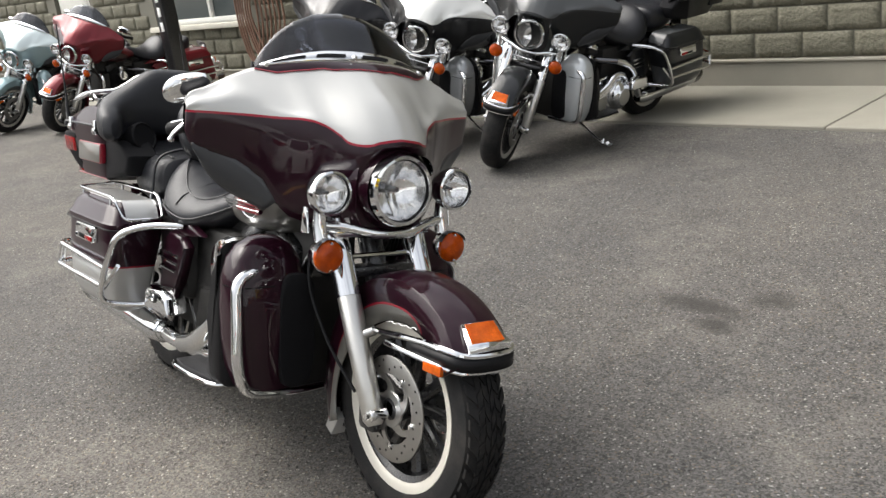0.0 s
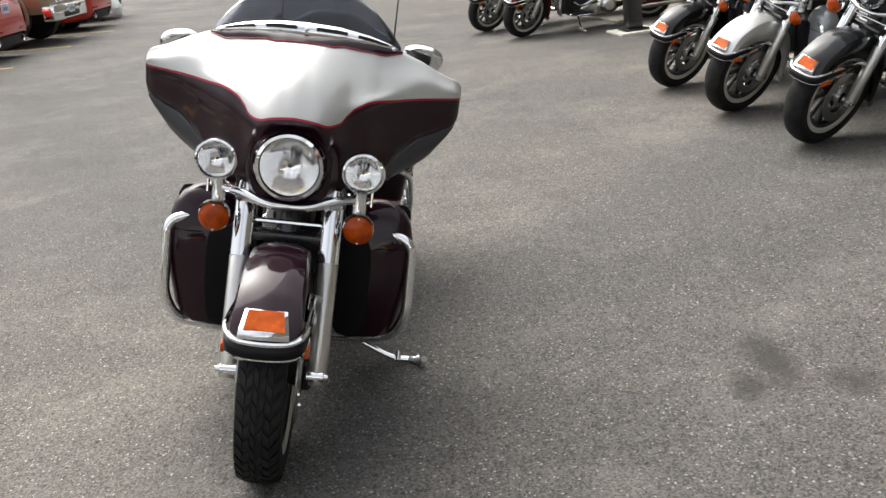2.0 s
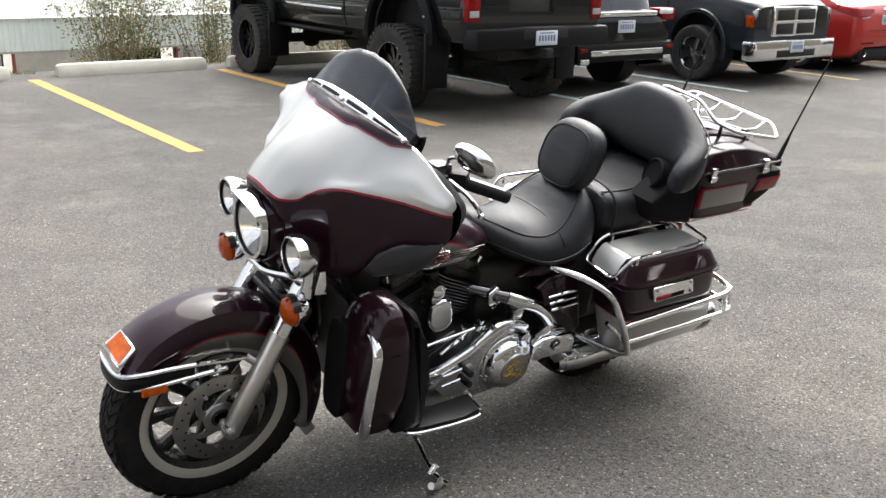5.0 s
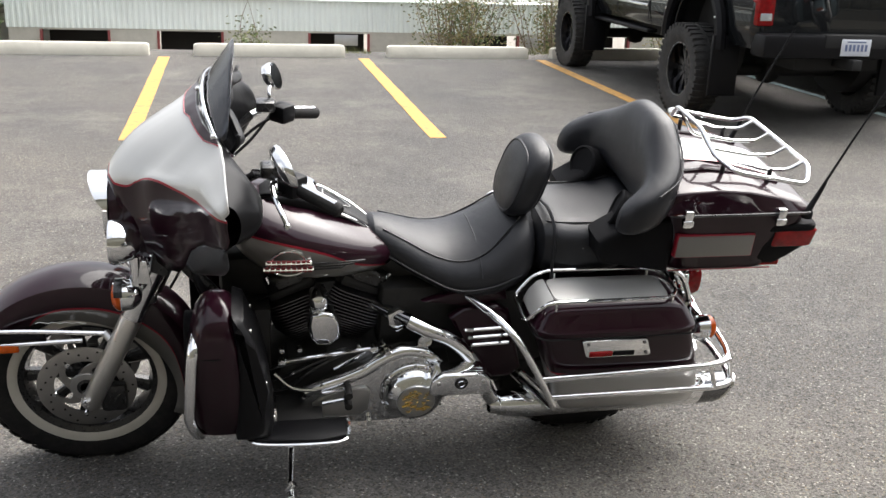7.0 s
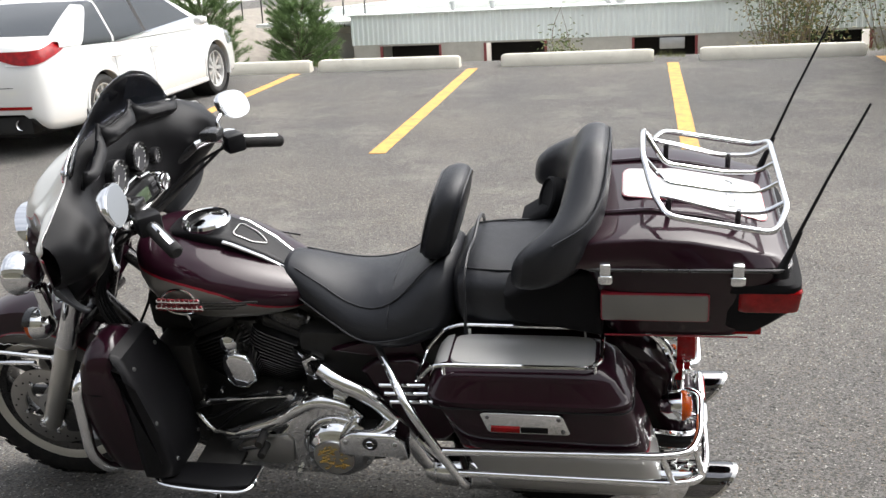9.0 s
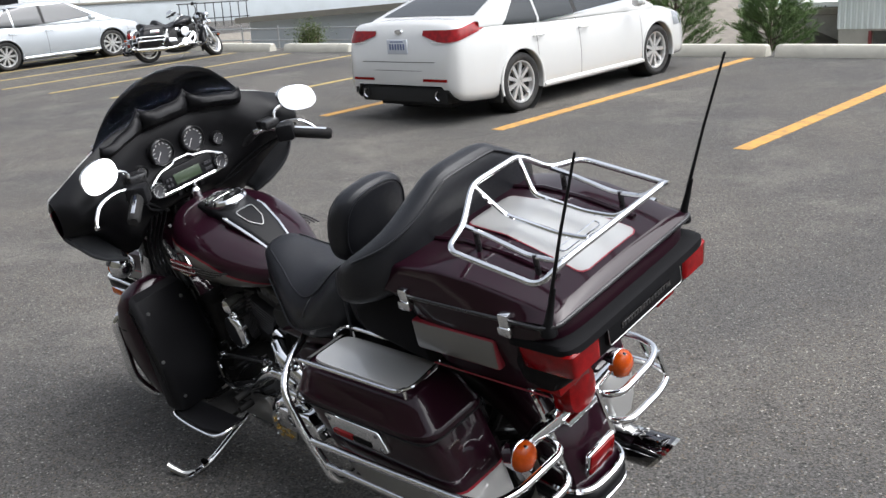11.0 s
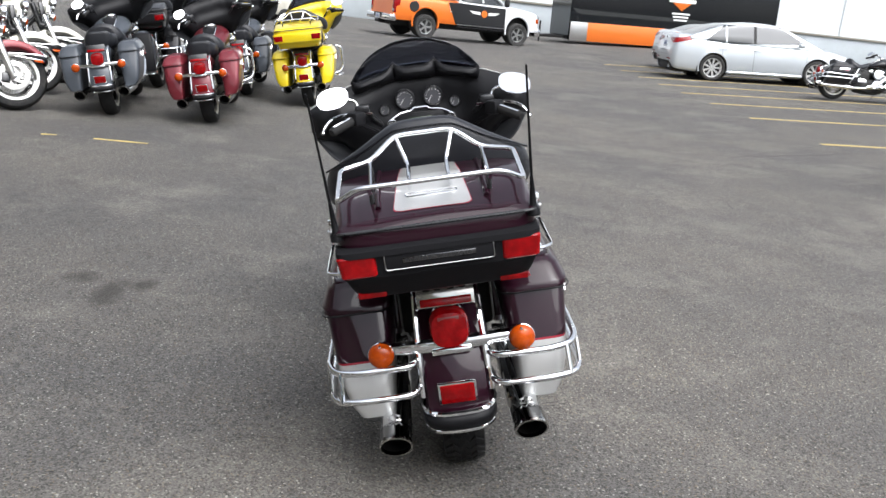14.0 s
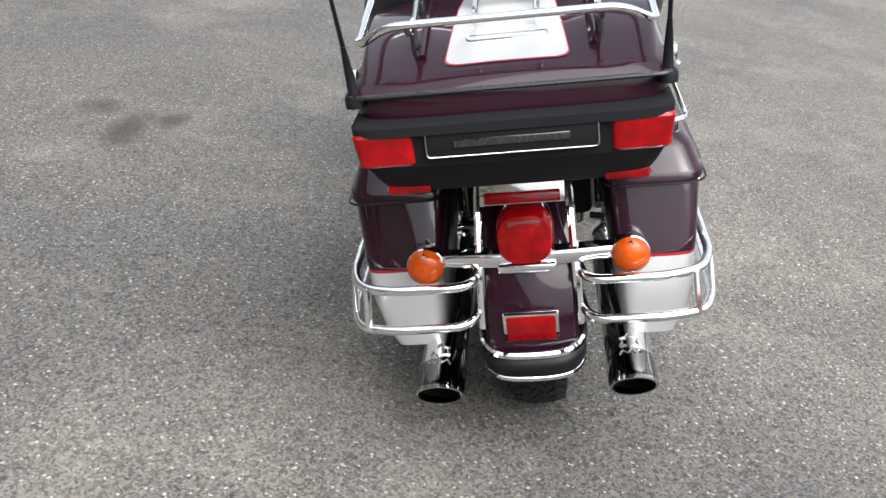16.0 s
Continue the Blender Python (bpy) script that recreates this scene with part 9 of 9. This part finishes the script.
car_red = gloss_paint("car_red", (0.42, 0.018, 0.014), 0.3)
truck_orange = gloss_paint("truck_orange", (0.72, 0.16, 0.015), 0.3)
pickup("lifted black pickup truck with off-road tyres and fender flares", black_truck, stall(-5.42, -8.62, -90), 0.30, 0.475, None, milled_black, 20, bumper_mat=black_plastic, flares=True)
pickup("charcoal pickup truck with chrome grille and bumper facing the lane", charcoal, stall(-10.55, -8.65, 90), 0.0, 0.40, None, chrome)
pickup("tan gold pickup truck with chrome bumper facing the lane", tan_gold, stall(-16.05, -8.75, 90), 0.08, 0.41)
hauler = pickup("orange, black and white shop pickup truck seen from its side", gloss_paint("truck_white", (0.70, 0.71, 0.72), 0.1), pose(31.9, -1.75, 0.0, 0, 0, -64), 0.05, 0.41, truck_orange)
dark_door = plain("dark_wrap", (0.016, 0.017, 0.019), 0.35, coat=0.5)
for s in (1, -1):
    part("door_wrap", slab([(1.32, 0.60), (1.28, 1.28), (-0.60, 1.32), (-1.05, 1.30), (-0.70, 0.60)], s * 0.978, s * 0.992, 0.004), dark_door, hauler)
    part("door_emblem", lathe([(0.0, s * 0.998), (0.12, s * 0.996), (0.13, s * 0.985)], "Y", (0.42, 0, 1.02), 16), truck_orange, hauler)
    for d in (1, -1):
        part("emblem_wing", slab([(0.42 + d * 0.16, 0.98), (0.42 + d * 0.17, 1.08), (0.42 + d * 0.62, 1.10), (0.42 + d * 0.45, 1.0)], s * 0.985, s * 0.998, 0.002), white_mark, hauler)
    for k in range(3):
        part("lettering_bar", box(-1.0 + 0.03 * k, -0.62, s * 0.985 - 0.006, s * 0.985 + 0.010, 1.16 - 0.09 * k, 1.20 - 0.09 * k, 0.002), white_mark, hauler)
    part("bed_emblem", lathe([(0.0, s * 0.995), (0.17, s * 0.993), (0.19, s * 0.975)], "Y", (-2.35, 0, 1.05), 20), seam_dark, hauler)


def wagon(label, paint, m, group="parked cars"):
    """A tall sport wagon, seen from its tail."""
    car = thing("car", label, "car", m, group)
    hw, wb = 0.925, 2.86
    rear, front = -wb / 2 - 0.98, wb / 2 + 0.90
    body = [(rear, 0.45, 0.95, hw * 0.90), (rear + 0.08, 0.35, 1.05, hw * 0.97), (rear + 0.5, 0.28, 1.06, hw), (1.0, 0.28, 1.02, hw), (1.5, 0.3, 1.0, hw * 0.99), (2.1, 0.3, 0.92, hw * 0.92), (front, 0.4, 0.75, hw * 0.75)]
    part("body", loft([car_ring(x, *lerp(body, x), 0.06, [(wb / 2, 0.37, 0.395), (-wb / 2, 0.37, 0.395)]) for x in stations(rear, front, 60, [(wb / 2, 0.37, 0.395), (-wb / 2, 0.37, 0.395)])], "ends", False), paint, car, angle=50)
    def ring(z, out=0.0):
        a, b, w = lerp([(1.0, rear + 0.05, 1.30, hw * 0.92), (1.3, rear + 0.15, 0.85, hw * 0.84), (1.6, rear + 0.30, 0.40, hw * 0.72), (1.69, rear + 0.50, 0.10, hw * 0.60)], z)
        return [(q[0], q[1], z) for q in oval((a + b) / 2, 0, z, (b - a) / 2 + out, w + out, 32, 5, "XY")]
    part("glasshouse", loft([ring(z) for z in (1.0, 1.2, 1.4, 1.58)]), car_glass, car)
    part("roof", loft([ring(z, 0.008) for z in (1.54, 1.6, 1.66, 1.69)]), paint, car)
    part("rear_bumper", box(rear - 0.07, rear + 0.15, -hw * 0.96, hw * 0.96, 0.42, 0.66, 0.05), black_plastic, car)
    part("bumper_trim", box(rear - 0.085, rear - 0.04, -hw * 0.72, hw * 0.72, 0.50, 0.58, 0.02), chrome, car)
    part("tail_strip", box(rear - 0.02, rear + 0.08, -hw * 0.62, hw * 0.62, 0.98, 1.05, 0.02), chrome, car)
    plate(car, rear - 0.02, 0, 0.86)
    for s in (1, -1):
        part("tail_lamp", box(rear - 0.015, rear + 0.25, s * hw * 0.86 - 0.13, s * hw * 0.86 + 0.13, 0.92, 1.08, 0.03), red_lens, car)
        part("lamp_insert", box(rear - 0.022, rear + 0.02, s * hw * 0.80 - 0.14, s * hw * 0.80 + 0.10, 1.00, 1.07, 0.02), white_mark, car)
        part("bumper_reflector", box(rear - 0.078, rear, s * hw * 0.85 - 0.06, s * hw * 0.85 + 0.06, 0.56, 0.61, 0.01), red_lens, car)
        part("tail_pipe", box(rear - 0.08, rear + 0.1, s * hw * 0.82 - 0.08, s * hw * 0.82 + 0.08, 0.40, 0.48, 0.02), chrome, car)
        for x in (wb / 2, -wb / 2):
            arch(car, x, s * hw * 0.996, 0.395, 0.37, paint)
            car_wheel(car, x, s * (hw - 0.10), 0.36, 0.22, 0.235, 5, alloy)
    return car


wagon("black sport utility wagon parked nose-in between the pickups", black_truck, stall(-7.65, -8.75, -90))
sedan("small red car parked beside the charcoal pickup", car_red, stall(-13.3, -8.3, -90), 4.3, 1.72, 1.42, 2.5, "short")
sedan("red car parked beyond the tan pickup", car_red, stall(-18.7, -8.4, -90), 4.4, 1.75, 1.42, 2.6, "short")
sedan("silver car at the end of the stalls", silver_car, stall(-21.4, -8.9, -90), 4.4, 1.75, 1.42, 2.6, "short")

# ---- trailer, bag, cart ----
trail = thing("cargo_trailer", "long black enclosed cargo trailer with an orange lower band", "trailer", pose(38.5, -10.6, -0.03, 0, 1.5, 100.4))
part("box_body", loft([[(x, q[1], q[2]) for q in oval(0, 0, 1.72, 1.22 * k, 1.30 * k, 24, 12)] for x, k in ((-5.0, 0.98), (-4.9, 1.0), (4.0, 1.0), (4.35, 0.96))]), black_truck, trail)
for s in (1, -1):
    part("orange_band", box(-4.85, 3.55, s * 1.215, s * 1.24, 0.44, 1.19, 0.006), truck_orange, trail)
    part("gravel_guard", box(3.55, 4.3, s * 1.19, s * 1.235, 0.44, 1.19, 0.006), alloy, trail)
    part("emblem", slab([(-0.9, 2.25), (-0.7, 2.55), (-0.3, 2.55), (-0.1, 2.25), (-0.5, 1.95)], s * 1.22, s * 1.245, 0.004), truck_orange, trail)
    part("emblem_bar", box(-1.1, 0.1, s * 1.225, s * 1.255, 2.28, 2.42, 0.004), white_mark, trail)
    for k in range(3):
        part("lettering_bar", box(-0.9 + 0.05 * k, -0.1 - 0.05 * k, s * 1.22, s * 1.24, 1.80 - 0.13 * k, 1.87 - 0.13 * k, 0.003), white_mark, trail)
    for x in (-1.3, -0.4):
        car_wheel(trail, x, s * 1.05, 0.34, 0.2, 0.2, 5, alloy).location.z += 0.33
part("drawbar", tube([(4.2, 0.6, 0.55), (5.4, 0, 0.5), (4.2, -0.6, 0.55)], 0.06, 8), dark_under, trail)
part("jack", tube([(5.2, 0, 0.27), (5.2, 0, 1.1)], 0.04, 8), dark_under, trail)
bag_mat = plain("plastic_bag_film", (0.62, 0.64, 0.63), 0.3, 0, 0.2, 6, 0.6, 20, coat=0.4)


def rubbish_bag():
    ob = thing("rubbish_bag", "crumpled pale plastic rubbish bag on the asphalt", "bag", pose(-21.3, -6.7, rise(-21.3, -6.7)))
    rings = []
    for z, r in ((0.0, 0.30), (0.08, 0.40), (0.25, 0.42), (0.42, 0.34), (0.54, 0.18), (0.60, 0.06), (0.66, 0.10)):
        rings.append([(r * (1 + 0.16 * noise.noise(Vector((math.cos(q) * 2, math.sin(q) * 2, z * 4)))) * math.cos(q), 0.8 * r * (1 + 0.2 * noise.noise(Vector((math.cos(q) * 2.5, math.sin(q) * 2.5, z * 5 + 3)))) * math.sin(q), z) for q in (2 * math.pi * j / 20 for j in range(20))])
    part("bag", loft(rings), bag_mat, ob)


rubbish_bag()
cart = thing("golf_cart", "small pale golf cart standing far off by the hall", "golf cart", pose(31.5, 5.4, 0, 0, 0, -60))
part("body", box_shell([(0.25, 1.2, -1.1, -0.55, 0.55), (0.35, 1.25, -1.15, -0.6, 0.6), (0.75, 1.1, -1.1, -0.6, 0.6), (0.85, 0.9, -0.9, -0.5, 0.5)], 20, 4), pale_concrete, cart)
part("roof", box(-0.9, 0.8, -0.6, 0.6, 1.75, 1.82, 0.03), white_door, cart)
for x, y in ((0.75, 0.55), (0.75, -0.55), (-0.85, 0.55), (-0.85, -0.55)):
    part("roof_post", tube([(x, y, 0.8), (x, y, 1.76)], 0.02, 6), dark_under, cart)
    car_wheel(cart, x * 1.05, y, 0.23, 0.15, 0.12, 5, alloy)
skip = thing("dumpster", "green steel dumpster at the far end of the lot", "dumpster", pose(-43.2, -2.9, 0, 0, 0, 35))
part("bin", box_shell([(0.12, 1.0, -1.0, -0.8, 0.8), (1.2, 1.1, -1.1, -0.9, 0.9)], 20, 10), plain("green_steel", (0.03, 0.13, 0.06), 0.5, 0, 0.2, 4, dirt=0.3), skip)
part("lid", box(-1.12, 1.12, -0.92, 0.92, 1.2, 1.26, 0.02), black_plastic, skip)
pickup("dark red pickup truck parked across the far end of the lot", gloss_paint("dark_red_truck", (0.10, 0.012, 0.014), 0.3), pose(-38.5, 1.2, 0, 0, 0, 39), 0.05, 0.41)
lay_blocks()
